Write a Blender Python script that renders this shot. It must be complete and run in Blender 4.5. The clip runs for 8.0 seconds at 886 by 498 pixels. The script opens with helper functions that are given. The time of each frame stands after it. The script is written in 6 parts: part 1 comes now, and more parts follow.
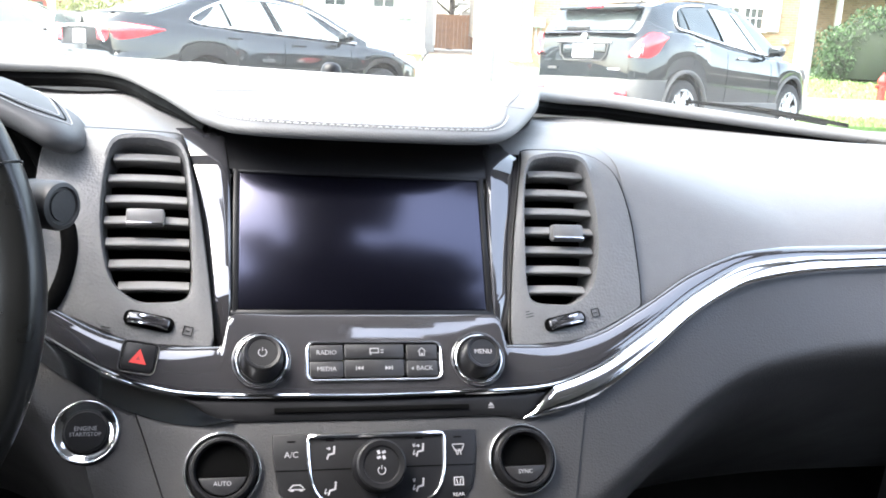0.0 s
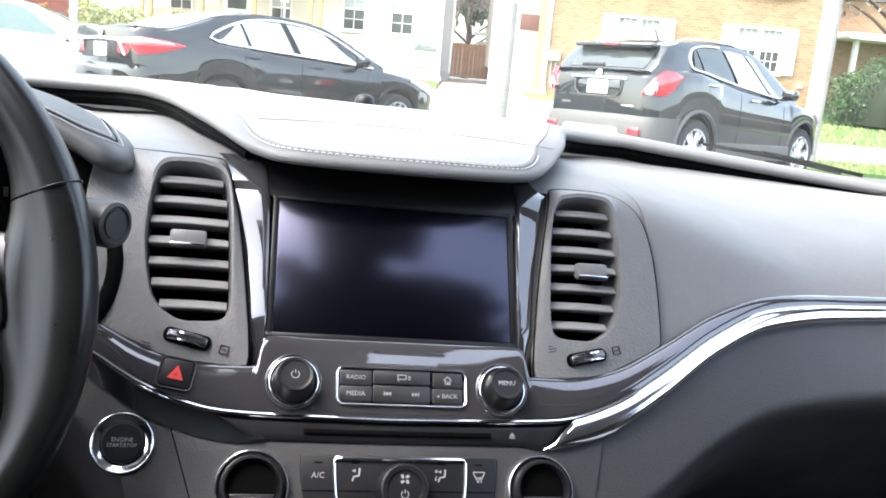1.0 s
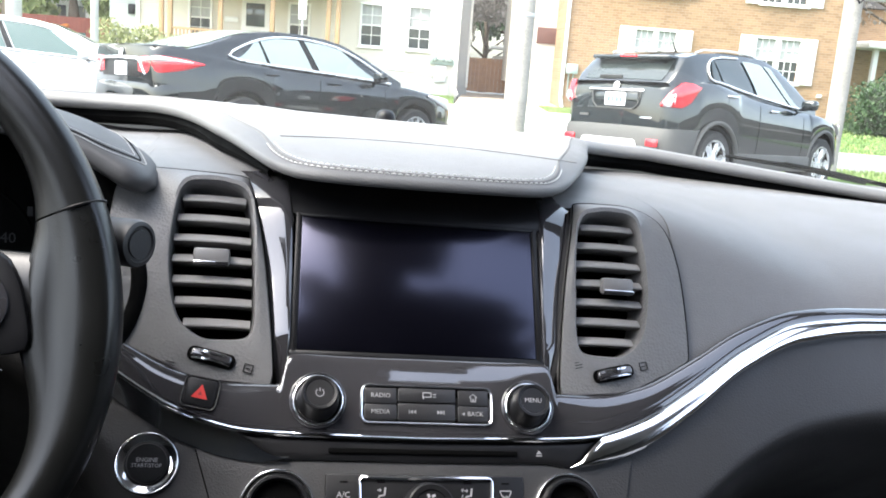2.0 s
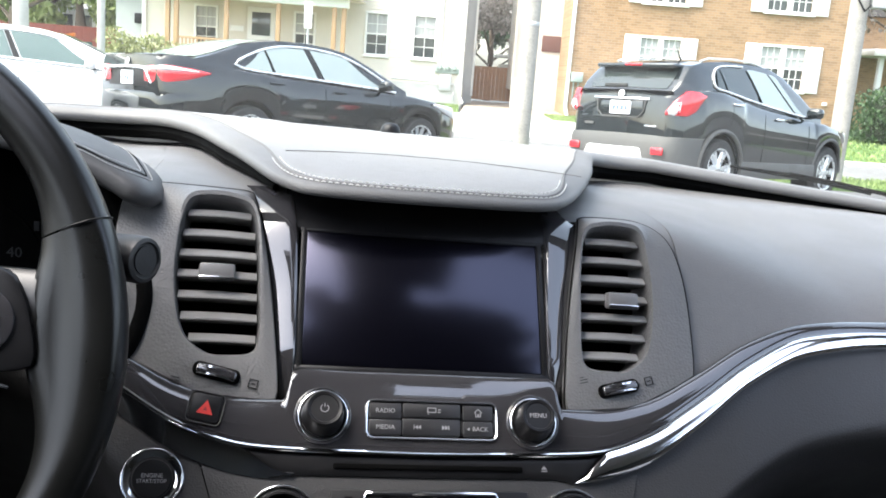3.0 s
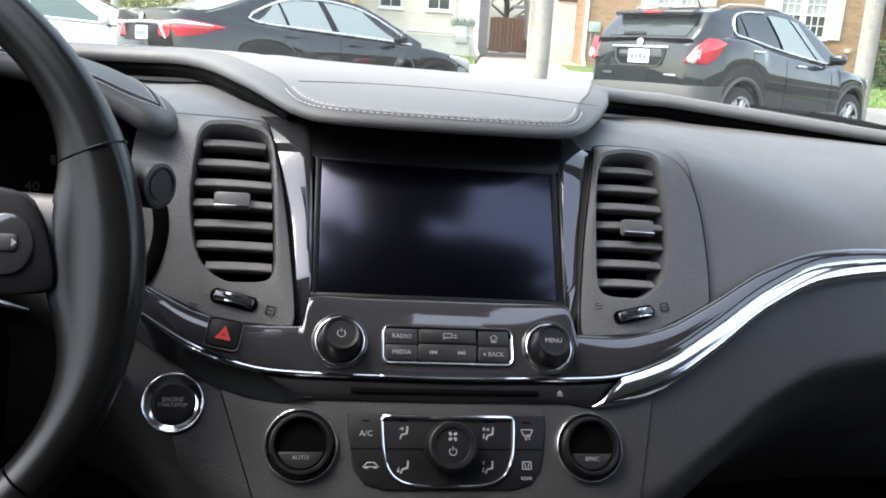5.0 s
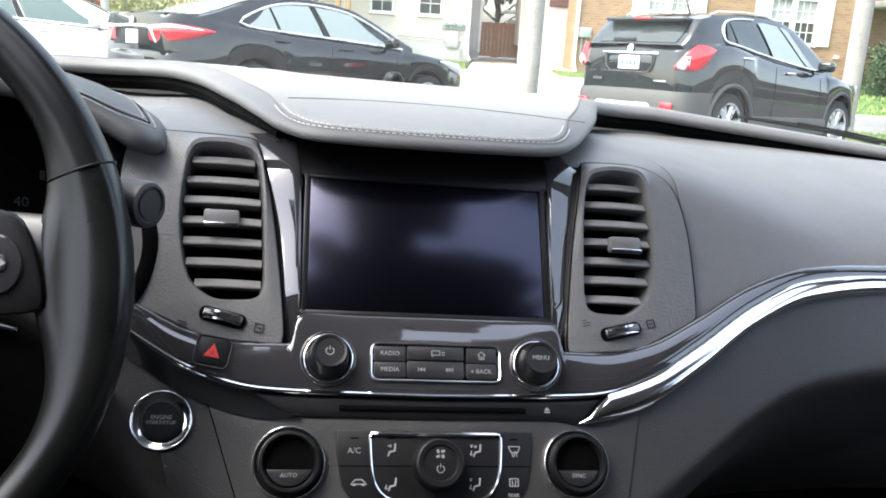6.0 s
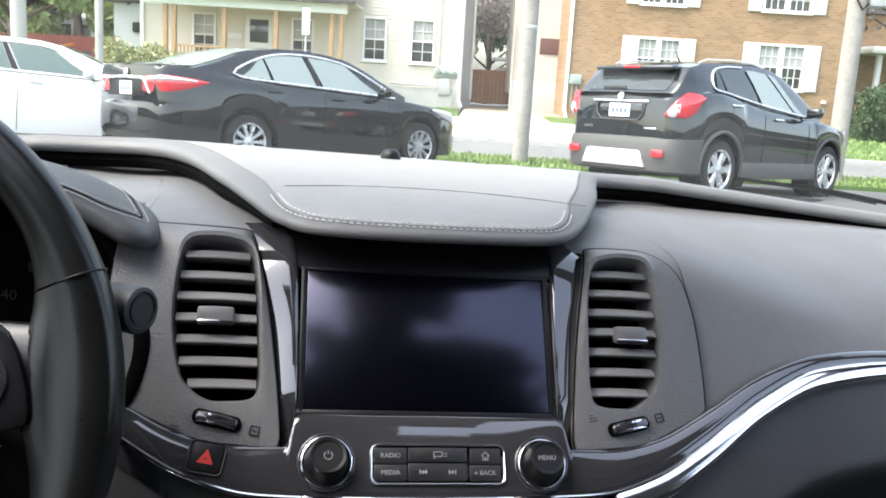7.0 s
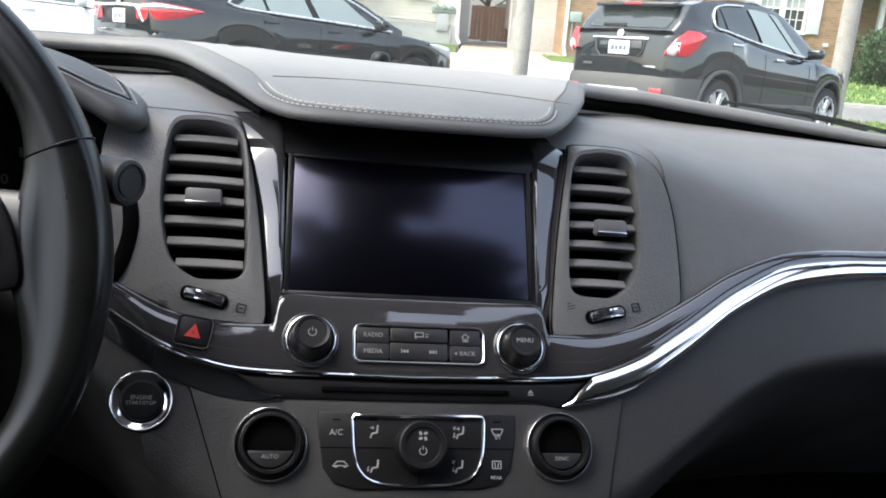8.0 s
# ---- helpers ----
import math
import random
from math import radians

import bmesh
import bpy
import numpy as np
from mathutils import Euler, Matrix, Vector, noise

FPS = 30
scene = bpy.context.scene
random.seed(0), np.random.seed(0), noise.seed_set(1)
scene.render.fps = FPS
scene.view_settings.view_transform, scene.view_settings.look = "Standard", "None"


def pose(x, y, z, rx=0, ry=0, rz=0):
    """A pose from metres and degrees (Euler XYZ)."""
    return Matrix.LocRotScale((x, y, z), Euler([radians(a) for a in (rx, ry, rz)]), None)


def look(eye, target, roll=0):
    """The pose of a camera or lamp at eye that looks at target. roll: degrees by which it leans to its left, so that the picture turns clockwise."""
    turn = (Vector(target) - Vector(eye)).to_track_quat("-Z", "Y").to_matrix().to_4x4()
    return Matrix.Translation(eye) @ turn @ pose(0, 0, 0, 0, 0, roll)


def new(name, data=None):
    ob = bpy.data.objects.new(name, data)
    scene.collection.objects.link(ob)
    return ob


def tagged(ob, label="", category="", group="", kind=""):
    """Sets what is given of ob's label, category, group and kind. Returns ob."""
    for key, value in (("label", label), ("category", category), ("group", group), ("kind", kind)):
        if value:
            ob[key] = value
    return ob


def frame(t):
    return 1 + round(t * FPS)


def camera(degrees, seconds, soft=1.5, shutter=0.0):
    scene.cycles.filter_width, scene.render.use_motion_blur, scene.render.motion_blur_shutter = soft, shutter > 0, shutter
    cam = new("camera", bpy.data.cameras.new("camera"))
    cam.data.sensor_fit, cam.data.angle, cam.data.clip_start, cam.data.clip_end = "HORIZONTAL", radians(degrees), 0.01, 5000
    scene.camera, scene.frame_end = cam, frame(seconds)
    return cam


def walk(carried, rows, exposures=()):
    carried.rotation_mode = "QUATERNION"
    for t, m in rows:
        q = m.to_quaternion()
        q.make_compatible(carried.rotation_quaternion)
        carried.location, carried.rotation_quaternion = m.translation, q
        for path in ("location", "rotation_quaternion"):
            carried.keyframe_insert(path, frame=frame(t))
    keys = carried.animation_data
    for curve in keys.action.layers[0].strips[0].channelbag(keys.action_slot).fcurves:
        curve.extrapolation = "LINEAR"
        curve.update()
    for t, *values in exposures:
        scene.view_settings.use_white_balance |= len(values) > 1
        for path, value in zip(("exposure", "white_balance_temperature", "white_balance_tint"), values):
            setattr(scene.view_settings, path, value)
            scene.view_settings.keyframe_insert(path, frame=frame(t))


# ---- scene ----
cam = camera(52.0, 8.0, soft=1.8)
PATH = [
    (0, (-0.107, -0.687, 1.171), (0.373, 1.193, 0.683), 4.7),
    (0.5, (-0.132, -0.703, 1.175), (0.371, 1.179, 0.721), 7.3),
    (1, (-0.131, -0.704, 1.179), (0.334, 1.192, 0.747), 7.3),
    (1.5, (-0.133, -0.699, 1.177), (0.303, 1.208, 0.758), 6.7),
    (3, (-0.134, -0.697, 1.184), (0.277, 1.221, 0.793), 6.4),
    (3.5, (-0.133, -0.697, 1.184), (0.267, 1.223, 0.795), 6.0),
    (4, (-0.132, -0.697, 1.187), (0.263, 1.225, 0.801), 5.5),
    (4.5, (-0.127, -0.705, 1.171), (0.268, 1.208, 0.742), 5.3),
    (4.7, (-0.131, -0.704, 1.164), (0.247, 1.198, 0.674), 5.4),
    (5.8, (-0.128, -0.701, 1.169), (0.265, 1.198, 0.678), 6.2),
    (6, (-0.13, -0.704, 1.175), (0.268, 1.196, 0.694), 5.9),
    (6.5, (-0.133, -0.677, 1.204), (0.27, 1.236, 0.784), 5.5),
    (7, (-0.134, -0.676, 1.206), (0.274, 1.244, 0.822), 5.5),
    (7.5, (-0.128, -0.691, 1.193), (0.279, 1.223, 0.783), 5.5),
    (8, (-0.126, -0.7, 1.172), (0.299, 1.186, 0.66), 6.6),
]
EXPOSURE = [(0.0, 3.90), (0.5, 3.5), (1.0, 3.4), (1.5, 3.22), (3.0, 2.86), (4.0, 2.62), (4.5, 2.46), (6.0, 2.78), (6.5, 2.67), (7.0, 2.55), (7.5, 2.46), (8.0, 2.36)]
walk(cam, [(t, look(eye, target, roll)) for t, eye, target, roll in PATH], EXPOSURE)

# ---- sky and light: a bright overcast day ----
world = bpy.data.worlds.new("overcast_sky")
scene.world = world
world.use_nodes = True
wn = world.node_tree.nodes
sky = wn.new("ShaderNodeTexSky")
sky.sky_type = 'NISHITA'
sky.sun_disc = False
sky.sun_elevation, sky.sun_rotation = radians(60), radians(260)
sky.air_density, sky.dust_density, sky.ozone_density = 1.0, 3.0, 1.0
wn["Background"].inputs["Strength"].default_value = 0.15
cloud = wn.new("ShaderNodeHueSaturation")
cloud.inputs["Saturation"].default_value = 0.66
world.node_tree.links.new(sky.outputs[0], cloud.inputs["Color"])
world.node_tree.links.new(cloud.outputs[0], wn["Background"].inputs["Color"])
sun_data = bpy.data.lights.new("sun", 'SUN')
sun_data.energy, sun_data.angle, sun_data.color = 1.15, radians(50), (1.0, 0.975, 0.92)
sun = new("sun", sun_data)
sun.matrix_world = look((-20, -5, 40), (-20 + 0.62, -5 + 0.07, 40 - 0.78))


# ---- materials ----
def mat(name, color, rough=0.6, metal=0.0, vary=0.12, scale=30.0, bump=0.0, bump_scale=400.0, coat=0.0, spec=0.5):
    """A surface with soft colour variation at two scales and a fine grain."""
    m = bpy.data.materials.new(name)
    m.use_nodes = True
    n, l = m.node_tree.nodes, m.node_tree.links
    b = n["Principled BSDF"]
    b.inputs["Roughness"].default_value = rough
    b.inputs["Metallic"].default_value = metal
    b.inputs["Coat Weight"].default_value = coat
    b.inputs["Coat Roughness"].default_value = 0.03
    b.inputs["Specular IOR Level"].default_value = spec
    tc = n.new("ShaderNodeTexCoord")
    big, fine = n.new("ShaderNodeTexNoise"), n.new("ShaderNodeTexNoise")
    big.inputs["Scale"].default_value, fine.inputs["Scale"].default_value = scale, scale * 9
    big.inputs["Detail"].default_value = 4
    add = n.new("ShaderNodeMath")
    add.operation = 'ADD'
    ramp = n.new("ShaderNodeMapRange")
    ramp.inputs["From Min"].default_value, ramp.inputs["From Max"].default_value = 0.6, 1.4
    ramp.inputs["To Min"].default_value, ramp.inputs["To Max"].default_value = 1 - vary, 1 + vary
    mul = n.new("ShaderNodeVectorMath")
    mul.operation = 'SCALE'
    mul.inputs[0].default_value = color
    for t in (big, fine):
        l.new(tc.outputs["Object"], t.inputs["Vector"])
    l.new(big.outputs["Fac"], add.inputs[0])
    l.new(fine.outputs["Fac"], add.inputs[1])
    l.new(add.outputs[0], ramp.inputs["Value"])
    l.new(ramp.outputs[0], mul.inputs["Scale"])
    l.new(mul.outputs[0], b.inputs["Base Color"])
    rr = n.new("ShaderNodeMapRange")
    rr.inputs["From Min"].default_value, rr.inputs["From Max"].default_value = 0.3, 0.7
    rr.inputs["To Min"].default_value, rr.inputs["To Max"].default_value = rough * 0.88, min(1, rough * 1.12)
    l.new(big.outputs["Fac"], rr.inputs["Value"])
    l.new(rr.outputs[0], b.inputs["Roughness"])
    if bump:
        v, bp = n.new("ShaderNodeTexVoronoi"), n.new("ShaderNodeBump")
        v.inputs["Scale"].default_value = bump_scale
        bp.inputs["Strength"].default_value, bp.inputs["Distance"].default_value = bump, 0.0006 if bump_scale > 100 else 0.01
        l.new(tc.outputs["Object"], v.inputs["Vector"])
        l.new(v.outputs["Distance"], bp.inputs["Height"])
        l.new(bp.outputs[0], b.inputs["Normal"])
    return m


def glass(name, color, rough=0.0):
    """Thin pane: mostly clear, with a tint and a mirror gloss."""
    m = bpy.data.materials.new(name)
    m.use_nodes = True
    n, l = m.node_tree.nodes, m.node_tree.links
    clear, gl, mix = n.new("ShaderNodeBsdfTransparent"), n.new("ShaderNodeBsdfGlossy"), n.new("ShaderNodeMixShader")
    clear.inputs["Color"].default_value = (*color, 1)
    gl.inputs["Roughness"].default_value = rough
    mix.inputs["Fac"].default_value = 0.085
    l.new(clear.outputs[0], mix.inputs[1])
    l.new(gl.outputs[0], mix.inputs[2])
    l.new(mix.outputs[0], n["Material Output"].inputs["Surface"])
    return m


PLASTIC = mat("grey_brown_dash_plastic", (0.098, 0.0960, 0.0964), 0.5, vary=0.06, scale=12, bump=0.35, bump_scale=900)
VENT_PLASTIC = mat("dark_vent_plastic", (0.090, 0.0888, 0.0895), 0.48, vary=0.08, scale=12, bump=0.5, bump_scale=480)
LOWER = mat("dark_grain_plastic", (0.0175, 0.0171, 0.0174), 0.55, vary=0.06, scale=12, bump=0.3, bump_scale=700)
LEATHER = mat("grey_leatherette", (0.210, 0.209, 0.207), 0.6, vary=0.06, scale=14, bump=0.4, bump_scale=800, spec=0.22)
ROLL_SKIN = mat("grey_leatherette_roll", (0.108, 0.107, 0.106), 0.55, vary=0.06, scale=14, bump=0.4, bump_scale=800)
SEAM = mat("dark_grey_seam", (0.11, 0.108, 0.105), 0.7, vary=0.1, scale=60)
THREAD = mat("pale_thread", (0.52, 0.515, 0.50), 0.7, vary=0.1, scale=200)
SEAM_THREAD = mat("pale_grey_thread", (0.40, 0.40, 0.395), 0.7, vary=0.1, scale=200)
GLOSS = mat("gloss_dark_trim", (0.027, 0.0265, 0.029), 0.06, vary=0.25, scale=160, coat=0.8, spec=0.8)
CHROME = mat("chrome", (0.86, 0.87, 0.89), 0.10, metal=1.0, vary=0.03, scale=20)
SATIN = mat("satin_black", (0.0065, 0.0065, 0.0072), 0.38, vary=0.08, scale=60, spec=0.24)
RUBBER = mat("black_rubber", (0.012, 0.012, 0.012), 0.7, vary=0.15, scale=60, bump=0.3)
SCREEN = mat("screen_glass", (0.0008, 0.0008, 0.0018), 0.19, vary=0.05, scale=10, spec=0.75)
SCREEN.node_tree.nodes["Principled BSDF"].inputs["Specular Tint"].default_value = (0.74, 0.74, 1.0, 1)
WHEELSKIN = mat("black_wheel_leather", (0.0036, 0.0038, 0.0036), 0.31, vary=0.1, scale=25, bump=0.06, bump_scale=900, spec=0.42)
SLAT = mat("vent_slat_plastic", (0.155, 0.152, 0.150), 0.5, vary=0.05, scale=30)
TAB = mat("vent_tab", (0.125, 0.123, 0.123), 0.4, vary=0.05, scale=30)
KEYCAP = mat("dark_grey_keycap", (0.013, 0.013, 0.0142), 0.38, vary=0.08, scale=60)
SATIN_CHROME = mat("satin_chrome", (0.80, 0.81, 0.83), 0.24, metal=1.0, vary=0.04, scale=40)
# for black parts, and for gaps and hollows whose shade is in the colour
DARK = mat("black_parts_and_shade", (0.0010, 0.0010, 0.0010), 0.8, vary=0.1, scale=30, spec=0.04)
RED = mat("red_marking", (0.5, 0.02, 0.015), 0.5, vary=0.05, scale=50)
INK = mat("pale_print", (0.21, 0.21, 0.22), 0.6, vary=0.05, scale=100)
CARPET = mat("black_carpet", (0.005, 0.005, 0.005), 0.95, vary=0.2, scale=60, bump=0.3, spec=0.1)
KNOB = mat("dark_grey_knob", (0.020, 0.020, 0.021), 0.5, vary=0.06, scale=60, bump=0.1)
CLOTH = mat("dark_cabin_cloth", (0.045, 0.044, 0.043), 0.9, vary=0.1, scale=40, bump=0.3)


# ---- building helpers ----
def link(name, bm, material, smooth=True):
    me = bpy.data.meshes.new(name)
    bmesh.ops.recalc_face_normals(bm, faces=bm.faces[:])
    bm.to_mesh(me)
    bm.free()
    me.materials.append(material)
    if smooth:
        me.shade_smooth()
        me.set_sharp_from_angle(angle=radians(40))
    return new(name, me)


def part(name, bm, material, parent, label="", smooth=True):
    ob = link(name, bm, material, smooth)
    ob.parent = parent
    return tagged(ob, label)


def solo(name, bm, material, label, category, group="", kind="", smooth=True):
    return tagged(link(name, bm, material, smooth), label, category, group, kind)


def base(name, label, category, m=None, group="", kind=""):
    ob = new(name)
    if m is not None:
        ob.matrix_world = m
    return tagged(ob, label, category, group, kind)


def spline(points, count):
    """A smooth open curve through the points."""
    p = np.array(points, float)
    d = np.r_[0, np.cumsum(np.linalg.norm(np.diff(p, axis=0), axis=1))]
    ends = np.vstack([2 * p[0] - p[1], p, 2 * p[-1] - p[-2]])
    out = []
    for s in np.linspace(0, d[-1], count):
        i = min(max(np.searchsorted(d, s, side="right") - 1, 0), len(p) - 2)
        u = (s - d[i]) / max(d[i + 1] - d[i], 1e-9)
        a, b, c, e = ends[i:i + 4]
        out.append(0.5 * (2 * b + (c - a) * u + (2 * a - 5 * b + 4 * c - e) * u * u + (3 * b - a - 3 * c + e) * u ** 3))
    return np.array(out)


def closed(points, count):
    p = list(points)
    n = len(p)
    s = spline(p[-3:] + p + p[:3], count * 3)
    a = int(np.argmin(np.linalg.norm(s[:count + count // 2] - np.array(p[0]), axis=1)))
    tail = s[a + 3:]
    b = a + 3 + int(np.argmin(np.linalg.norm(tail - np.array(p[0]), axis=1)))
    loop = s[a:b]
    return loop[np.linspace(0, len(loop) - 1, count, endpoint=False).astype(int)]


def func(points):
    """A smooth one-valued function through (x, value) points, even in x."""
    p = np.array(points, float)
    x, y = p[:, 0], p[:, 1]
    h, d = np.diff(x), np.diff(y) / np.diff(x)
    m = np.r_[d[0], np.where(d[:-1] * d[1:] > 0, 2 * d[:-1] * d[1:] / (d[:-1] + d[1:] + 1e-12), 0), d[-1]]

    def f(v):
        v = min(max(abs(v), x[0]), x[-1])
        i = min(int(np.searchsorted(x, v, side="right")) - 1, len(h) - 1)
        u = (v - x[i]) / h[i]
        return (y[i] * (1 + 2 * u) * (1 - u) ** 2 + m[i] * h[i] * u * (1 - u) ** 2 + y[i + 1] * u * u * (3 - 2 * u) + m[i + 1] * h[i] * u * u * (u - 1))
    return f


def grid(rows, close_u=False, close_v=False, bm=None):
    """A sheet of quads through rows of points."""
    bm = bm or bmesh.new()
    vs = [[bm.verts.new(p) for p in r] for r in rows]
    nr, nc = len(vs), len(vs[0])
    for i in range(nr - (0 if close_v else 1)):
        for j in range(nc - (0 if close_u else 1)):
            q = (vs[i][j], vs[i][(j + 1) % nc], vs[(i + 1) % nr][(j + 1) % nc], vs[(i + 1) % nr][j])
            bm.faces.new(q)
    return bm


def tube(path, radius, sides=8, bm=None, cap=True, flat=1.0, close=False, up=(0, 0, 1)):
    """A round or oval bar along a path; radius may be a list."""
    bm = bm or bmesh.new()
    path = [Vector(p) for p in path]
    n = len(path)
    rows = []
    for i, p in enumerate(path):
        a, b = path[(i - 1) % n if close else max(i - 1, 0)], path[(i + 1) % n if close else min(i + 1, n - 1)]
        t = (b - a).normalized()
        u = Vector(up)
        s = t.cross(u)
        s = s.normalized() if s.length > 1e-4 else t.orthogonal().normalized()
        w = s.cross(t).normalized()
        r = radius[i] if isinstance(radius, (list, tuple, np.ndarray)) else radius
        rows.append([p + s * math.cos(k * 2 * math.pi / sides) * r + w * math.sin(k * 2 * math.pi / sides) * r * flat for k in range(sides)])
    grid(rows, close_u=True, close_v=close, bm=bm)
    if cap and not close:
        for r in (0, -1):
            bm.verts.ensure_lookup_table()
            vs = [bm.verts.new(p) for p in rows[r]]
            bm.faces.new(vs)
    return bm


def box(size, at=(0, 0, 0), bevel=0.0, bm=None, m=None, seg=2):
    """A box of that size, centred at a place, with rounded edges."""
    own = bmesh.new()
    bmesh.ops.create_cube(own, size=1.0)
    bmesh.ops.scale(own, vec=size, verts=own.verts)
    if bevel:
        bmesh.ops.bevel(own, geom=own.edges[:], offset=bevel, segments=seg, affect='EDGES', profile=0.5)
    bmesh.ops.translate(own, vec=at, verts=own.verts)
    if m is not None:
        own.transform(m)
    if bm is None:
        return own
    me = bpy.data.meshes.new("tmp")
    own.to_mesh(me)
    own.free()
    bm.from_mesh(me)
    bpy.data.meshes.remove(me)
    return bm


def lathe(profile, m=None, sides=40, bm=None):
    """A turned shape round its z axis from (radius, height) points."""
    own = bm or bmesh.new()
    rows = [[(r * math.cos(k * 2 * math.pi / sides), r * math.sin(k * 2 * math.pi / sides), h) for k in range(sides)] for r, h in profile]
    if m is not None:
        rows = [[m @ Vector(p) for p in r] for r in rows]
    grid(rows, close_u=True, bm=own)
    bmesh.ops.remove_doubles(own, verts=own.verts[:], dist=1e-6)
    return own


def prism(outline, depth, m=None, bevel=0.0, bm=None):
    """A flat outline (x, y) with thickness along -z, its front face at z = 0."""
    own = bmesh.new()
    f = own.faces.new([own.verts.new((x, y, 0)) for x, y in outline])
    ext = bmesh.ops.extrude_face_region(own, geom=[f])
    bmesh.ops.translate(own, vec=(0, 0, -depth), verts=[v for v in ext["geom"] if isinstance(v, bmesh.types.BMVert)])
    bmesh.ops.recalc_face_normals(own, faces=own.faces[:])
    if bevel:
        top = [e for e in own.edges if all(abs(v.co.z) < 1e-6 for v in e.verts)]
        bmesh.ops.bevel(own, geom=top, offset=bevel, segments=2, affect='EDGES', profile=0.5)
    if m is not None:
        own.transform(m)
    if bm is None:
        return own
    me = bpy.data.meshes.new("tmp")
    own.to_mesh(me)
    own.free()
    bm.from_mesh(me)
    bpy.data.meshes.remove(me)
    return bm


def rounded(w, h, r, n=5, cx=0.0, cy=0.0):
    pts = []
    for sx, sy, a0 in ((1, 1, 0), (-1, 1, 90), (-1, -1, 180), (1, -1, 270)):
        for k in range(n + 1):
            a = radians(a0 + 90 * k / n)
            pts.append((cx + sx * (w / 2 - r) + r * math.cos(a), cy + sy * (h / 2 - r) + r * math.sin(a)))
    return pts


def words(text, size, m, parent, material, name="lettering"):
    """Built-in letters as a thin mesh, centred."""
    cu = bpy.data.curves.new(name, 'FONT')
    cu.body, cu.size, cu.align_x, cu.align_y, cu.extrude, cu.resolution_u = text, size, 'CENTER', 'CENTER', 0.0002, 2
    tmp = new(name, cu)
    me = bpy.data.meshes.new_from_object(tmp.evaluated_get(bpy.context.evaluated_depsgraph_get()))
    bpy.data.objects.remove(tmp)
    bpy.data.curves.remove(cu)
    me.transform(m)
    me.materials.append(material)
    ob = new(name, me)
    ob.parent = parent
    return ob


# ---- the dashboard: heights n over a plane (x, v) that leans back by 33 degrees ----
LEAN_BACK = radians(33)
SN, CS = math.sin(LEAN_BACK), math.cos(LEAN_BACK)


def at(x, v, n=0.0):
    """The place of (x across, v down the leaning plane, n out of it)."""
    return Vector((x, -v * SN - n * CS, 1.05 - v * CS + n * SN))


def on(x, v, n=0.0, turn=0.0):
    """A pose on the leaning plane: local x across, y up the slope, z out of it."""
    m = Matrix(((1, 0, 0), (0, SN, -CS), (0, CS, SN))).to_4x4()
    m.translation = at(x, v, n)
    return m @ pose(0, 0, 0, 0, 0, turn)


v_corner = func([(0, -0.03), (0.2, -0.03), (0.3, -0.012), (0.42, 0.018), (0.9, 0.02)])
k_back = func([(0, 1.54), (0.22, 1.54), (0.42, 1.24), (0.9, 1.2)])
band_top = func([(0, 0.1105), (0.092, 0.111), (0.0995, 0.114), (0.1045, 0.1345), (0.136, 0.134), (0.1745, 0.1262), (0.216, 0.1055), (0.2717, 0.0732), (0.3268, 0.0543), (0.4211, 0.0436), (0.55, 0.041), (0.9, 0.045)])
band_line = func([(0, 0.1702), (0.086, 0.1688), (0.118, 0.1675), (0.1341, 0.1657), (0.1735, 0.153), (0.2153, 0.1288), (0.2694, 0.0926), (0.3249, 0.0678), (0.4189, 0.0561), (0.55, 0.053), (0.9, 0.056)])
band_low = func([(0, 0.186), (0.094, 0.1855), (0.117, 0.189), (0.1332, 0.1875), (0.17, 0.1755), (0.2142, 0.1485), (0.268, 0.1095), (0.3232, 0.0843), (0.417, 0.0697), (0.55, 0.0635), (0.9, 0.066)])


def height(x, v):
    """The dash skin's n: over the edge it runs flat towards the windscreen."""
    w = 0.012 + 0.022 * min(1.0, max(0.0, (abs(x) - 0.22) / 0.18))
    a = (v_corner(x) - v) / w
    soft = w * (a if a > 30 else math.log1p(math.exp(a)))
    side = min(1.0, max(0.0, (abs(x) - 0.14) / 0.07))
    # bends the foot of the lower panels under: shade there put into the shape
    low = max(0.0, v - band_low(x) - 0.066 + (0.004 if x > 0 else 0.019) * side + 0.45 * min(0.08, max(0.0, -x - 0.172)))
    under = 8.0 + 34.0 * side
    n = -k_back(x) * soft - under * low * low
    y = -v * SN - n * CS
    dip = min(1.0, max(0.0, (y - 0.26) / 0.11))
    return n - (0.013 + 0.030 * min(1.0, max(0.0, (x - 0.30) / 0.45))) * dip * dip * (3 - 2 * dip)


def v_back(x, y):
    """v at which the skin reaches that y."""
    v = v_corner(x)
    while -v * SN - height(x, v) * CS < y:
        v -= 0.002
    return v


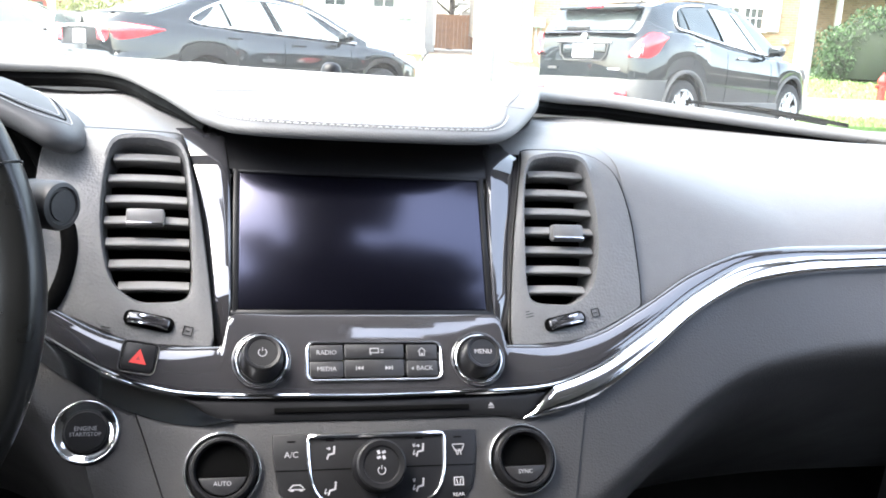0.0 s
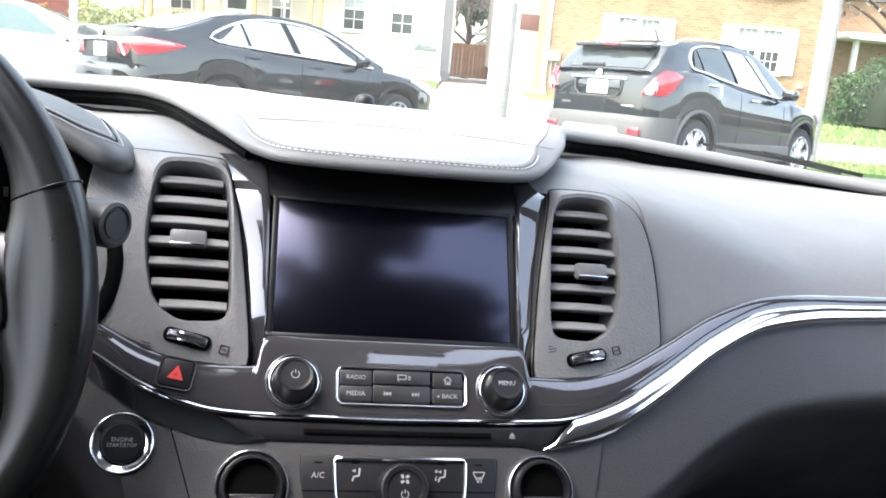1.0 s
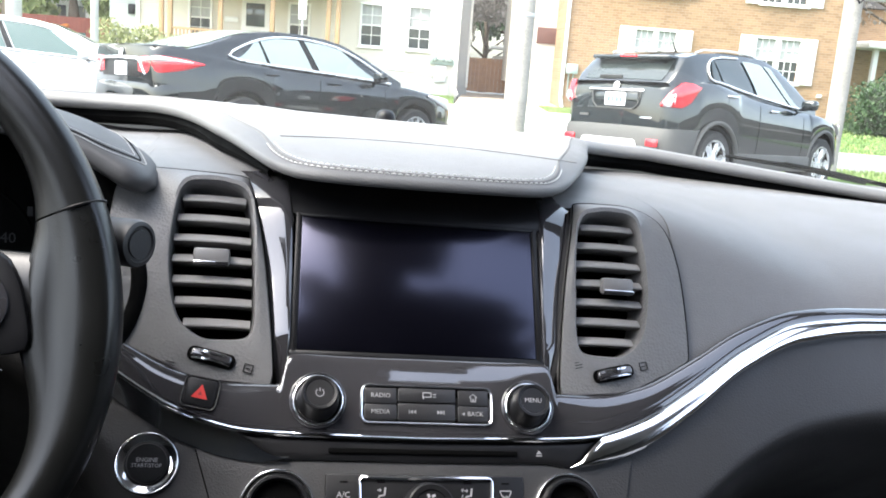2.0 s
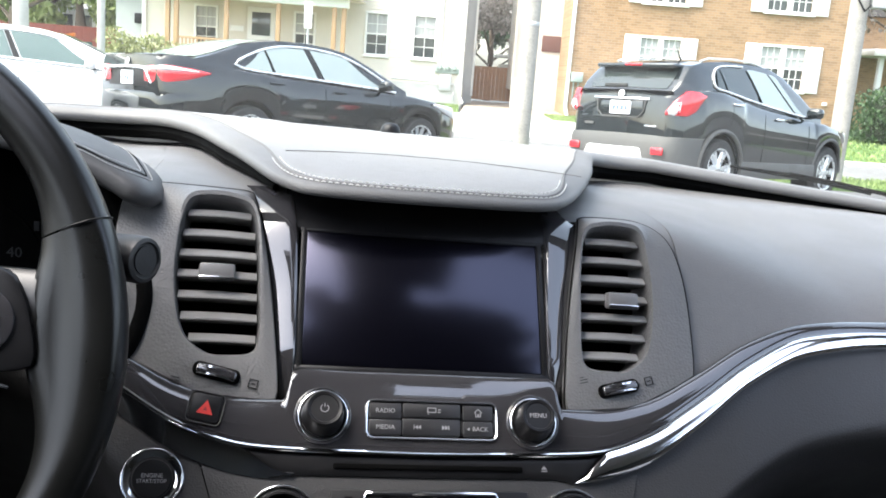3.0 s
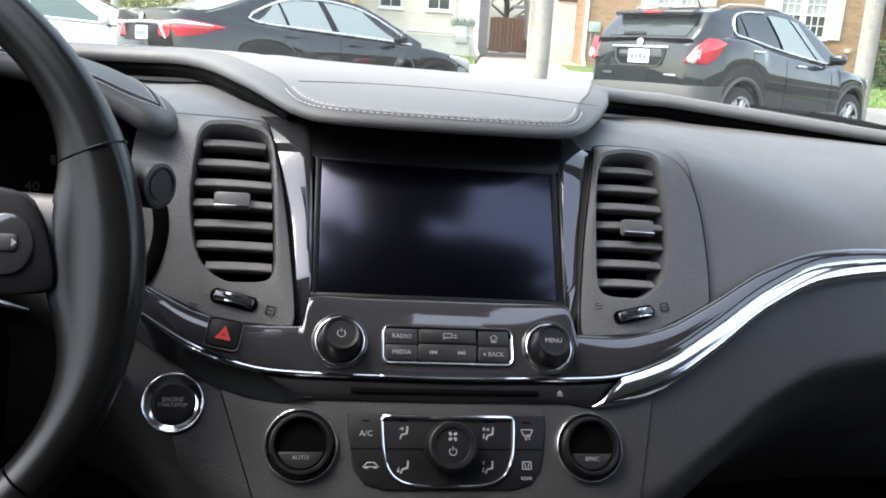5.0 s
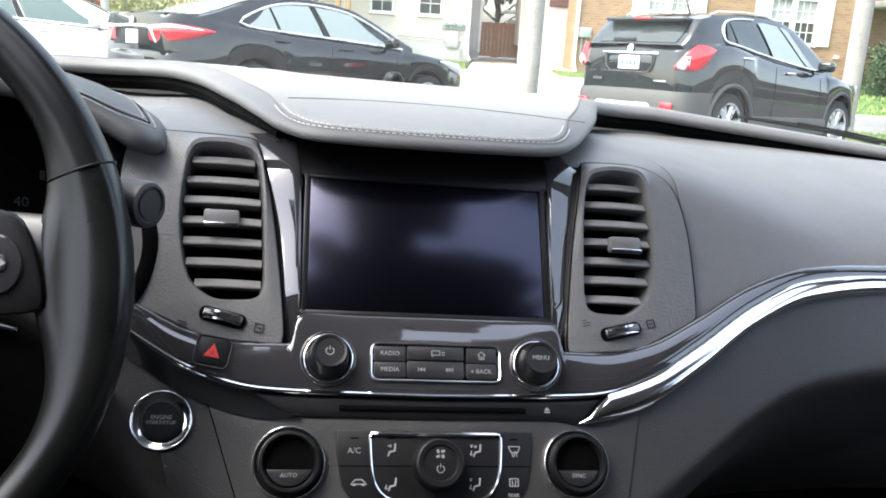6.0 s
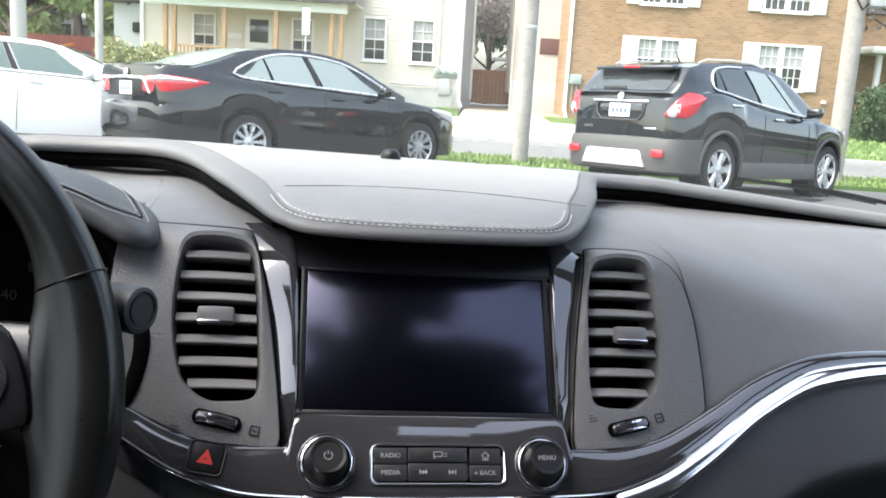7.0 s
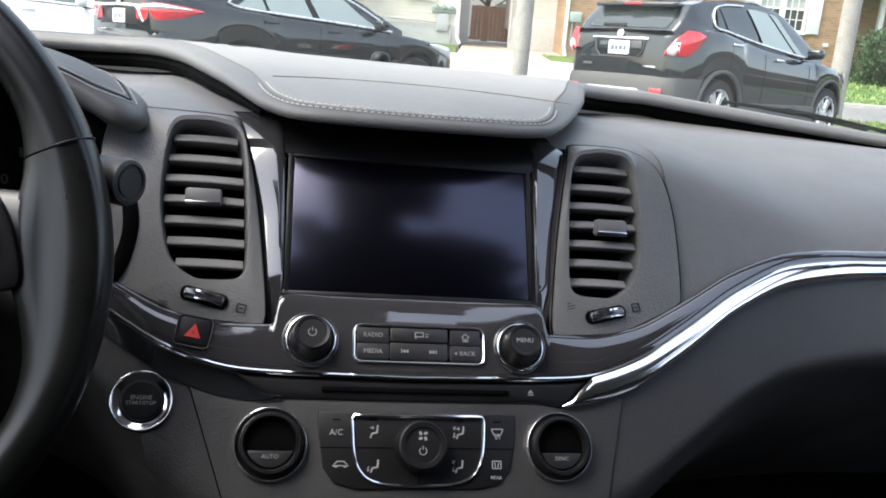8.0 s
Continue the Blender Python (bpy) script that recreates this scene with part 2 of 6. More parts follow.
def sheet(xs, top, bottom, rows=14, lift=0.0, skirt=0.008, crown=0.0, shoulder=0.0, slide=None):
    """A draped panel between two edges, with its edges turned down."""
    out = []
    us = np.linspace(0, 1, rows)
    lines = []
    for x in xs:
        a, b = top(x), bottom(x)
        col = []
        for u in us:
            v = a + (b - a) * u
            edge = min(u, 1 - u) * (b - a)
            roll = 0.0015 * math.exp(-edge / 0.0015)
            xx = x + (slide(x, v) if slide else 0.0)
            col.append(at(xx, v, height(xx, v) + lift + crown * 4 * u * (1 - u) - shoulder * min(1.0, (b - a) / 0.06) * (1 - math.exp(-((abs(x) - 0.100) / 0.024) ** 2)) * (1 - min(1.0, u / 0.72)) ** 2 - roll))
        col = [at(x, a, height(x, a) + lift - skirt)] + col + [at(x, b, height(x, b) + lift - skirt)]
        lines.append(col)
    first = [p + Vector((0, CS, -SN)) * skirt for p in lines[0]]
    last = [p + Vector((0, CS, -SN)) * skirt for p in lines[-1]]
    return grid([first] + lines + [last])


# body of the dash behind all panels: passenger pad, driver side, lower panels
dash = base("dashboard", "dark grey car dashboard with gloss trim band and chrome line", "dashboard")
pad_edge = func([(0.0, -0.030), (0.165, -0.0325), (0.1894, -0.0300), (0.2000, -0.020), (0.2085, -0.011), (0.2150, 0.012), (0.2175, 0.03), (0.2187, 0.06), (0.2190, 0.10), (0.2195, 0.112)])


def pad_low(x):
    if x < -0.2262:
        return v_back(x, 0.125)
    if x < -0.2194:
        return -0.026
    return pad_edge(x) if x < 0.2194 else band_top(x) + 0.012


xs = np.r_[np.linspace(0.1, 0.185, 12), np.linspace(0.19, 0.2193, 30), np.linspace(0.2195, 0.3, 12), np.linspace(0.31, 0.86, 36)]
part("passenger_pad", sheet(xs, lambda x: v_back(x, 0.40), pad_low, 40, lift=-0.003), PLASTIC, dash, "smooth grey soft-touch passenger side pad")
part("driver_pad", sheet(np.r_[np.linspace(-0.34, -0.2265, 12), np.linspace(-0.2260, -0.2195, 4), np.linspace(-0.2193, -0.19, 30), np.linspace(-0.185, -0.1, 12)], lambda x: v_back(x, 0.40), pad_low, 34, lift=-0.003), PLASTIC, dash, "smooth grey pad beside the instrument hood")


def slant(x, v):
    """The seams of the lower panels lean inwards towards the floor."""
    d = min(max(v - 0.174, 0.0), 0.12)
    if x < -0.1605:
        return 0.35 * d * max(0.0, 1 - (-0.1605 - x) / 0.2)
    if x > 0.1655:
        return -0.22 * d * max(0.0, 1 - (x - 0.1655) / 0.3)
    u = (x + 0.1605) / 0.326
    return 0.35 * d * (1 - u) - 0.22 * d * u


part("glovebox_panel", sheet(np.linspace(0.166, 0.86, 40), lambda x: band_low(x) - 0.006, lambda x: band_low(x) + 0.150, 34, lift=-0.002, slide=slant), LOWER, dash, "dark grained lower passenger panel")
part("driver_lower_panel", sheet(np.linspace(-0.6, -0.161, 24), lambda x: band_low(x) - 0.006, lambda x: band_low(x) + 0.125, 24, lift=-0.002, slide=slant), LOWER, dash, "dark grained lower driver panel")
part("centre_panel", sheet(np.linspace(-0.1600, 0.165, 30), lambda x: band_low(x) - 0.006, lambda x: 0.40, 24, lift=0.0, slide=slant), LOWER, dash, "dark grained centre console panel")
bm = box((0.10, 0.0012, 0.003), bevel=0.0004, m=on(0.40, 0.262, height(0.40, 0.262) - 0.001))
part("glovebox_latch_line", bm, CHROME, dash)

# gloss band, chrome line and lower lip
xs = np.r_[np.linspace(-0.34, -0.11, 26), np.linspace(-0.1085, -0.094, 10), np.linspace(-0.08, 0.08, 12), np.linspace(0.094, 0.1085, 10), np.linspace(0.11, 0.86, 70)]
part("trim_band", sheet(xs, band_top, lambda x: band_line(x) + 0.001, 20, lift=0.0055, crown=0.0012, shoulder=0.0030), GLOSS, dash, "gloss dark grey trim band")
line = [at(x, band_line(x) + 0.0006, height(x, band_line(x)) + 0.0052) for x in np.linspace(-0.34, 0.86, 130)]
part("chrome_line", tube(line, 0.0017, 8), CHROME, dash, "thin chrome line")


def lip_top(x):
    """Upper edge of the chrome lip, which tapers to a point towards the middle."""
    u = min(1.0, max(0.0, (x - 0.112) / 0.028 if x > 0 else (-x - 0.094) / 0.044))
    u = u * u * (3 - 2 * u)
    return band_low(x) - (band_low(x) - band_line(x) - 0.0015) * u


def lip(xa, xb, count):
    rows = []
    for x in np.linspace(xa, xb, count):
        a, b = lip_top(x), band_low(x) + 0.0005
        n0 = height(x, a) + 0.003
        thick = 0.007 * min(1.0, (b - a) / 0.010)
        if x < 0:
            col = [at(x, a + (b - a) * u, n0 + 0.0024 - 0.0052 * min(1.0, (b - a) / 0.010) * u ** 1.2 - 0.010 * (u > 0.99)) for u in np.linspace(0, 1, 13)]
        else:
            col = [at(x, a + (b - a) * u, n0 + thick * (0.30 + 0.55 * math.sin(math.pi * min(1, u * 0.62 + 0.20))) - 0.016 * max(0.0, u - 0.70) ** 1.4 - 0.012 * (u > 0.99)) for u in np.linspace(0, 1, 15)]
        rows.append(col)
    return grid(rows)


part("chrome_lip", lip(0.113, 0.86, 90), CHROME, dash, "broad chrome lip")
part("chrome_lip", lip(-0.34, -0.095, 50), CHROME, dash, "chrome lip")
part("disc_lip", sheet(np.linspace(-0.152, 0.152, 40), lambda x: band_line(x) + 0.0022, lambda x: max(lip_top(x) + 0.0008, band_line(x) + 0.003), 8, lift=0.003, skirt=0.004), SATIN, dash, "satin black lip with a disc slot")
part("disc_slot", box((0.139, 0.0036, 0.002), bevel=0.0008, m=on(0.002, 0.1797, 0.0042)), DARK, dash)

# gloss columns beside the screen
col_in = func([(0, 0.1008), (0.012, 0.1000), (0.045, 0.098), (0.13, 0.0968), (0.16, 0.0975)])
col_out = func([(0, 0.1405), (0.03, 0.1315), (0.084, 0.1172), (0.17, 0.1082)])
for side in (-1, 1):
    rows = []
    for v in np.linspace(-0.050, 0.142, 44):
        w = v + 0.034
        a = col_in(max(w, 0)) - max(0, -w) * 0.1
        b = max(col_out(max(w, 0)) + max(0, -w) * 0.70, a + 0.0075)
        h = height(b, v) * min(1.0, max(0.0, (0.02 - v) / 0.035))
        fat = min(1.0, (b - a) / 0.02)
        h -= 0.25 * max(0.0, v - 0.098)
        profile = [(0, -0.014), (0.02, -0.0060), (0.04, -0.0022 * fat - 0.0004), (0.08, -0.0004 * fat), (0.15, 0.0004), (0.3, 0.0), (0.5, -0.0010 * fat), (0.7, -0.0022 * fat), (0.85, -0.0033 * fat), (0.95, -0.0043 * fat), (1.0, -0.0056 * fat), (1.0, -0.010)]
        if side > 0:
            profile = profile[:4] + [(u, 0.0006 - (b - a) * (0.03 * u + 0.22 * u * u)) for u in np.linspace(0.12, 1.0, 12)] + [(1.0, -0.012)]
        rows.append([at(side * (a + (b - a) * u), v, h + nn) for u, nn in profile])
    part("trim_column", grid(rows), GLOSS, dash, "gloss dark grey column beside the screen")

# ---- vents ----
OPENING = [(0.136, -0.011), (0.150, -0.0178), (0.168, -0.0185), (0.181, -0.014), (0.1862, 0.006), (0.1872, 0.045), (0.1795, 0.083), (0.163, 0.0995), (0.146, 0.1015), (0.130, 0.099), (0.1258, 0.088), (0.1265, 0.062), (0.1300, 0.015)]
PLATE = [(0.1345, -0.027), (0.140, -0.034), (0.165, -0.0362), (0.1894, -0.0335), (0.2085, -0.015), (0.2172, 0.02), (0.2195, 0.06), (0.2185, 0.1000), (0.213, 0.1065), (0.190, 0.1185), (0.165, 0.1292), (0.135, 0.1328), (0.1125, 0.1335), (0.1095, 0.128), (0.1125, 0.095), (0.1188, 0.05), (0.1268, 0.005)]

PLATE_DRIVER = [(0.1345, -0.027), (0.140, -0.034), (0.165, -0.0362), (0.195, -0.0372), (0.2200, -0.0365), (0.2290, -0.026), (0.2320, 0.005), (0.2320, 0.05), (0.2270, 0.0960), (0.217, 0.1055), (0.190, 0.1185), (0.165, 0.1292), (0.135, 0.1328), (0.1125, 0.1335), (0.1095, 0.128), (0.1125, 0.095), (0.1188, 0.05), (0.1268, 0.005)]


def vent(side):
    v_thing = base("air_vent", "tall rounded air vent with grey slats and a thumb tab", "air vent", group="dash air vents")
    count = 96
    hole = [Vector((side * x, v, 0)) for x, v in closed(OPENING, count)]
    rim = [Vector((side * x, v, 0)) for x, v in closed(PLATE if side > 0 else PLATE_DRIVER, count * 4)]
    mid = Vector((side * 0.158, 0.042, 0))

    def ring(scale, n, follow=0.0):
        return [at(mid.x + (p.x - mid.x) * scale, mid.y + (p.y - mid.y) * scale, n) for p in hole]

    def outer(n, grow=0.0):
        pts = []
        for p in hole:
            d = (p - mid).normalized()
            best = max(rim, key=lambda q: (q - mid).normalized().dot(d))
            q = best + d * grow
            pts.append(at(q.x, q.y, max(height(q.x, q.y), -0.03) + n))
        return pts
    o1 = outer(0.0025)
    near = ring(1.10, 0.0045)
    blend = [near[i].lerp(o1[i], 0.5) for i in range(count)]
    rows = [ring(0.985, -0.034), ring(1.0, -0.004), ring(1.015, 0.0015), ring(1.045, 0.0042), near, blend, [o1[i].lerp(near[i], 0.06) for i in range(count)], o1, outer(0.0012, 0.0009), outer(-0.006, 0.0012)]
    part("surround", grid(rows, close_u=True), VENT_PLASTIC, v_thing, "grey moulded vent surround")
    part("seam", tube(outer(0.0004, 0.0014), 0.0009, 5, close=True), DARK, v_thing, "dark seam round the surround")
    # flat sheet closes the duct; the dark inside is put into its colour
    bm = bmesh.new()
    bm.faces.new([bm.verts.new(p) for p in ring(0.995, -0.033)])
    part("duct", bm, DARK, v_thing, "near-black sheet for the shaded duct behind the slats")
    xs_at = []
    for i in range(7):
        v = -0.0085 + i * 0.0163
        inside = []
        for j in range(count):
            a, b = hole[j], hole[(j + 1) % count]
            if (a.y - v) * (b.y - v) <= 0 and a.y != b.y:
                inside.append(a.x + (b.x - a.x) * (v - a.y) / (b.y - a.y))
        xa, xb = min(inside) + 0.001, max(inside) - 0.001
        xs_at.append((xa, xb))
        rows = []
        for x in np.linspace(xa, xb, 9):
            bow = -0.0015 - 0.002 * abs((x - (xa + xb) / 2) / (xb - xa) * 2) ** 2
            prof = [(-0.0070, bow - 0.024), (-0.0048, bow - 0.0060), (-0.0040, bow - 0.0036), (-0.0028, bow - 0.0020), (0.0022, bow + 0.0014), (0.0032, bow + 0.0012), (0.0036, bow - 0.0002), (0.0030, bow - 0.003), (-0.0012, bow - 0.024)]
            rows.append([at(x, v + dv, n) for dv, n in prof])
        bm = grid(rows)
        for r in (rows[0], rows[-1]):
            bm.faces.new([bm.verts.new(p) for p in r])
        part("slat", bm, SLAT, v_thing)
        if i == 3:
            cx = side * 0.158 + (0.004 if side > 0 else 0.0)
            tv = v + (0.0035 if side > 0 else 0.0)
            tab = part("thumb_tab", box((0.0262, 0.0130, 0.010), bevel=0.0024, m=on(cx, tv - 0.0003, 0.0015) @ pose(0, 0, 0, 14, 0, 0)), TAB, v_thing, "grey thumb tab with a chrome edge")
            part("tab_edge", box((0.0250, 0.0026, 0.004), bevel=0.0010, m=on(cx, tv + 0.0066, 0.0052)), SATIN, tab, "black lower lip")
            part("tab_chrome", box((0.0252, 0.0009, 0.0016), bevel=0.0003, m=on(cx, tv + 0.0052, 0.0068)), CHROME, tab, "thin chrome edge")
    # the wheel below that opens and shuts it
    tilt = 13 * side
    part("slider_well", prism(rounded(0.034, 0.0105, 0.0045), 0.004, m=on(side * 0.1525, 0.1165, 0.0052, tilt)), DARK, v_thing)
    slider = part("slider", box((0.0290, 0.0068, 0.0050), bevel=0.0020, seg=3, m=on(side * 0.1525, 0.1165, 0.0066, tilt)), GLOSS, v_thing, "gloss dark slider with chrome edges")
    for ev, er in ((-0.0022, 0.0013), (0.0030, 0.0009)):
        part("chrome_edge", tube([on(side * 0.1525, 0.1165, 0.0088, tilt) @ Vector((ex, -ev, 0.0004 - 18.0 * ex * ex)) for ex in np.linspace(-0.0132, 0.0132, 9)], er, 6), CHROME, slider)
    bm = bmesh.new()
    for k in range(3):
        box((0.0065, 0.0007, 0.0004), bm=bm, m=on(side * 0.1525 - 0.028, 0.1145 + k * 0.0022 - side * 0.006, 0.0040, tilt))
    part("open_mark", bm, SATIN, v_thing, smooth=False)
    bm = bmesh.new()
    for sx, sy, w, h in ((0, 0.003, 0.006, 0.0007), (0, -0.003, 0.006, 0.0007), (-0.003, 0, 0.0007, 0.0067), (0.003, 0, 0.0007, 0.0067), (0, 0, 0.003, 0.0007)):
        box((w, h, 0.0004), at=(sx, sy, 0), bm=bm, m=on(side * 0.1525 + 0.026, 0.1165 + side * -0.007, 0.0040, tilt))
    part("shut_mark", bm, SATIN, v_thing, smooth=False)
    return v_thing


vent(-1)
vent(1)

# ---- screen ----
screen_unit = base("display_screen", "switched-off dark touch screen in a black bezel", "screen")
part("glass_panel", box((0.185, 0.106, 0.004), bevel=0.0006, m=on(0, 0.053, -0.0055)), SCREEN, screen_unit, "dark glossy glass")
bm = bmesh.new()
for w, h, x, v in ((0.196, 0.0028, 0, -0.0014), (0.196, 0.0045, 0, 0.1085), (0.0045, 0.112, -0.0950, 0.053), (0.0045, 0.112, 0.0950, 0.053)):
    box((w, h, 0.006), bevel=0.001, bm=bm, m=on(x, v, -0.0052))
part("bezel", bm, SATIN, screen_unit)
rows = [[at(x, v, n) for x in np.linspace(-0.11, 0.11, 12)] for v, n in ((-0.06, -0.03), (-0.032, -0.016), (-0.02, -0.0075), (-0.004, -0.004), (-0.0026, -0.0044), (-0.0026, -0.012))]
part("upper_bezel", grid(rows), SATIN, screen_unit, "satin black strip under the hood")

# ---- audio controls on the band ----
BAND_N = 0.0062


def dial(name, label, x, v, n, ring, knob, tall, icon=None, text=""):
    d = base(name, label, "knob", on(x, v, n), group="audio dials")
    part("outer_ring", lathe([(ring * 0.955 + 0.0009 * math.cos(q), 0.0006 + 0.0016 * math.sin(q)) for q in np.linspace(-0.6, math.pi + 0.6, 12)]), GLOSS, d, "gloss dark outer ring")
    part("inner_ring", lathe([(ring * 0.835 + 0.0014 * math.cos(q), 0.0012 + 0.0021 * math.sin(q)) for q in np.linspace(-0.5, math.pi + 0.5, 14)]), CHROME, d, "rounded chrome ring")
    part("skirt", lathe([(ring * 0.95, -0.001), (ring * 0.94, 0.0006), (ring * 0.78, 0.0008), (knob * 1.16, 0.0014), (knob * 1.10, 0.0045)]), GLOSS, d)
    nod = pose(0, 0, 0, -9)
    part("cap", lathe([(knob * 1.24, -0.001), (knob * 1.20, tall * 0.3), (knob * 1.08, tall * 0.75), (knob * 1.06, tall - 0.0018), (knob * 0.99, tall), (knob * 0.84, tall - 0.0004), (knob * 0.80, tall - 0.0012), (0.0001, tall - 0.0014)], m=nod), SATIN, d, "soft black cap")
    if text:
        words(text, 0.0048, nod @ pose(0, 0, tall - 0.0011), d, INK)
    if icon == "power":
        arc = [nod @ Vector((0.0028 * math.sin(a), 0.0028 * math.cos(a), tall - 0.0011)) for a in np.linspace(radians(35), radians(325), 20)]
        bm = tube(arc, 0.00035, 4)
        tube([nod @ Vector((0, y, tall - 0.0011)) for y in (0.001, 0.0036)], 0.00035, 4, bm=bm)
        part("power_mark", bm, INK, d)
    return d


dial("volume_dial", "black volume knob with power mark in a chrome ring", -0.0765, 0.1450, BAND_N, 0.0205, 0.0122, 0.0170, icon="power")
dial("menu_dial", "black menu knob in a chrome ring", 0.0800, 0.1455, BAND_N, 0.0205, 0.0122, 0.0165, text="MENU")

buttons = base("audio_button_panel", "black audio buttons in a chrome frame", "control panel", on(0.0033, 0.1463, BAND_N))
outer_l, inner_l = rounded(0.0985, 0.0285, 0.006), rounded(0.0945, 0.0245, 0.0045)
rows = [[(x, y, z) for x, y in pts] for pts, z in ((outer_l, -0.001), (outer_l, 0.0018), (rounded(0.0972, 0.0272, 0.0055), 0.0026), (rounded(0.0958, 0.0258, 0.005), 0.0022), (inner_l, 0.0), (inner_l, -0.001))]
part("chrome_frame", grid(rows, close_u=True), SATIN_CHROME, buttons, "chrome frame")
part("backing", prism(inner_l, 0.001, m=pose(0, 0, 0.0002)), DARK, buttons)
for nm, w, h, x, y, t, lift_z in (("radio", 0.0235, 0.0113, -0.0348, 0.0059, "RADIO", 0.0022), ("media", 0.0235, 0.0113, -0.0348, -0.0059, "MEDIA", 0.0022), ("phone", 0.0425, 0.0100, -0.0008, 0.0066, "", 0.0034), ("seek", 0.0425, 0.0125, -0.0008, -0.0053, "", 0.0022), ("home", 0.0225, 0.0113, 0.0343, 0.0059, "", 0.0022), ("back", 0.0225, 0.0113, 0.0343, -0.0059, "BACK", 0.0022)):
    k = part(nm + "_button", prism(rounded(w, h, 0.0012, 3), 0.0025, m=pose(x, y, lift_z), bevel=0.0004), KEYCAP, buttons, "black button")
    if t:
        words(t, 0.0047, pose(x + (0.0015 if t == "BACK" else 0), y, lift_z + 0.0003), k, INK)


def mark(parent, name, strips, m):
    """A printed sign made of thin bars: (x, y, width, height, turn)."""
    bm = bmesh.new()
    for x, y, w, h, a in strips:
        box((w, h, 0.0003), bm=bm, m=m @ pose(x, y, 0, 0, 0, a))
    return part(name, bm, INK, parent, smooth=False)


def triangles(parent, name, tris, m, material=None):
    bm = bmesh.new()
    for tri in tris:
        prism(tri, 0.0003, m=m, bm=bm)
    return part(name, bm, material or INK, parent, smooth=False)


mark(buttons, "phone_mark", [(0, 0.0022, 0.006, 0.0006, 0), (0, -0.0010, 0.006, 0.0006, 0), (-0.003, 0.0006, 0.0006, 0.0035, 0), (0.003, 0.0006, 0.0006, 0.0035, 0), (-0.0028, -0.0018, 0.0006, 0.002, 30), (0.0056, 0.001, 0.0022, 0.0006, 0), (0.0056, -0.0008, 0.0022, 0.0006, 0)], pose(-0.0008, 0.0064, 0.0036))
for sx in (-1, 1):
    cx = -0.0008 + sx * 0.0105
    triangles(buttons, "seek_mark", [[(cx + sx * a, -0.0053 + 0.0016), (cx + sx * (a + 0.0021), -0.0053), (cx + sx * a, -0.0053 - 0.0016)] for a in (-0.0026, -0.0003)] + [[(cx + sx * 0.0021, -0.0069), (cx + sx * 0.0027, -0.0069), (cx + sx * 0.0027, -0.0037), (cx + sx * 0.0021, -0.0037)]], pose(0, 0, 0.0025))
triangles(buttons, "back_mark", [[(0.0257, -0.0059), (0.0277, -0.0047), (0.0277, -0.0071)]], pose(0, 0, 0.0025))
mark(buttons, "home_mark", [(-0.0015, 0.0017, 0.0042, 0.0006, 42), (0.0015, 0.0017, 0.0042, 0.0006, -42), (-0.0018, -0.001, 0.0006, 0.0032, 0), (0.0018, -0.001, 0.0006, 0.0032, 0), (0, -0.0026, 0.0042, 0.0006, 0), (0, -0.0016, 0.0012, 0.0018, 0)], pose(0.0343, 0.0059, 0.0025))

hazard = base("hazard_button", "black hazard button with a red triangle", "button", on(-0.1578, 0.1425, BAND_N + 0.0004, -10))
part("rim", prism(rounded(0.0240, 0.0215, 0.0040), 0.003, bevel=0.0006, m=pose(0, 0, 0.0006)), DARK, hazard)
part("rim_edge", tube([(px, py, 0.0014) for px, py in rounded(0.0240, 0.0215, 0.0040)], 0.0005, 5, close=True), KNOB, hazard, "fine raised edge")
part("key", prism(rounded(0.0218, 0.0194, 0.0035), 0.003, bevel=0.0007, m=pose(0, 0, 0.0022)), SATIN, hazard)
triangles(hazard, "red_triangle", [[(-0.0056, -0.0042), (0.0056, -0.0042), (0, 0.0056)]], pose(0, 0, 0.0026), RED)
part("triangle_core", prism([(-0.0016, -0.0020), (0.0016, -0.0020), (0, 0.0009)], 0.0002, m=pose(0, 0, 0.0029)), mat("dull_red", (0.2, 0.012, 0.01), 0.5), hazard)
triangles(dash, "eject_mark", [[(-0.0022, 0.0), (0.0022, 0.0), (0, 0.0026)], [(-0.0022, -0.0016), (0.0022, -0.0016), (0.0022, -0.0008), (-0.0022, -0.0008)]], on(0.0885, 0.1795, 0.0038))

# ---- engine start button ----
start = base("start_button", "round engine start button in a broad chrome ring", "button", on(-0.1895, 0.1900, height(-0.1895, 0.19) - 0.0012) @ Matrix.Scale(0.88, 4))
part("well", lathe([(0.0245, -0.003), (0.0245, 0.0008), (0.0232, 0.0016), (0.0225, 0.0)]), SATIN, start)
part("chrome_ring", lathe([(0.0228 + 0.0010 * math.cos(q), 0.0008 + 0.0016 * math.sin(q)) for q in np.linspace(-0.4, math.pi + 0.4, 12)]), CHROME, start, "thin chrome rim")
part("chrome_bowl", lathe([(0.0222, 0.0014), (0.0208, 0.0010), (0.0190, 0.0004), (0.0172, -0.0004), (0.0160, -0.0010), (0.0150, -0.0014)]), CHROME, start, "hollow chrome ring round the cap")
part("cap", lathe([(0.0156, -0.0046), (0.0154, 0.0010), (0.0144, 0.0024), (0.0120, 0.0026), (0.0001, 0.0021)]), SATIN, start, "black cap")
words("ENGINE", 0.0046, pose(0, 0.0021, 0.0026), start, INK)
words("START/STOP", 0.0040, pose(0, -0.0021, 0.0026), start, INK)

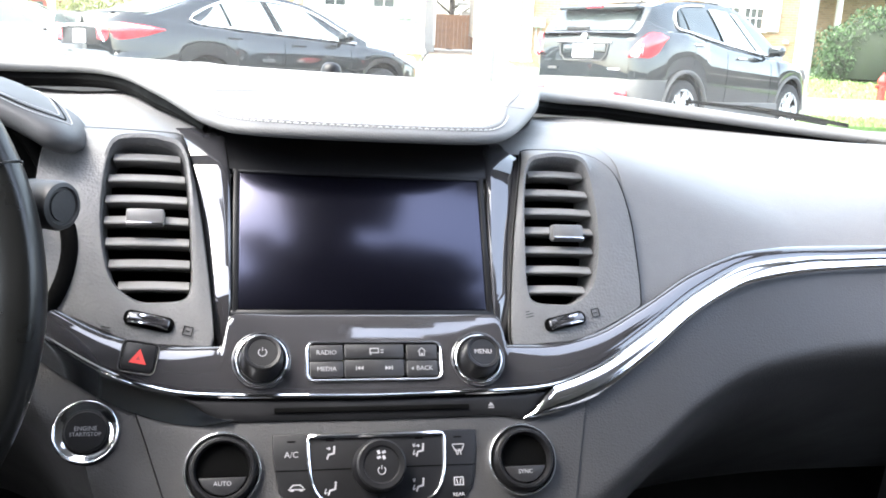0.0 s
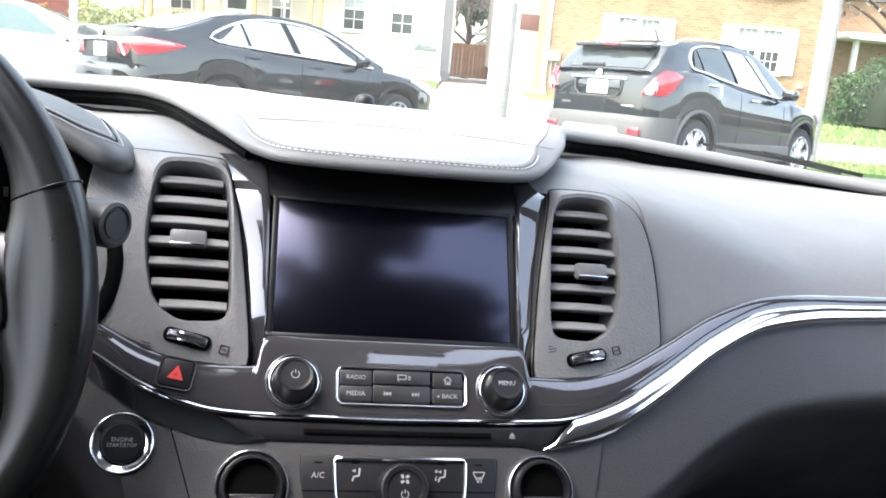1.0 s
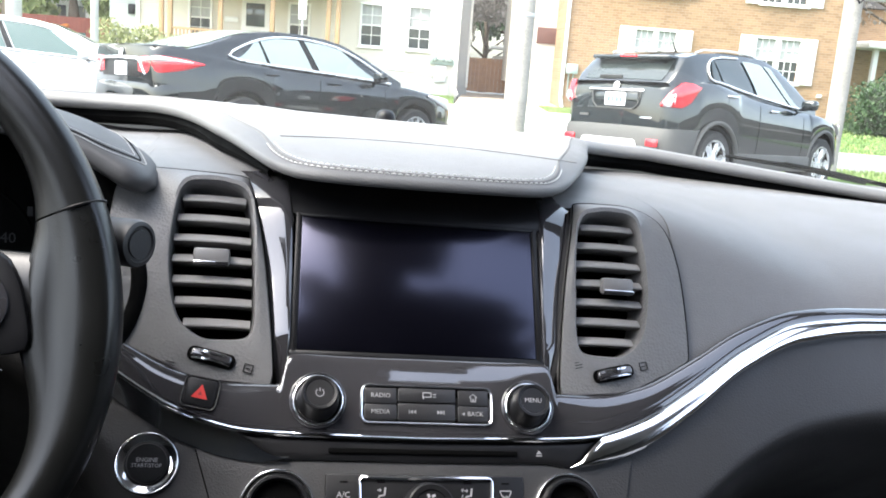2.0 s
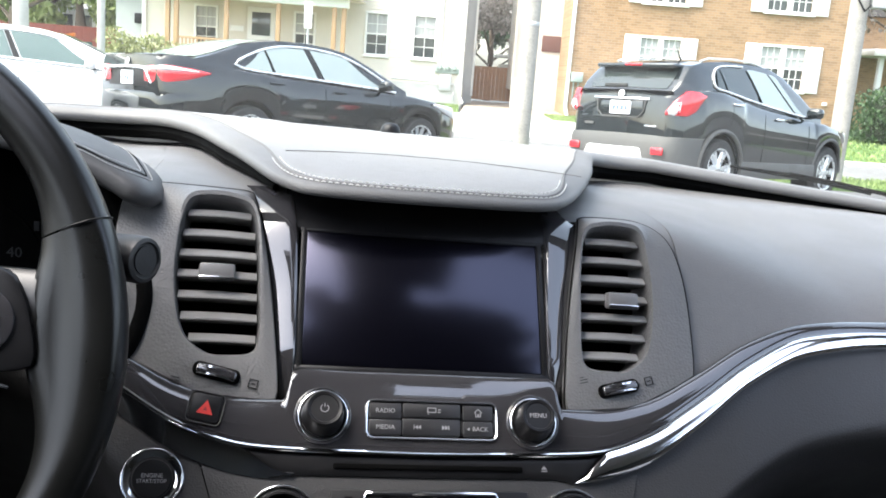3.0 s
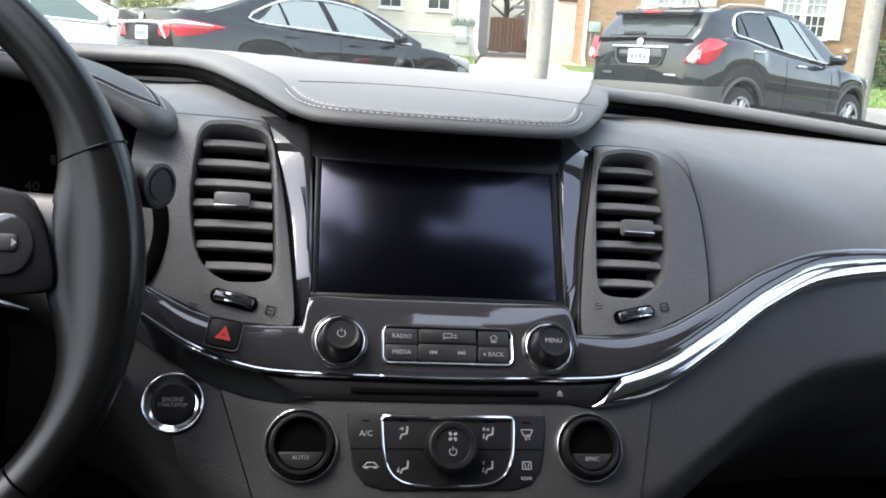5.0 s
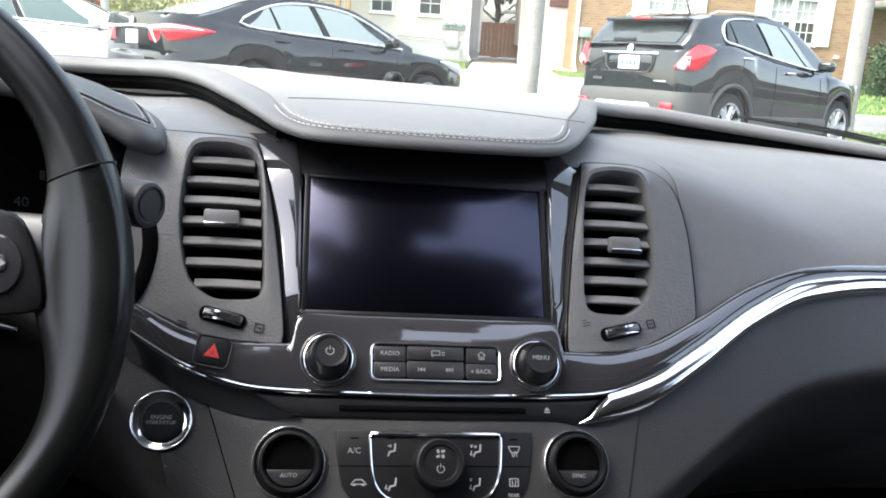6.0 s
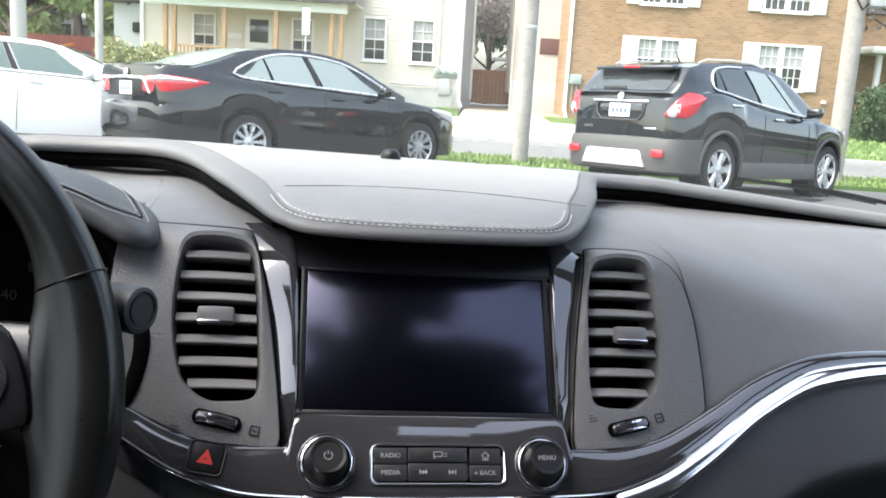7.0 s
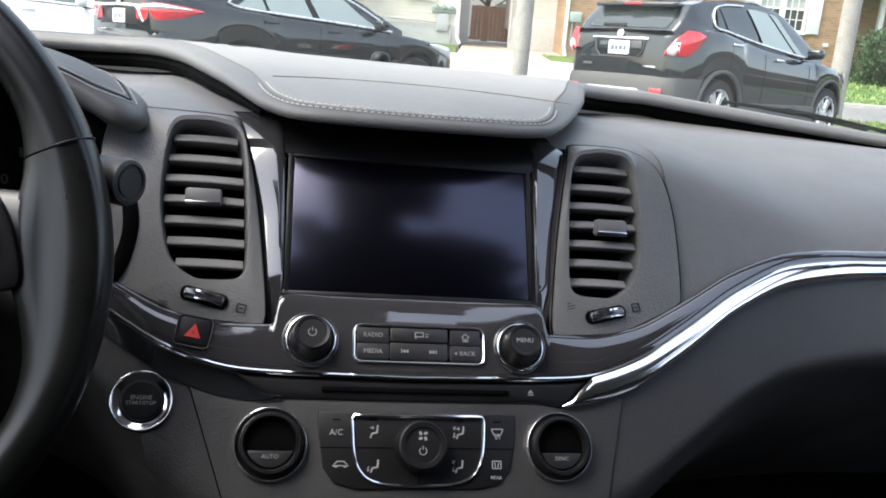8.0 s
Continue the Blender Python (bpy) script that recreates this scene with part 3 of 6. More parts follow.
# ---- climate controls ----
for x, text, nm in ((-0.1015, "AUTO", "driver"), (0.1095, "SYNC", "passenger")):
    h = base("temperature_dial", "round temperature dial with dark display in a chrome ring", "knob", on(x, 0.2185, 0.0006) @ Matrix.Scale(0.92, 4), group="temperature dials")
    part("chrome_ring", lathe([(0.0268 + 0.0015 * math.cos(q), 0.0010 + 0.0034 * math.sin(q)) for q in np.linspace(-0.6, math.pi + 0.6, 12)]), SATIN_CHROME, h, "chrome ring")
    part("grip", lathe([(0.0252, -0.001), (0.0240, 0.0050), (0.0230, 0.0095), (0.0222, 0.0115), (0.0205, 0.0116), (0.0192, 0.0095), (0.019, 0.004)]), SATIN, h, "black grip ring")
    part("display", lathe([(0.0192, 0.0042), (0.0001, 0.0042)]), DARK, h, "dark display")
    half = [(0.0178 * math.cos(a), 0.0178 * math.sin(a)) for a in np.linspace(radians(198), radians(342), 18)]
    part("lower_key", prism(half, 0.003, m=pose(0, 0, 0.0072), bevel=0.0005), KEYCAP, h, "dark grey key")
    words(text, 0.0046, pose(0, -0.0098, 0.0075), h, INK)

panel = base("climate_panel", "black climate button panel with a chrome frame", "control panel", on(0.0035, 0.2205, 0.0))
part("plate", prism([(-0.0722, 0.0248), (0.0722, 0.0248), (0.0722, 0.012), (0.0680, -0.014), (0.060, -0.0245), (0.045, -0.0285), (-0.045, -0.0285), (-0.060, -0.0245), (-0.0680, -0.014), (-0.0722, 0.012)], 0.003, bevel=0.0012, m=pose(0, 0, 0.0022)), SATIN, panel, "black panel")
half_frame = [(0.0470, 0.0225), (0.0482, 0.0205), (0.0478, 0.008), (0.0466, -0.004), (0.0436, -0.0140), (0.0372, -0.0212), (0.0270, -0.0248), (0.0130, -0.0260)]
frame_pts = [(-0.0470, 0.0225)] + half_frame + [(-x, y) for x, y in half_frame[:0:-1]]
fine = spline(frame_pts[1:] + [frame_pts[0]], 60)[:-1]
path = [(p[0], p[1], 0.003) for p in fine] + [(x, 0.0225, 0.003) for x in np.linspace(-0.0470, 0.0440, 12)]
frame_r = [0.0011] * 59 + [0.0018] * 12
part("chrome_frame", tube(path, frame_r, 8, close=True), CHROME, panel, "chrome frame")
bm = bmesh.new()
for x, y, w, h in ((-0.0478, 0.0, 0.0007, 0.0), (0.0, 0.0, 0.095, 0.0006), (0.0, -0.018, 0.0006, 0.013), (0.0, 0.0175, 0.0006, 0.009)):
    if h:
        box((w, h, 0.0004), bm=bm, at=(x, y, 0.0024))
for sx in (-1, 1):
    box((0.0225, 0.0006, 0.0004), bm=bm, at=(sx * 0.0595, 0.0, 0.0024))
part("button_gaps", bm, DARK, panel, smooth=False)
part("fan_dial", lathe([(0.0185, 0.002), (0.0183, 0.008), (0.0172, 0.0155), (0.0160, 0.0165), (0.0128, 0.0162), (0.012, 0.015), (0.0001, 0.0152)], m=pose(0.0005, 0.001, 0)), SATIN, panel, "black fan dial")
words("A/C", 0.0058, pose(-0.0595, 0.0105, 0.0026), panel, INK)
words("REAR", 0.0036, pose(0.0570, -0.0205, 0.0026), panel, INK)
airflow_places = [(-0.033, 0.0115), (0.030, 0.0115), (-0.0325, -0.0125), (0.029, -0.0125)]
for k, (x, y) in enumerate(airflow_places):
    # a seated figure: head, back, thigh and shin
    strips = [(0.0030, 0.0036, 0.0014, 0.0014, 45), (0.0027, 0.0008, 0.0013, 0.0040, -8), (0.0006, -0.0012, 0.0040, 0.0012, 12), (-0.0016, -0.0030, 0.0011, 0.0036, -20)]
    to_face, to_feet, to_glass = k in (0, 1), k in (1, 2, 3), k in (1, 3)
    if to_face:
        strips += [(-0.0012, 0.0026, 0.0026, 0.0007, 0), (-0.0004, 0.0032, 0.0014, 0.0006, -40), (-0.0004, 0.0020, 0.0014, 0.0006, 40)]
    if to_feet:
        strips += [(-0.0040, -0.0016, 0.0007, 0.0026, -20), (-0.0044, -0.0032, 0.0006, 0.0014, 30), (-0.0034, -0.0030, 0.0006, 0.0014, -60)]
    if to_glass:
        strips += [(-0.0034, 0.0030, 0.0006, 0.0026, -18), (-0.0042, 0.0030, 0.0006, 0.0020, 10)]
    mark(panel, "airflow_mark", strips, pose(x, y, 0.0026))
for x, y in ((-0.033, 0.0195), (0.030, 0.0195), (0.0585, 0.0195), (-0.0595, 0.0195)):
    part("indicator", box((0.0055, 0.0009, 0.0005), at=(x, y, 0.0024)), DARK, panel, smooth=False)
mark(panel, "windscreen_mark", [(0, 0.0028, 0.0085, 0.0007, 0), (-0.0034, 0.0005, 0.0007, 0.0046, 25), (0.0034, 0.0005, 0.0007, 0.0046, -25), (0, -0.0017, 0.005, 0.0007, 0), (-0.0015, -0.0026, 0.0006, 0.0042, 10), (0, -0.0026, 0.0006, 0.0042, -10), (0.0015, -0.0026, 0.0006, 0.0042, 10)], pose(0.0585, 0.0115, 0.0026))
mark(panel, "recirculation_mark", [(0, 0.0015, 0.006, 0.0007, 0), (-0.0036, 0.0003, 0.0007, 0.003, -50), (0.0036, 0.0003, 0.0007, 0.003, 50), (0, -0.0015, 0.0115, 0.0007, 0), (-0.0032, -0.002, 0.0022, 0.0014, 0), (0.0032, -0.002, 0.0022, 0.0014, 0)], pose(-0.0560, -0.0110, 0.0026))
mark(panel, "rear_window_mark", [(0, 0.0028, 0.0068, 0.0007, 0), (0, -0.0024, 0.0068, 0.0007, 0), (-0.0032, 0, 0.0007, 0.005, 0), (0.0032, 0, 0.0007, 0.005, 0), (-0.0012, 0, 0.0006, 0.0036, 10), (0.0012, 0, 0.0006, 0.0036, -10)], pose(0.0575, -0.0115, 0.0026))
arc = [(0.0005 + 0.0026 * math.sin(a), -0.003 + 0.0026 * math.cos(a), 0.0154) for a in np.linspace(radians(35), radians(325), 18)]
bm = tube(arc, 0.00033, 4)
tube([(0.0005, -0.0022, 0.0154), (0.0005, 0.0006, 0.0154)], 0.00033, 4, bm=bm)
part("power_mark", bm, INK, panel)
mark(panel, "fan_mark", [(0.0018, 0.0018, 0.0026, 0.0018, 20), (-0.0018, 0.0018, 0.0018, 0.0026, 20), (-0.0018, -0.0018, 0.0026, 0.0018, 20), (0.0018, -0.0018, 0.0018, 0.0026, 20)], pose(0.0005, 0.0075, 0.0154))

# ---- leather top cover with its overhanging hood ----
crown_y = func([(0, 1.0935), (0.05, 1.0995), (0.12, 1.104), (0.3, 1.108), (0.42, 1.097), (0.62, 1.065), (0.8, 1.03)])


def top_z(x, y):
    return crown_y(max(y, 0)) - 0.075 * max(0, abs(x) - 0.36) - 0.03 * max(0, -x - 0.25)


EDGE = [(-0.75, 0.27), (-0.55, 0.33), (-0.42, 0.356), (-0.345, 0.358), (-0.297, 0.355), (-0.255, 0.336), (-0.206, 0.262), (-0.168, 0.147), (-0.147, 0.080), (-0.128, 0.026), (-0.112, 0.0), (-0.088, -0.020), (-0.04, -0.026), (0.03, -0.022), (0.088, -0.012), (0.120, 0.012), (0.156, 0.078), (0.198, 0.175), (0.230, 0.262), (0.268, 0.350), (0.315, 0.386), (0.40, 0.392), (0.55, 0.392), (0.70, 0.385), (0.86, 0.36)]
edge = spline(EDGE, 260)
nrm = np.gradient(edge, axis=0)
nrm = np.stack([-nrm[:, 1], nrm[:, 0]], 1)
nrm /= np.linalg.norm(nrm, axis=1)[:, None]
ROLL = [(0.034, -2.05), (0.020, -2.10)] + [(1 - math.sin(q), -1.06 - math.cos(q)) for q in np.linspace(0.0, 2.5, 8)]


def roll_r(i):
    """Radius of the padded edge: slim over the screen, fuller towards the windscreen."""
    return 0.0046 + 0.0018 * min(1.0, max(0.0, (edge[i][1] - 0.04) / 0.25))


def seam_in(i):
    """How far in from the edge the stitched seam runs."""
    u = min(1.0, max(0.0, (edge[i][1] + 0.005) / 0.10))
    return 0.0100 + 0.0110 * u * u * (3 - 2 * u)


def cover_point(i, inset, dz=0.0):
    """A place on the cover at a distance in from its edge."""
    x, y = edge[i] + nrm[i] * inset
    z = top_z(x, y) - 0.0085 * math.exp(-inset / 0.010) + dz
    return Vector((x, y, z))


rows = []
for i in range(len(edge)):
    x, y = edge[i]
    rr = roll_r(i)
    lipz = top_z(*(edge[i] + nrm[i] * 0.012)) - 0.0052
    col = []
    for k, (inset, dz) in enumerate(ROLL):
        q = edge[i] + nrm[i] * (inset if k < 2 else inset * rr)
        col.append(Vector((q[0], q[1], lipz + dz * rr)))
    for inset in (0.0050, 0.0066, 0.0082, seam_in(i), 0.027, 0.036):
        col.append(cover_point(i, inset))
    q = edge[i] + nrm[i] * 0.036
    goal = np.array([x * 1.02 if abs(x) > 0.25 else x * 1.1, 0.70])
    for u in (0.12, 0.25, 0.4, 0.55, 0.7, 0.85, 1.0):
        r = q + (goal - q) * u
        col.append(Vector((r[0], r[1], top_z(*r))))
    rows.append(col)
cover = base("dash_top_cover", "light grey stitched leatherette dash top with rounded lip", "dash cover")
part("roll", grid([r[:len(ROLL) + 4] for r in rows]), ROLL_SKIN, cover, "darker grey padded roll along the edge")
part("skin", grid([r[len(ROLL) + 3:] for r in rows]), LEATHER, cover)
lo, hi = 62, 172


def stitches(inset, name):
    bm = bmesh.new()
    pts = [cover_point(i, seam_in(i) + inset, 0.0006) for i in range(lo, hi) if edge[i][1] < 0.045]
    run = [0.0]
    for a, b in zip(pts, pts[1:]):
        run.append(run[-1] + (b - a).length)
    s = 0.0
    while s < run[-1] - 0.004:
        ends = []
        for t in (s, s + 0.0036):
            k = int(np.searchsorted(run, t)) - 1
            k = max(0, min(k, len(pts) - 2))
            ends.append(pts[k].lerp(pts[k + 1], (t - run[k]) / (run[k + 1] - run[k])))
        m = ends[0].lerp(ends[1], 0.5) + Vector((0, 0, 0.0005))
        tube([ends[0], m, ends[1]], [0.0004, 0.0006, 0.0004], 5, bm=bm)
        s += 0.0052
    return part(name, bm, THREAD, cover, "pale thread stitching")


stitches(0.0030, "stitching")
stitches(-0.0030, "stitching")
part("seam", tube([cover_point(i, seam_in(i), -0.0003) for i in range(20, hi + 6)], 0.0013, 6), SEAM, cover, "dark seam between the stitches")
part("cross_seam", tube([(x, 0.100 - 0.035 * (x / 0.15) ** 2 + 0.06 * x, top_z(x, 0.100 - 0.035 * (x / 0.15) ** 2 + 0.06 * x) + 0.0001) for x in np.linspace(-0.112, 0.150, 30)], 0.00035, 5), SEAM, cover, "fine seam across the cover")
solo("sun_sensor", lathe([(0.0001, 0.010), (0.006, 0.0092), (0.0095, 0.006), (0.011, 0.001), (0.011, -0.004)], m=pose(0.006, 0.30, top_z(0, 0.3))), SATIN, "small black domed light sensor on the dash top", "sensor")
# near-black tubes fill the gap under the lip, its shade put into their colour
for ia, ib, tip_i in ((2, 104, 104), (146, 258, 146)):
    part("channel", tube([Vector((*(edge[i] + nrm[i] * 0.014), top_z(*(edge[i] + nrm[i] * 0.02)) - 0.024)) for i in range(ia, ib)], [0.009 * min(1.0, 0.25 + abs(i - tip_i) / 22) for i in range(ia, ib)], 8), DARK, cover, "near-black tube for the shaded channel under the lip")

# ---- instrument hood, cluster and steering wheel ----
cluster = base("instrument_cluster", "dark instrument cluster under a stitched leatherette hood", "instrument cluster")
spine = spline([(-0.506, 0.036, 1.0816), (-0.45, 0.040, 1.0975), (-0.384, 0.040, 1.104), (-0.318, 0.038, 1.1008), (-0.271, 0.034, 1.0915), (-0.238, 0.028, 1.0785), (-0.203, 0.018, 1.0590)], 60)


def hood_at(i, phi, grow=0.0):
    """A place on the hood's rounded section: phi 0 faces the driver, 90 up."""
    c = Vector(spine[i])
    t = Vector(spine[min(i + 1, 59)] - spine[max(i - 1, 0)]).normalized()
    u = Vector((-t.z, 0, t.x)).normalized()
    left = (59 - i) / 59 * 0.335
    r = math.sqrt(max(0.0, 1 - max(0.0, 1 - left / 0.030) ** 2.2)) if left < 0.030 else 1.0
    deep, tall = (0.047 * r + grow), (0.0130 * r + grow)
    cp, sp = math.cos(phi), math.sin(phi)
    cp = math.copysign(abs(cp) ** 0.55, cp)
    sp = math.copysign(abs(sp) ** 0.7, sp)
    return c + Vector((0, -deep * cp, 0)) + u * (tall * sp * (1.0 if sp > 0 else 0.72))


rows = [[hood_at(i, k * 2 * math.pi / 32) for k in range(32)] for i in range(60)]
part("hood", grid(rows, close_u=True), mat("dark_hood_leather", (0.047, 0.0465, 0.047), 0.5, vary=0.08, scale=20, bump=0.15, bump_scale=900), cluster, "dark stitched leatherette hood")
def hood_line(phi0, stop, grow):
    """A line along the hood that bends back round its rounded end."""
    path = [tuple(hood_at(i, phi0 + (1.45 - phi0) * max(0.0, (i - stop + 7) / 7) ** 2, grow)) for i in range(10, stop + 1)]
    return spline(path + [tuple(hood_at(int(stop - 1.2 * k), 1.45 + 0.2 * k, grow)) for k in range(1, 7)], 180)


for phi0, stop in ((0.66, 56), (0.95, 54)):
    line = [Vector(p) for p in hood_line(phi0, stop, 0.0005)]
    bm = bmesh.new()
    for p, q in zip(line[:-1], line[1:]):
        tube([p, p.lerp(q, 0.78)], 0.00034, 4, bm=bm)
    part("stitching", bm, SEAM_THREAD, cluster, "pale grey thread stitching")
part("groove", tube(hood_line(0.81, 55, -0.0002), 0.0009, 6), DARK, cluster, "dark groove between the stitches")
rows = [[(x, y, z) for x in np.linspace(-0.56, -0.236, 8)] for y, z in ((0.12, 1.068), (0.10, 1.03), (0.085, 0.95), (0.0, 0.93))]
hood_z = func([tuple(p) for p in np.stack([-spine[::-1, 0], spine[::-1, 2]], 1)[::6]])
rows = [[(x, 0.055, hood_z(-x)) for x in np.linspace(-0.50, -0.236, 8)], [(x, 0.115, hood_z(-x) - 0.012) for x in np.linspace(-0.53, -0.236, 8)]] + rows[1:]
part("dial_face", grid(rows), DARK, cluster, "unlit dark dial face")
for cx, rad in ((-0.36, 0.058), (-0.49, 0.045)):
    part("dial_ring", tube([(cx + rad * math.cos(a), 0.083, 0.985 + rad * math.sin(a)) for a in np.linspace(0, 2 * math.pi, 40, endpoint=False)], 0.0016, 6, close=True), DARK, cluster)
up_face = pose(0, 0, 0, 90, 0, 0)
DIM = mat("dim_print", (0.011, 0.011, 0.012), 0.6)
words("40", 0.0125, Matrix.Translation((-0.324, 0.0825, 0.997)) @ up_face, cluster, DIM)
bm = bmesh.new()
for k in range(3):
    box((0.004, 0.0006, 0.008), at=(-0.308 + k * 0.0058, 0.085, 1.020), bm=bm)
part("dim_bars", bm, DIM, cluster, smooth=False)
part("needle", tube([(-0.304, 0.078, 0.968), (-0.290, 0.078, 0.977)], [0.0018, 0.0010], 6), RED, cluster, "red needle")
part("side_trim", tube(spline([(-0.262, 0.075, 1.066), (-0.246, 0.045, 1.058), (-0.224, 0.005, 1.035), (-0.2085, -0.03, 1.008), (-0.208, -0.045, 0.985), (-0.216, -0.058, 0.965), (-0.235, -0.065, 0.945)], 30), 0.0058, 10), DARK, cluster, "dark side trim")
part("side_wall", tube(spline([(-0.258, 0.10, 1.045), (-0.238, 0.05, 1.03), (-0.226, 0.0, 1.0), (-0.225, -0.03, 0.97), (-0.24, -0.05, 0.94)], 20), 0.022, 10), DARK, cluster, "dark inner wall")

stalk = base("control_stalk", "black column stalk with a round end knob", "stalk")
d = Vector((0.80, -0.58, 0.06)).normalized()
tipc = Vector((-0.2000, -0.106, 1.0425))
turn_m = Matrix.Translation(tipc) @ d.to_track_quat('Z', 'Y').to_matrix().to_4x4()
part("end_knob", lathe([(0.0125, -0.032), (0.0150, -0.024), (0.0155, -0.003), (0.0145, 0.0), (0.0120, 0.0007), (0.0112, -0.0006), (0.0095, -0.0006), (0.0092, 0.0004), (0.0001, 0.0006)], m=turn_m), KNOB, stalk, "round black end knob")
part("arm", tube([tipc - d * 0.028, tipc - d * 0.045 + Vector((0, 0.01, -0.006)), tipc - d * 0.06 + Vector((0.01, 0.06, -0.03))], [0.0105, 0.008, 0.007], 10), DARK, stalk)

wheel = base("steering_wheel", "black leather steering wheel with stitched seam and spoke buttons", "steering wheel", pose(-0.415, -0.145, 0.994, 90 - 17, 0, 0))
WR = 0.1965


def rim_arc(a0, a1, count, bulge):
    rows = []
    for a in np.linspace(radians(a0), radians(a1), count):
        deg = (math.degrees(a) + 180) % 360 - 180
        near = math.exp(-((deg - 3) / 19) ** 2) + math.exp(-((abs(deg) - 177) / 19) ** 2)
        r_in, r_th = 0.0160 + 0.030 * near, 0.0160
        c, s = math.cos(a), math.sin(a)
        ring = []
        for k in range(28):
            b = k * math.pi / 14
            cb, sb = math.cos(b), math.sin(b)
            rr = WR + (r_in if cb < 0 else 0.0152) * cb
            ridge = 0.0016 * math.exp(-((b - 0.9) / 0.25) ** 2)
            ring.append((rr * c, rr * s, (r_th + ridge) * sb * (1 - 0.35 * near * (cb < -0.3))))
        rows.append(ring)
    return grid(rows, close_u=True)


part("rim", rim_arc(-40, 22.3, 44, 1.0), WHEELSKIN, wheel, "smooth black leather rim grip")
part("rim", rim_arc(22.7, 319.5, 130, 0.6), WHEELSKIN, wheel, "black leather rim")
ring = []
for b in np.linspace(0, 2 * math.pi, 20, endpoint=False):
    a = radians(22.5)
    rr = WR + 0.0155 * math.cos(b)
    ring.append((rr * math.cos(a), rr * math.sin(a), 0.0170 * math.sin(b)))
part("rim_seam", tube(ring, 0.0009, 5, close=True), SATIN, wheel, "seam round the rim")
rows = []
for s in np.linspace(0, 1, 10):
    x = 0.176 - 0.112 * s
    hw = 0.029 + 0.004 * s
    z0 = -0.002 - 0.010 * s
    rows.append([(x, 0.018 + y * hw, z0 + zz) for y, zz in ((-1, -0.012), (-0.96, 0.002), (-0.75, 0.008), (0, 0.010), (0.75, 0.008), (0.96, 0.002), (1, -0.012))])
part("spoke", grid(rows), WHEELSKIN, wheel, "leather covered spoke")
rows = [[(-x, y, z) for x, y, z in r] for r in rows]
part("spoke", grid(rows), WHEELSKIN, wheel)
part("lower_spoke", box((0.05, 0.12, 0.016), at=(0, -0.11, -0.012), bevel=0.006), SATIN, wheel)
part("hub", box((0.15, 0.13, 0.05), at=(0, 0, -0.014), bevel=0.022, seg=4), SATIN, wheel, "black hub cover")
trim_line = spline([(0.060, 0.050), (0.110, 0.050), (0.140, 0.046), (0.151, 0.034), (0.158, 0.014), (0.161, -0.006), (0.154, -0.013), (0.120, -0.016), (0.060, -0.020)], 40)
for sx in (1, -1):
    trim = part("spoke_trim", prism([(sx * p[0], p[1]) for p in trim_line], 0.014, m=pose(0, 0, 0.0105), bevel=0.003), SATIN, wheel, "satin black spoke trim")
    pod_line = [(sx * (0.1335 + 0.0155 * math.cos(a)), 0.015 + 0.0185 * math.sin(a)) for a in np.linspace(0, 2 * math.pi, 28, endpoint=False)]
    pod = part("button_pod", prism(pod_line, 0.006, m=pose(0, 0, 0.0130), bevel=0.002), GLOSS, wheel, "gloss button pod")
    part("button", prism(rounded(0.012, 0.010, 0.003, cx=sx * 0.1345, cy=0.016), 0.003, m=pose(0, 0, 0.0145), bevel=0.001), KNOB, pod)
    triangles(pod, "arrow_mark", [[(sx * 0.1375, 0.0185), (sx * 0.1405, 0.0160), (sx * 0.1375, 0.0135)]], pose(0, 0, 0.0148))
    part("chrome_bar", tube([(sx * 0.090, -0.018, 0.004), (sx * 0.128, -0.0190, 0.004), (sx * 0.146, -0.0235, 0.001)], [0.0024, 0.0026, 0.0012], 8), SATIN_CHROME, wheel, "thin satin chrome bar")
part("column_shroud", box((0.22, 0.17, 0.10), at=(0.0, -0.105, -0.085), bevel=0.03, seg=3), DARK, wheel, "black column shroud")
part("column", lathe([(0.045, -0.02), (0.05, -0.08), (0.06, -0.19)], sides=24), SATIN, wheel)

# ---- cabin shell, closed round the camera ----
shell_pts = [(-0.74, 0.55), (-0.76, 0.92), (-0.745, 1.06), (-0.62, 1.30), (-0.45, 1.42), (0, 1.46), (0.45, 1.42), (0.62, 1.30), (0.745, 1.06), (0.76, 0.92), (0.74, 0.55)]


def cabin_strip(name, idx, y0, y1, label):
    rows = [[(shell_pts[i][0], y, shell_pts[i][1]) for i in idx] for y in np.linspace(y0, y1, 6)]
    bm = grid(rows)
    bmesh.ops.solidify(bm, geom=bm.faces[:], thickness=0.02)
    return solo(name, bm, CLOTH, label, "car interior", kind="structure")


LINING = mat("grey_headliner", (0.34, 0.333, 0.325), 0.95, vary=0.06, scale=40, bump=0.3)
# unseen roof: added blocks and openings shape the reflections in screen and trim
roof_bm = bmesh.new()
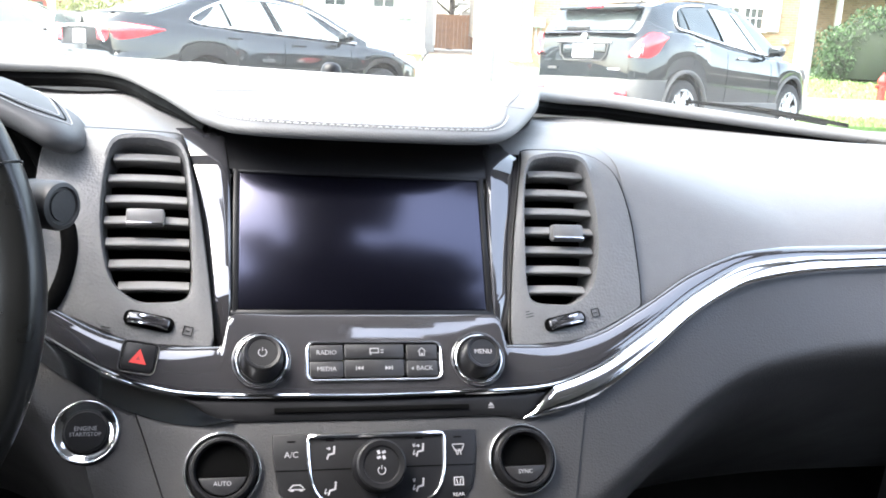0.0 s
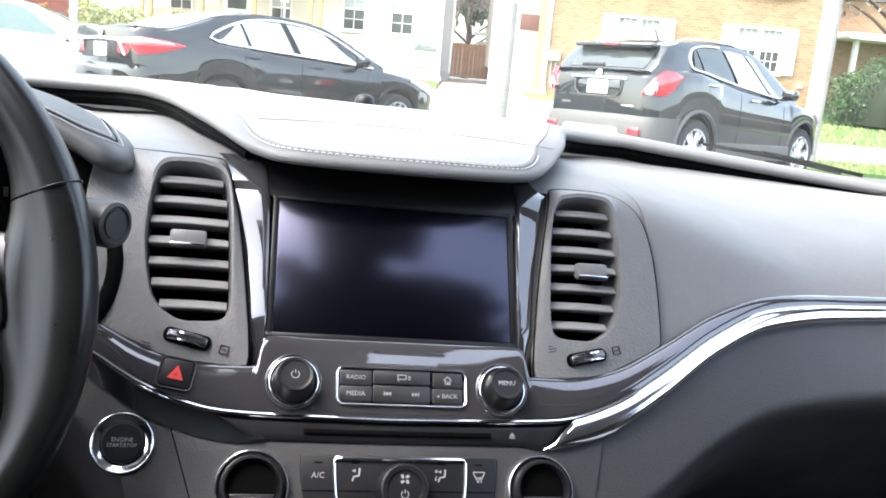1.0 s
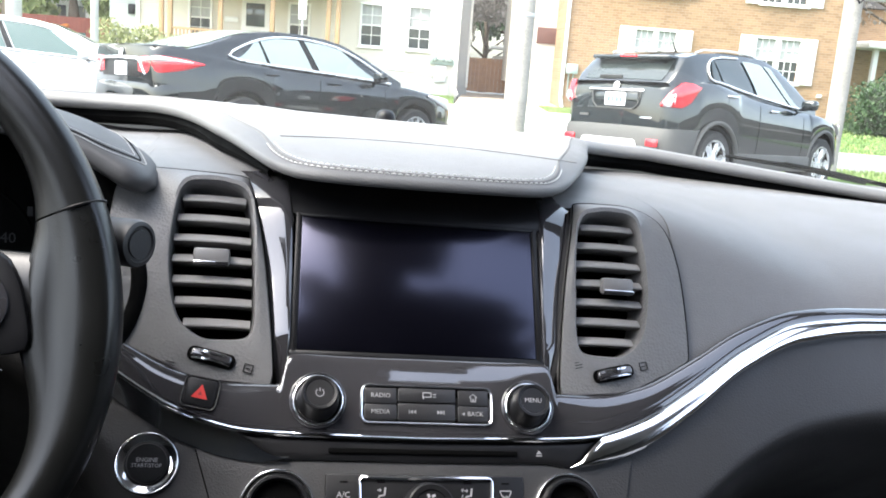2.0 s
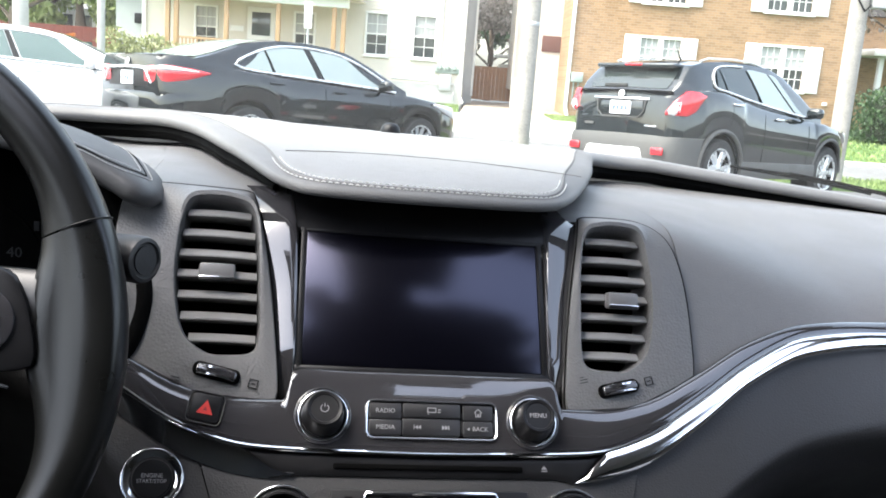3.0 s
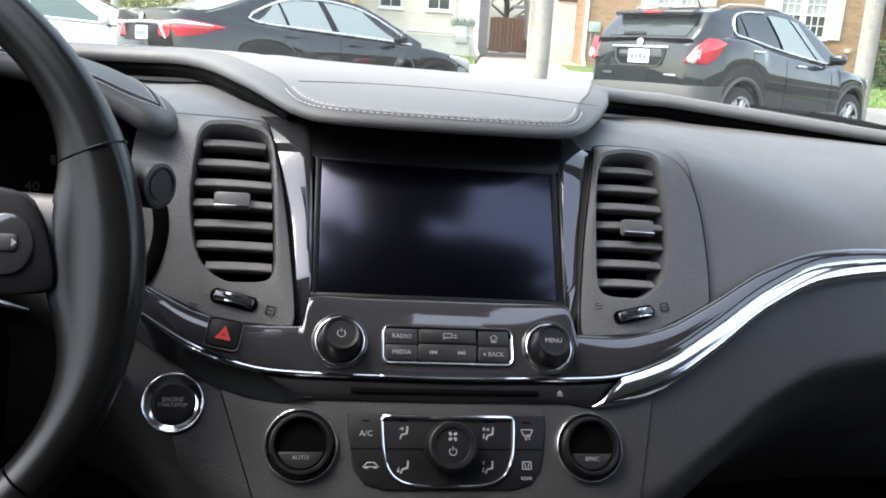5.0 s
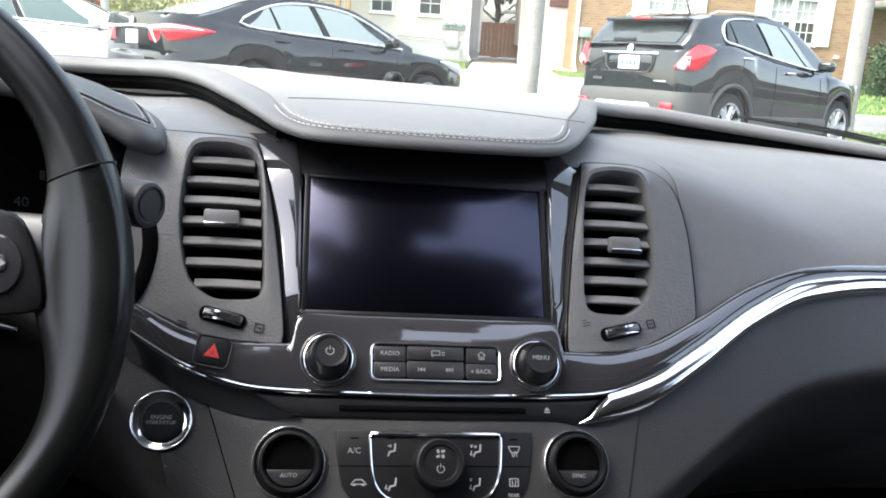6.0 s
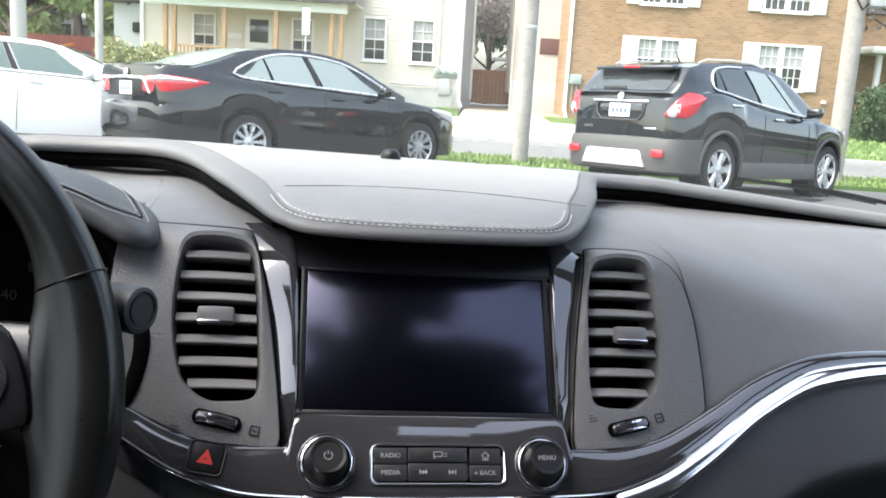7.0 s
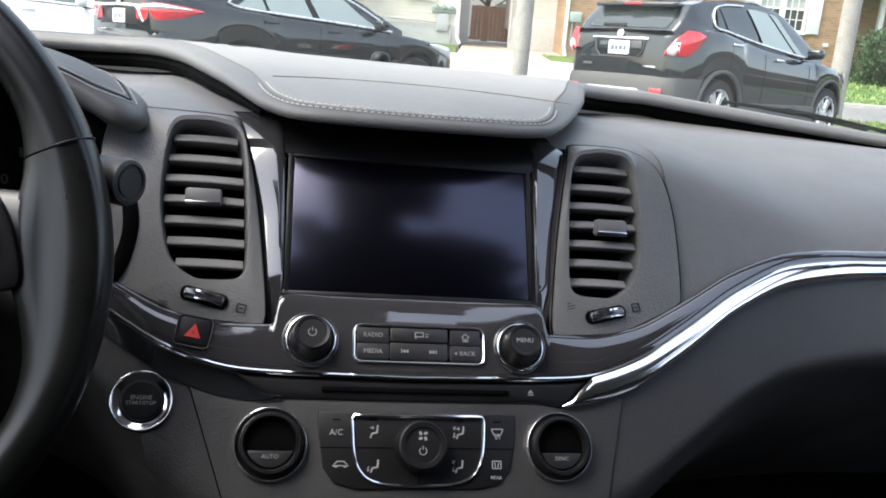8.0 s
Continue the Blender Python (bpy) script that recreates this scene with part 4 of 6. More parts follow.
for x0, x1, y0, y1 in ((-0.62, 0.62, -1.22, -0.64), (-0.62, 0.62, -0.09, 0.05), (-0.18, 0.17, -0.14, -0.09), (-0.62, -0.56, -0.64, -0.09), (0.57, 0.62, -0.64, -0.09), (-0.14, 0.17, -0.27, -0.14), (-0.14, 0.07, -0.39, -0.27), (0.07, 0.17, -0.31, -0.27), (-0.18, 0.44, -0.64, -0.39), (0.44, 0.52, -0.60, -0.42), (0.17, 0.44, -0.39, -0.368), (-0.28, -0.18, -0.57, -0.32), (-0.56, -0.18, -0.64, -0.57), (0.44, 0.57, -0.64, -0.60)):
    def roof_z(x):
        return 1.46 - 0.16 * (abs(x) / 0.62) ** 2.6
    rows = [[(x, y, roof_z(x)) for x in np.linspace(x0, x1, 12)] for y in np.linspace(y0, y1, 4)]
    grid(rows, bm=roof_bm)
bmesh.ops.remove_doubles(roof_bm, verts=roof_bm.verts[:], dist=1e-4)
bmesh.ops.solidify(roof_bm, geom=roof_bm.faces[:], thickness=0.02)
solo("ceiling", roof_bm, LINING, "unseen grey headliner with added openings that shape light and reflections", "ceiling", kind="structure")
cabin_strip("wall_driver_door", (0, 1, 2), -1.22, 0.42, "dark door trim")
cabin_strip("wall_passenger_door", (8, 9, 10), -1.22, 0.42, "dark door trim")
cabin_strip("wall_rear_driver_side", (2, 3), -1.22, -0.66, "dark rear side trim")
cabin_strip("wall_rear_passenger_side", (7, 8), -1.22, -0.66, "dark rear side trim")
solo("floor", box((1.6, 2.2, 0.03), at=(0, -0.35, 0.42), bevel=0.005), CARPET, "dark carpet floor", "floor", kind="structure")
solo("wall_rear", box((1.6, 0.05, 1.06), at=(0, -1.22, 0.94), bevel=0.01), CLOTH, "dark rear trim", "car interior", kind="structure")
solo("wall_footwell", box((1.66, 0.03, 0.56), at=(0, 0.24, 0.67), bevel=0.01), CARPET, "black carpeted footwell wall", "car interior", kind="structure")
solo("wall_bulkhead", box((1.5, 0.05, 0.6), at=(0, 0.5, 0.68), bevel=0.01), DARK, "black bulkhead under the windscreen", "car interior", kind="structure")
for sx in (-1, 1):
    bm = tube([(sx * 0.62, -0.12, 1.33), (sx * 0.75, 0.18, 1.15), (sx * 0.86, 0.42, 1.0)], 0.04, 8)
    solo("pillar_front", bm, CLOTH, "grey windscreen pillar trim", "car interior", kind="structure")
    bm = tube([(sx * 0.64, -0.75, 1.31), (sx * 0.70, -0.72, 1.15), (sx * 0.74, -0.70, 0.98)], 0.05, 8)
    solo("pillar_middle", bm, CLOTH, "grey door pillar trim", "car interior", kind="structure")
rows = [[(x * (0.64 + 0.22 * u), -0.08 + 0.54 * u + 0.13 * (1 - x * x) * (1 - u) + 0.34 * (1 - x * x) * u, 1.36 + 0.06 * (1 - x * x) * (1 - u) - 0.37 * u) for x in np.linspace(-1, 1, 14)] for u in np.linspace(0, 1, 8)]
pane = solo("window_windscreen", grid(rows), glass("windscreen_glass", (0.853, 0.874, 0.822)), "clear windscreen", "windscreen", kind="structure")
pane.visible_shadow = False
rows = [[(x * 0.80, y, z) for x in np.linspace(-1, 1, 10)] for y, z in ((0.68, 1.055), (0.80, 1.02), (0.95, 0.99), (1.05, 0.93))]
solo("cowl", grid(rows), SATIN, "black cowl below the windscreen", "car body", kind="structure")
wiper = base("windscreen_wiper", "black windscreen wiper resting on the cowl", "wiper")
part("arm", tube([(1.08, 0.86, 1.034), (0.98, 0.88, 1.046), (0.88, 0.905, 1.055)], [0.004, 0.004, 0.003], 8), DARK, wiper)
part("blade", tube([(1.06, 0.90, 1.032), (0.92, 0.91, 1.049), (0.76, 0.92, 1.057)], [0.005, 0.006, 0.003], 6), DARK, wiper)

# ---- outside: the street, which falls gently to one side ----
LIE_D = [0, 9.0, 14.4, 18.9, 25.0]
LIE_E = [0.0, 0.0, -0.27, -0.17, -0.02]


def lie(d):
    """Height of the ground: the lot falls to the street, the gardens rise beyond it."""
    return float(np.interp(d, LIE_D, LIE_E))


OUT = Matrix(((0.97735, 0.20886, -0.03413, -0.135), (-0.20873, 0.97795, 0.00729, -0.676), (0.0349, 0.0, 0.99939, 0.0), (0, 0, 0, 1)))


def out(a, d, e=0.0, turn=0.0):
    """A pose outside: a across, d away, e up."""
    return OUT @ pose(a, d, e, 0, 0, turn)


def node_mat(name, rough, build):
    m = bpy.data.materials.new(name)
    m.use_nodes = True
    n, l = m.node_tree.nodes, m.node_tree.links
    b = n["Principled BSDF"]
    b.inputs["Roughness"].default_value = rough
    tc = n.new("ShaderNodeTexCoord")
    build(n, l, b, tc)
    return m


def leafy(name, dark, light, rough=0.6):
    def build(n, l, b, tc):
        g, r = n.new("ShaderNodeNewGeometry"), n.new("ShaderNodeValToRGB")
        r.color_ramp.elements[0].color, r.color_ramp.elements[1].color = (*dark, 1), (*light, 1)
        l.new(g.outputs["Random Per Island"], r.inputs["Fac"])
        l.new(r.outputs["Color"], b.inputs["Base Color"])
        b.inputs["Transmission Weight"].default_value = 0.0
    return node_mat(name, rough, build)


def brickwork(n, l, b, tc):
    t, nz, mx, bp = n.new("ShaderNodeTexBrick"), n.new("ShaderNodeTexNoise"), n.new("ShaderNodeMixRGB"), n.new("ShaderNodeBump")
    mp = n.new("ShaderNodeMapping")
    mp.inputs["Rotation"].default_value = (radians(90), 0, 0)
    t.inputs["Color1"].default_value, t.inputs["Color2"].default_value, t.inputs["Mortar"].default_value = (0.385, 0.236, 0.130, 1), (0.270, 0.158, 0.085, 1), (0.37, 0.275, 0.19, 1)
    t.inputs["Scale"].default_value = 1.0
    t.inputs["Brick Width"].default_value, t.inputs["Row Height"].default_value, t.inputs["Mortar Size"].default_value = 0.21, 0.075, 0.008
    t.inputs["Bias"].default_value = -0.2
    nz.inputs["Scale"].default_value = 1.3
    nz.inputs["Detail"].default_value = 5
    mx.blend_type = 'MULTIPLY'
    mx.inputs["Fac"].default_value = 0.40
    l.new(tc.outputs["Object"], mp.inputs["Vector"])
    l.new(mp.outputs[0], t.inputs["Vector"])
    l.new(tc.outputs["Object"], nz.inputs["Vector"])
    l.new(t.outputs["Color"], mx.inputs[1])
    l.new(nz.outputs["Fac"], mx.inputs[2])
    gain = n.new("ShaderNodeVectorMath")
    gain.operation = 'SCALE'
    gain.inputs["Scale"].default_value = 1.15
    l.new(mx.outputs[0], gain.inputs[0])
    l.new(gain.outputs[0], b.inputs["Base Color"])
    bp.inputs["Strength"].default_value, bp.inputs["Distance"].default_value = 0.5, 0.01
    l.new(t.outputs["Fac"], bp.inputs["Height"])
    bp.invert = True
    l.new(bp.outputs[0], b.inputs["Normal"])


ASPHALT = mat("asphalt", (0.075, 0.075, 0.076), 0.85, vary=0.35, scale=1.2, bump=0.1, bump_scale=60)
STREET = mat("worn_street_asphalt", (0.145, 0.145, 0.142), 0.85, vary=0.25, scale=0.8, bump=0.5, bump_scale=50)
CONCRETE = mat("pale_concrete", (0.42, 0.41, 0.385), 0.85, vary=0.12, scale=0.9, bump=0.4, bump_scale=40)
DRIVEWAY = mat("gravel_driveway", (0.34, 0.29, 0.24), 0.95, vary=0.3, scale=1.5, bump=0.8, bump_scale=30)
LAWN = mat("lawn_earth", (0.06, 0.12, 0.025), 0.95, vary=0.35, scale=2.0, bump=0.8, bump_scale=25)
BLADES = leafy("grass_blades", (0.10, 0.155, 0.04), (0.28, 0.37, 0.13))
SIDING = mat("cream_painted_siding", (0.66, 0.612, 0.525), 0.6, vary=0.06, scale=1.5)
TRIMWHITE = mat("white_paint", (0.78, 0.775, 0.75), 0.5, vary=0.04, scale=3)
BEIGE = mat("beige_siding", (0.60, 0.56, 0.50), 0.65, vary=0.06, scale=1.5)
STONE = mat("painted_foundation", (0.54, 0.525, 0.49), 0.85, vary=0.15, scale=2, bump=0.6, bump_scale=12)
GREYSIDE = mat("grey_siding", (0.45, 0.46, 0.46), 0.7, vary=0.08, scale=2)
BRICK = node_mat("tan_brick", 0.9, brickwork)
ROOFING = mat("asphalt_shingles", (0.09, 0.08, 0.075), 0.95, vary=0.25, scale=6, bump=0.5, bump_scale=20)
POSTWOOD = mat("tan_porch_wood", (0.40, 0.25, 0.13), 0.7, vary=0.15, scale=8)
FENCEWOOD = mat("brown_fence_wood", (0.36, 0.18, 0.09), 0.8, vary=0.25, scale=6, bump=0.08, bump_scale=60)
REDFENCE = mat("red_stained_fence", (0.20, 0.05, 0.035), 0.8, vary=0.25, scale=4)
POLEWOOD = mat("weathered_pole_wood", (0.31, 0.29, 0.26), 0.9, vary=0.3, scale=5, bump=0.10, bump_scale=40)
BARK = mat("bark", (0.10, 0.075, 0.055), 0.95, vary=0.3, scale=8, bump=0.8, bump_scale=30)
LEAF_LIGHT = leafy("spring_leaves", (0.14, 0.20, 0.05), (0.40, 0.47, 0.17))
LEAF_YELLOW = leafy("yellow_green_leaves", (0.15, 0.17, 0.06), (0.36, 0.37, 0.16))
LEAF_DARK = leafy("dark_hedge_leaves", (0.012, 0.032, 0.010), (0.05, 0.10, 0.03))
LEAF_MID = leafy("evergreen_leaves", (0.03, 0.06, 0.03), (0.12, 0.18, 0.09))
BLOSSOM = leafy("blossom_twigs", (0.22, 0.19, 0.16), (0.50, 0.45, 0.41))
PAINT_BLACK = mat("black_car_paint", (0.006, 0.0085, 0.0095), 0.05, vary=0.06, scale=2, coat=0.45)
PAINT_GREEN = mat("dark_graphite_car_paint", (0.012, 0.0160, 0.0175), 0.06, vary=0.06, scale=2, coat=0.6)
PAINT_WHITE = mat("white_car_paint", (0.68, 0.69, 0.69), 0.07, vary=0.03, scale=2, coat=1.0)
CLADDING = mat("grey_cladding", (0.065, 0.064, 0.061), 0.6, vary=0.1, scale=5)
SILVER = mat("silver_paint", (0.62, 0.62, 0.60), 0.3, metal=0.4, vary=0.06, scale=6)
BRIGHT = mat("bright_trim", (0.78, 0.79, 0.80), 0.28, metal=0.5, vary=0.04, scale=6)
ALLOY = mat("alloy_wheel", (0.66, 0.67, 0.68), 0.28, metal=0.7, vary=0.06, scale=10)
LAMP_RED = mat("red_lamp_lens", (0.62, 0.02, 0.03), 0.12, vary=0.1, scale=12, coat=1.0)
LAMP_WHITE = mat("clear_lamp_lens", (0.75, 0.73, 0.73), 0.12, vary=0.1, scale=12, coat=1.0)
AUTO_GLASS = mat("tinted_car_glass", (0.03, 0.038, 0.037), 0.04, vary=0.05, scale=3, spec=0.7)
# opaque panes: the paleness of reflected sky is put into the base colour
SKY_PALE_GLASS = mat("sky_pale_car_glass", (0.29, 0.335, 0.32), 0.04, vary=0.03, scale=1, spec=0.6)
GREEN_GLASS = mat("green_tinted_car_glass", (0.085, 0.125, 0.115), 0.05, vary=0.10, scale=2, spec=0.6)
PANE = mat("house_window_glass", (0.05, 0.06, 0.06), 0.06, vary=0.3, scale=2, coat=0.6)
CURTAIN = mat("pale_curtain", (0.38, 0.385, 0.375), 0.85, vary=0.1, scale=9)
PLATE_WHITE = mat("plate_white", (0.78, 0.80, 0.80), 0.5, vary=0.05, scale=20)
PLATE_INK = mat("plate_ink", (0.10, 0.14, 0.22), 0.5, vary=0.1, scale=20)
BROWN = mat("brown_sign", (0.13, 0.06, 0.05), 0.7, vary=0.1, scale=5)
METER = mat("grey_green_meter_box", (0.30, 0.36, 0.33), 0.6, vary=0.1, scale=8)
HYDRANT = mat("red_hydrant_paint", (0.45, 0.03, 0.02), 0.5, vary=0.15, scale=12)
BIN = mat("dark_green_bin", (0.02, 0.09, 0.06), 0.5, vary=0.1, scale=6)
ORANGE = mat("orange_plastic", (0.75, 0.20, 0.02), 0.5, vary=0.1, scale=8)


def flat(name, outline, lift, thick, material, label, category, kind="structure", profile=lie):
    """A slab of ground of that outline (across, away), draped on the ground's profile."""
    ds = sorted({d for _, d in outline} | {d for d in LIE_D if min(q[1] for q in outline) < d < max(q[1] for q in outline)})
    pts = outline + outline[:1]
    rows = []
    for d in ds:
        cut = []
        for (x0, y0), (x1, y1) in zip(pts, pts[1:]):
            if min(y0, y1) <= d <= max(y0, y1):
                cut += [x0, x1] if y0 == y1 else [x0 + (x1 - x0) * (d - y0) / (y1 - y0)]
        e, xa, xb = profile(d) + lift, min(cut), max(cut)
        rows.append([(xa, d, e - thick), (xa, d, e), (xb, d, e), (xb, d, e - thick)])
    bm = grid([[(p[0], p[1], rows[0][0][2]) for p in rows[0]]] + rows + [[(p[0], p[1], rows[-1][0][2]) for p in rows[-1]]])
    ob = solo(name, bm, material, label, category, kind=kind, smooth=False)
    ob.matrix_world = OUT
    return ob


def lot(d):
    return float(np.interp(d, [9.0, 14.5], [0.0, -0.275]))


flat("ground", [(-300, -200), (300, -200), (300, 900), (-300, 900)], 0.0, 0.3, ASPHALT, "dark asphalt parking lot and open ground", "ground", profile=lot)
flat("verge_near", [(-60, 14.5), (60, 14.5), (60, 15.75), (-60, 15.75)], 0.06, 0.2, LAWN, "grass strip between lot and street", "grass")
flat("road", [(-80, 15.75), (80, 15.75), (80, 18.75), (-80, 18.75)], 0.012, 0.2, STREET, "pale grey worn street", "road")
flat("kerb", [(-80, 18.75), (80, 18.75), (80, 18.9), (-80, 18.9)], 0.09, 0.3, CONCRETE, "pale concrete kerb", "kerb")
flat("apron", [(-3.5, 18.6), (2.9, 18.6), (3.3, 23.7), (-3.5, 24.3)], 0.105, 0.2, CONCRETE, "pale concrete drive apron", "pavement")
flat("driveway", [(0.0, 23.4), (3.35, 23.4), (3.3, 36.0), (0.35, 36.0)], 0.022, 0.2, DRIVEWAY, "brown gravel driveway between the houses", "driveway")
flat("verge_far", [(-80, 18.9), (0.02, 18.9), (0.02, 36), (-80, 36)], 0.0, 0.2, LAWN, "green lawn before the cream house", "grass")
flat("lawn_far", [(2.7, 18.9), (80, 18.9), (80, 60), (3.3, 60), (3.3, 24)], 0.0, 0.2, LAWN, "green lawn before the brick house", "grass")


def tufts(name, areas, count, high, material, label):
    """Short blades scattered over rectangles, as one object."""
    rng = random.Random(5)
    verts, faces = [], []
    for x0, y0, x1, y1, up in areas:
        for _ in range(count):
            x, y, a = rng.uniform(x0, x1), rng.uniform(y0, y1), rng.uniform(0, math.pi)
            h, w = high * rng.uniform(0.5, 1.2), rng.uniform(0.012, 0.03)
            i, base_e = len(verts), lie(y) + up
            dx, dy = math.cos(a) * w, math.sin(a) * w
            lx, ly = rng.uniform(-0.03, 0.03), rng.uniform(-0.03, 0.03)
            verts += [(x - dx, y - dy, base_e), (x + dx, y + dy, base_e), (x + lx, y + ly, base_e + h)]
            faces.append((i, i + 1, i + 2))
    me = bpy.data.meshes.new(name)
    me.from_pydata(verts, [], faces)
    me.materials.append(material)
    ob = tagged(new(name, me), label, "grass", kind="stuff")
    ob.matrix_world = OUT
    return ob


tufts("grass", [(-5, 14.5, 10, 15.75, 0.058), (-4, 24.35, -0.02, 30.6, -0.002), (3.2, 19.0, 14, 28, -0.002), (2.6, 23.8, 4.6, 28.2, -0.002)], 9000, 0.07, BLADES, "short spring grass blades on the verges")


# ---- parked cars ----
def lerp_table(table):
    p = np.array(table, float)
    return lambda x: [float(np.interp(x, p[:, 0], p[:, k])) for k in range(1, p.shape[1])]


def make_car(name, label, m, paint, plan, roof, wheels, wheel_r, hub, belt, sill, glass_mat, details):
    """A car from tables along its length: plan (x, half width), roof (x, top), belt (x, height). x runs forward from the rear axle."""
    car = base(name, label, "car", m, group="parked cars")
    W, R, BELT = lerp_table(plan), lerp_table(roof), lerp_table(belt)
    x0, x1 = plan[0][0], plan[-1][0]
    arch = wheel_r + 0.065
    xs = sorted(set([round(x0 + (x1 - x0) * u, 3) for u in (0, .004, .012, .025, .045, .07)] + [round(x1 - (x1 - x0) * u, 3) for u in (0, .004, .012, .025, .045, .07)] + [round(x, 3) for x in np.linspace(x0 + 0.3, x1 - 0.3, 26)] + [round(w + arch * c, 3) for w in wheels for c in (-1.0, -0.97, -0.9, -0.75, -0.55, -0.3, 0, 0.3, 0.55, 0.75, 0.9, 0.97, 1.0)]))

    def low(x):
        z = sill
        for w in wheels:
            if abs(x - w) < arch:
                z = max(z, wheel_r + math.sqrt(max(arch * arch - (x - w) ** 2, 0)))
        endz = 0.06 * max(0, 1 - (x - x0) / 0.25) + 0.04 * max(0, 1 - (x1 - x) / 0.3)
        return z + endz

    rows = []
    for x in xs:
        w, b, lo = W(x)[0], BELT(x)[0], low(x)
        half = [(0.0, lo), (0.78, lo), (0.955, lo + 0.015), (0.985, lo + (b - lo) * 0.18), (1.0, lo + (b - lo) * 0.45), (0.995, lo + (b - lo) * 0.68), (0.975, lo + (b - lo) * 0.86), (0.945, lo + (b - lo) * 0.96), (0.90, b), (0.0, b + 0.03)]
        rows.append([(x, -w * f, z) for f, z in half] + [(x, w * f, z) for f, z in half[-2::-1]])
    body = grid(rows)
    for r in (rows[0], rows[-1]):
        body.faces.new([body.verts.new(p) for p in r])
    bmesh.ops.remove_doubles(body, verts=body.verts[:], dist=1e-5)
    part("body", body, paint, car, "glossy painted body")
    # greenhouse
    r0, r1 = roof[0][0], roof[-1][0]
    tops = max(t for _, t in roof)

    def cabin(x, u):
        """Side of the cabin: u from belt to roof edge."""
        b, t = BELT(x)[0], R(x)[0]
        z = b + (t - b) * u
        k = (z - b) / (tops - b)
        return Vector((x, -(W(x)[0] * 0.905) * (1 - 0.22 * max(k, 0.0) ** 1.15), z))
    rows = []
    gx = np.linspace(r0, r1, 90)
    for x in gx:
        side = [cabin(x, u) for u in (-0.05, 0.25, 0.5, 0.75, 0.9)]
        e = cabin(x, 1.0)
        top = [Vector((x, e.y * f, e.z + 0.004 + 0.022 * (1 - f * f) * min(1.0, (e.z - BELT(x)[0]) / 0.2))) for f in (0.97, 0.85, 0.7, 0.5, 0.25, 0.0)]
        half = side + top
        rows.append(half + [Vector((p.x, -p.y, p.z)) for p in half[-2::-1]])
    part("cabin", grid(rows), paint, car)

    def side_window(xa, xb, ca, cb, side_sign, material, nm="side_window"):
        """A pane in the cabin side between two leaning pillars."""
        rows = []
        for s in np.linspace(0, 1, 12):
            col = []
            for u in np.linspace(0.0, 1.0, 6):
                x = (xa + ca * u) * (1 - s) + (xb + cb * u) * s
                b, t = BELT(x)[0] + 0.035, R(x)[0] - 0.075
                t = max(t, b + 0.004)
                z = b + (t - b) * u
                p = cabin(x, (z - BELT(x)[0]) / max(R(x)[0] - BELT(x)[0], 1e-3))
                col.append(Vector((p.x, (p.y - 0.016) * -side_sign, p.z)))
            rows.append(col)
        return part(nm, grid(rows), material, car, "tinted side window" if nm == "side_window" else "black pillar trim")

    def top_pane(xa, xb, width, nm, material, text):
        rows = []
        for x in np.linspace(xa, xb, 12):
            e = cabin(x, 1.0)
            rows.append([Vector((x, e.y * f * width, e.z + 0.014 + 0.022 * (1 - (f * width) ** 2) * min(1.0, (e.z - BELT(x)[0]) / 0.2))) for f in np.linspace(-1, 1, 12)])
        return part(nm, grid(rows), material, car, text)
    for s in (-1, 1):
        for k, (xa, xb, ca, cb) in enumerate(details["windows"]):
            side_window(xa, xb, ca, cb, s, SKY_PALE_GLASS if k in details.get("pale", ()) else glass_mat)
        for xa, xb, ca, cb in details.get("pillars", ()):
            side_window(xa, xb, ca, cb, s, SATIN, "pillar_trim")
        trim = []
        for x, u in details["chrome"]:
            p = cabin(x, u)
            trim.append((p.x, (p.y - 0.010) * -s, p.z))
        part("window_trim", tube(spline(trim, 60), details.get("trim_r", 0.016), 6), BRIGHT, car, "chrome window trim")
        mx, mz = details["mirror"]
        wy = W(mx)[0]
        bm = box((0.14, 0.20, 0.13), at=(mx, s * (wy + 0.085), mz), bevel=0.045, seg=3)
        mirror = part("wing_mirror", bm, paint, car)
        part("mirror_foot", box((0.05, 0.10, 0.03), at=(mx + 0.03, s * (wy - 0.02), mz - 0.06), bevel=0.01), SATIN, mirror)
        for hx in details["handles"]:
            part("door_handle", box((0.20, 0.03, 0.028), at=(hx, s * (W(hx)[0] * 0.985 + 0.012), BELT(hx)[0] - 0.10), bevel=0.011), details["handle_mat"], car)
        for sx in details["seams"]:
            pts = []
            for z in np.linspace(sill + 0.05, BELT(sx)[0] - 0.01, 9):
                b, lo = BELT(sx)[0], low(sx)
                f = float(np.interp((z - lo) / (b - lo), (0.0, 0.18, 0.45, 0.68, 0.86, 0.96, 1.0), (0.955, 0.985, 1.0, 0.995, 0.975, 0.945, 0.9)))
                if z > lo:
                    pts.append((sx + 0.05 * (z - sill), s * (W(sx)[0] * f + 0.0005), z))
            part("door_seam", tube(pts, 0.004, 5), DARK, car)
    top_pane(*details["rear_pane"], "rear_window", details["rear_mat"], "rear window")
    top_pane(*details["front_pane"], "windscreen", glass_mat, "sloped windscreen")
    part("underbody", box((x1 - x0 - 0.5, W(1.0)[0] * 1.3, 0.35), at=((x0 + x1) / 2, 0, sill + 0.16), bevel=0.05), DARK, car)
    for wx in wheels:
        for s in (-1, 1):
            yw = s * (W(wx)[0] - 0.125)
            hubm = Matrix.Translation((wx, yw, wheel_r)) @ Matrix.Rotation(radians(-90 * s), 4, 'X')
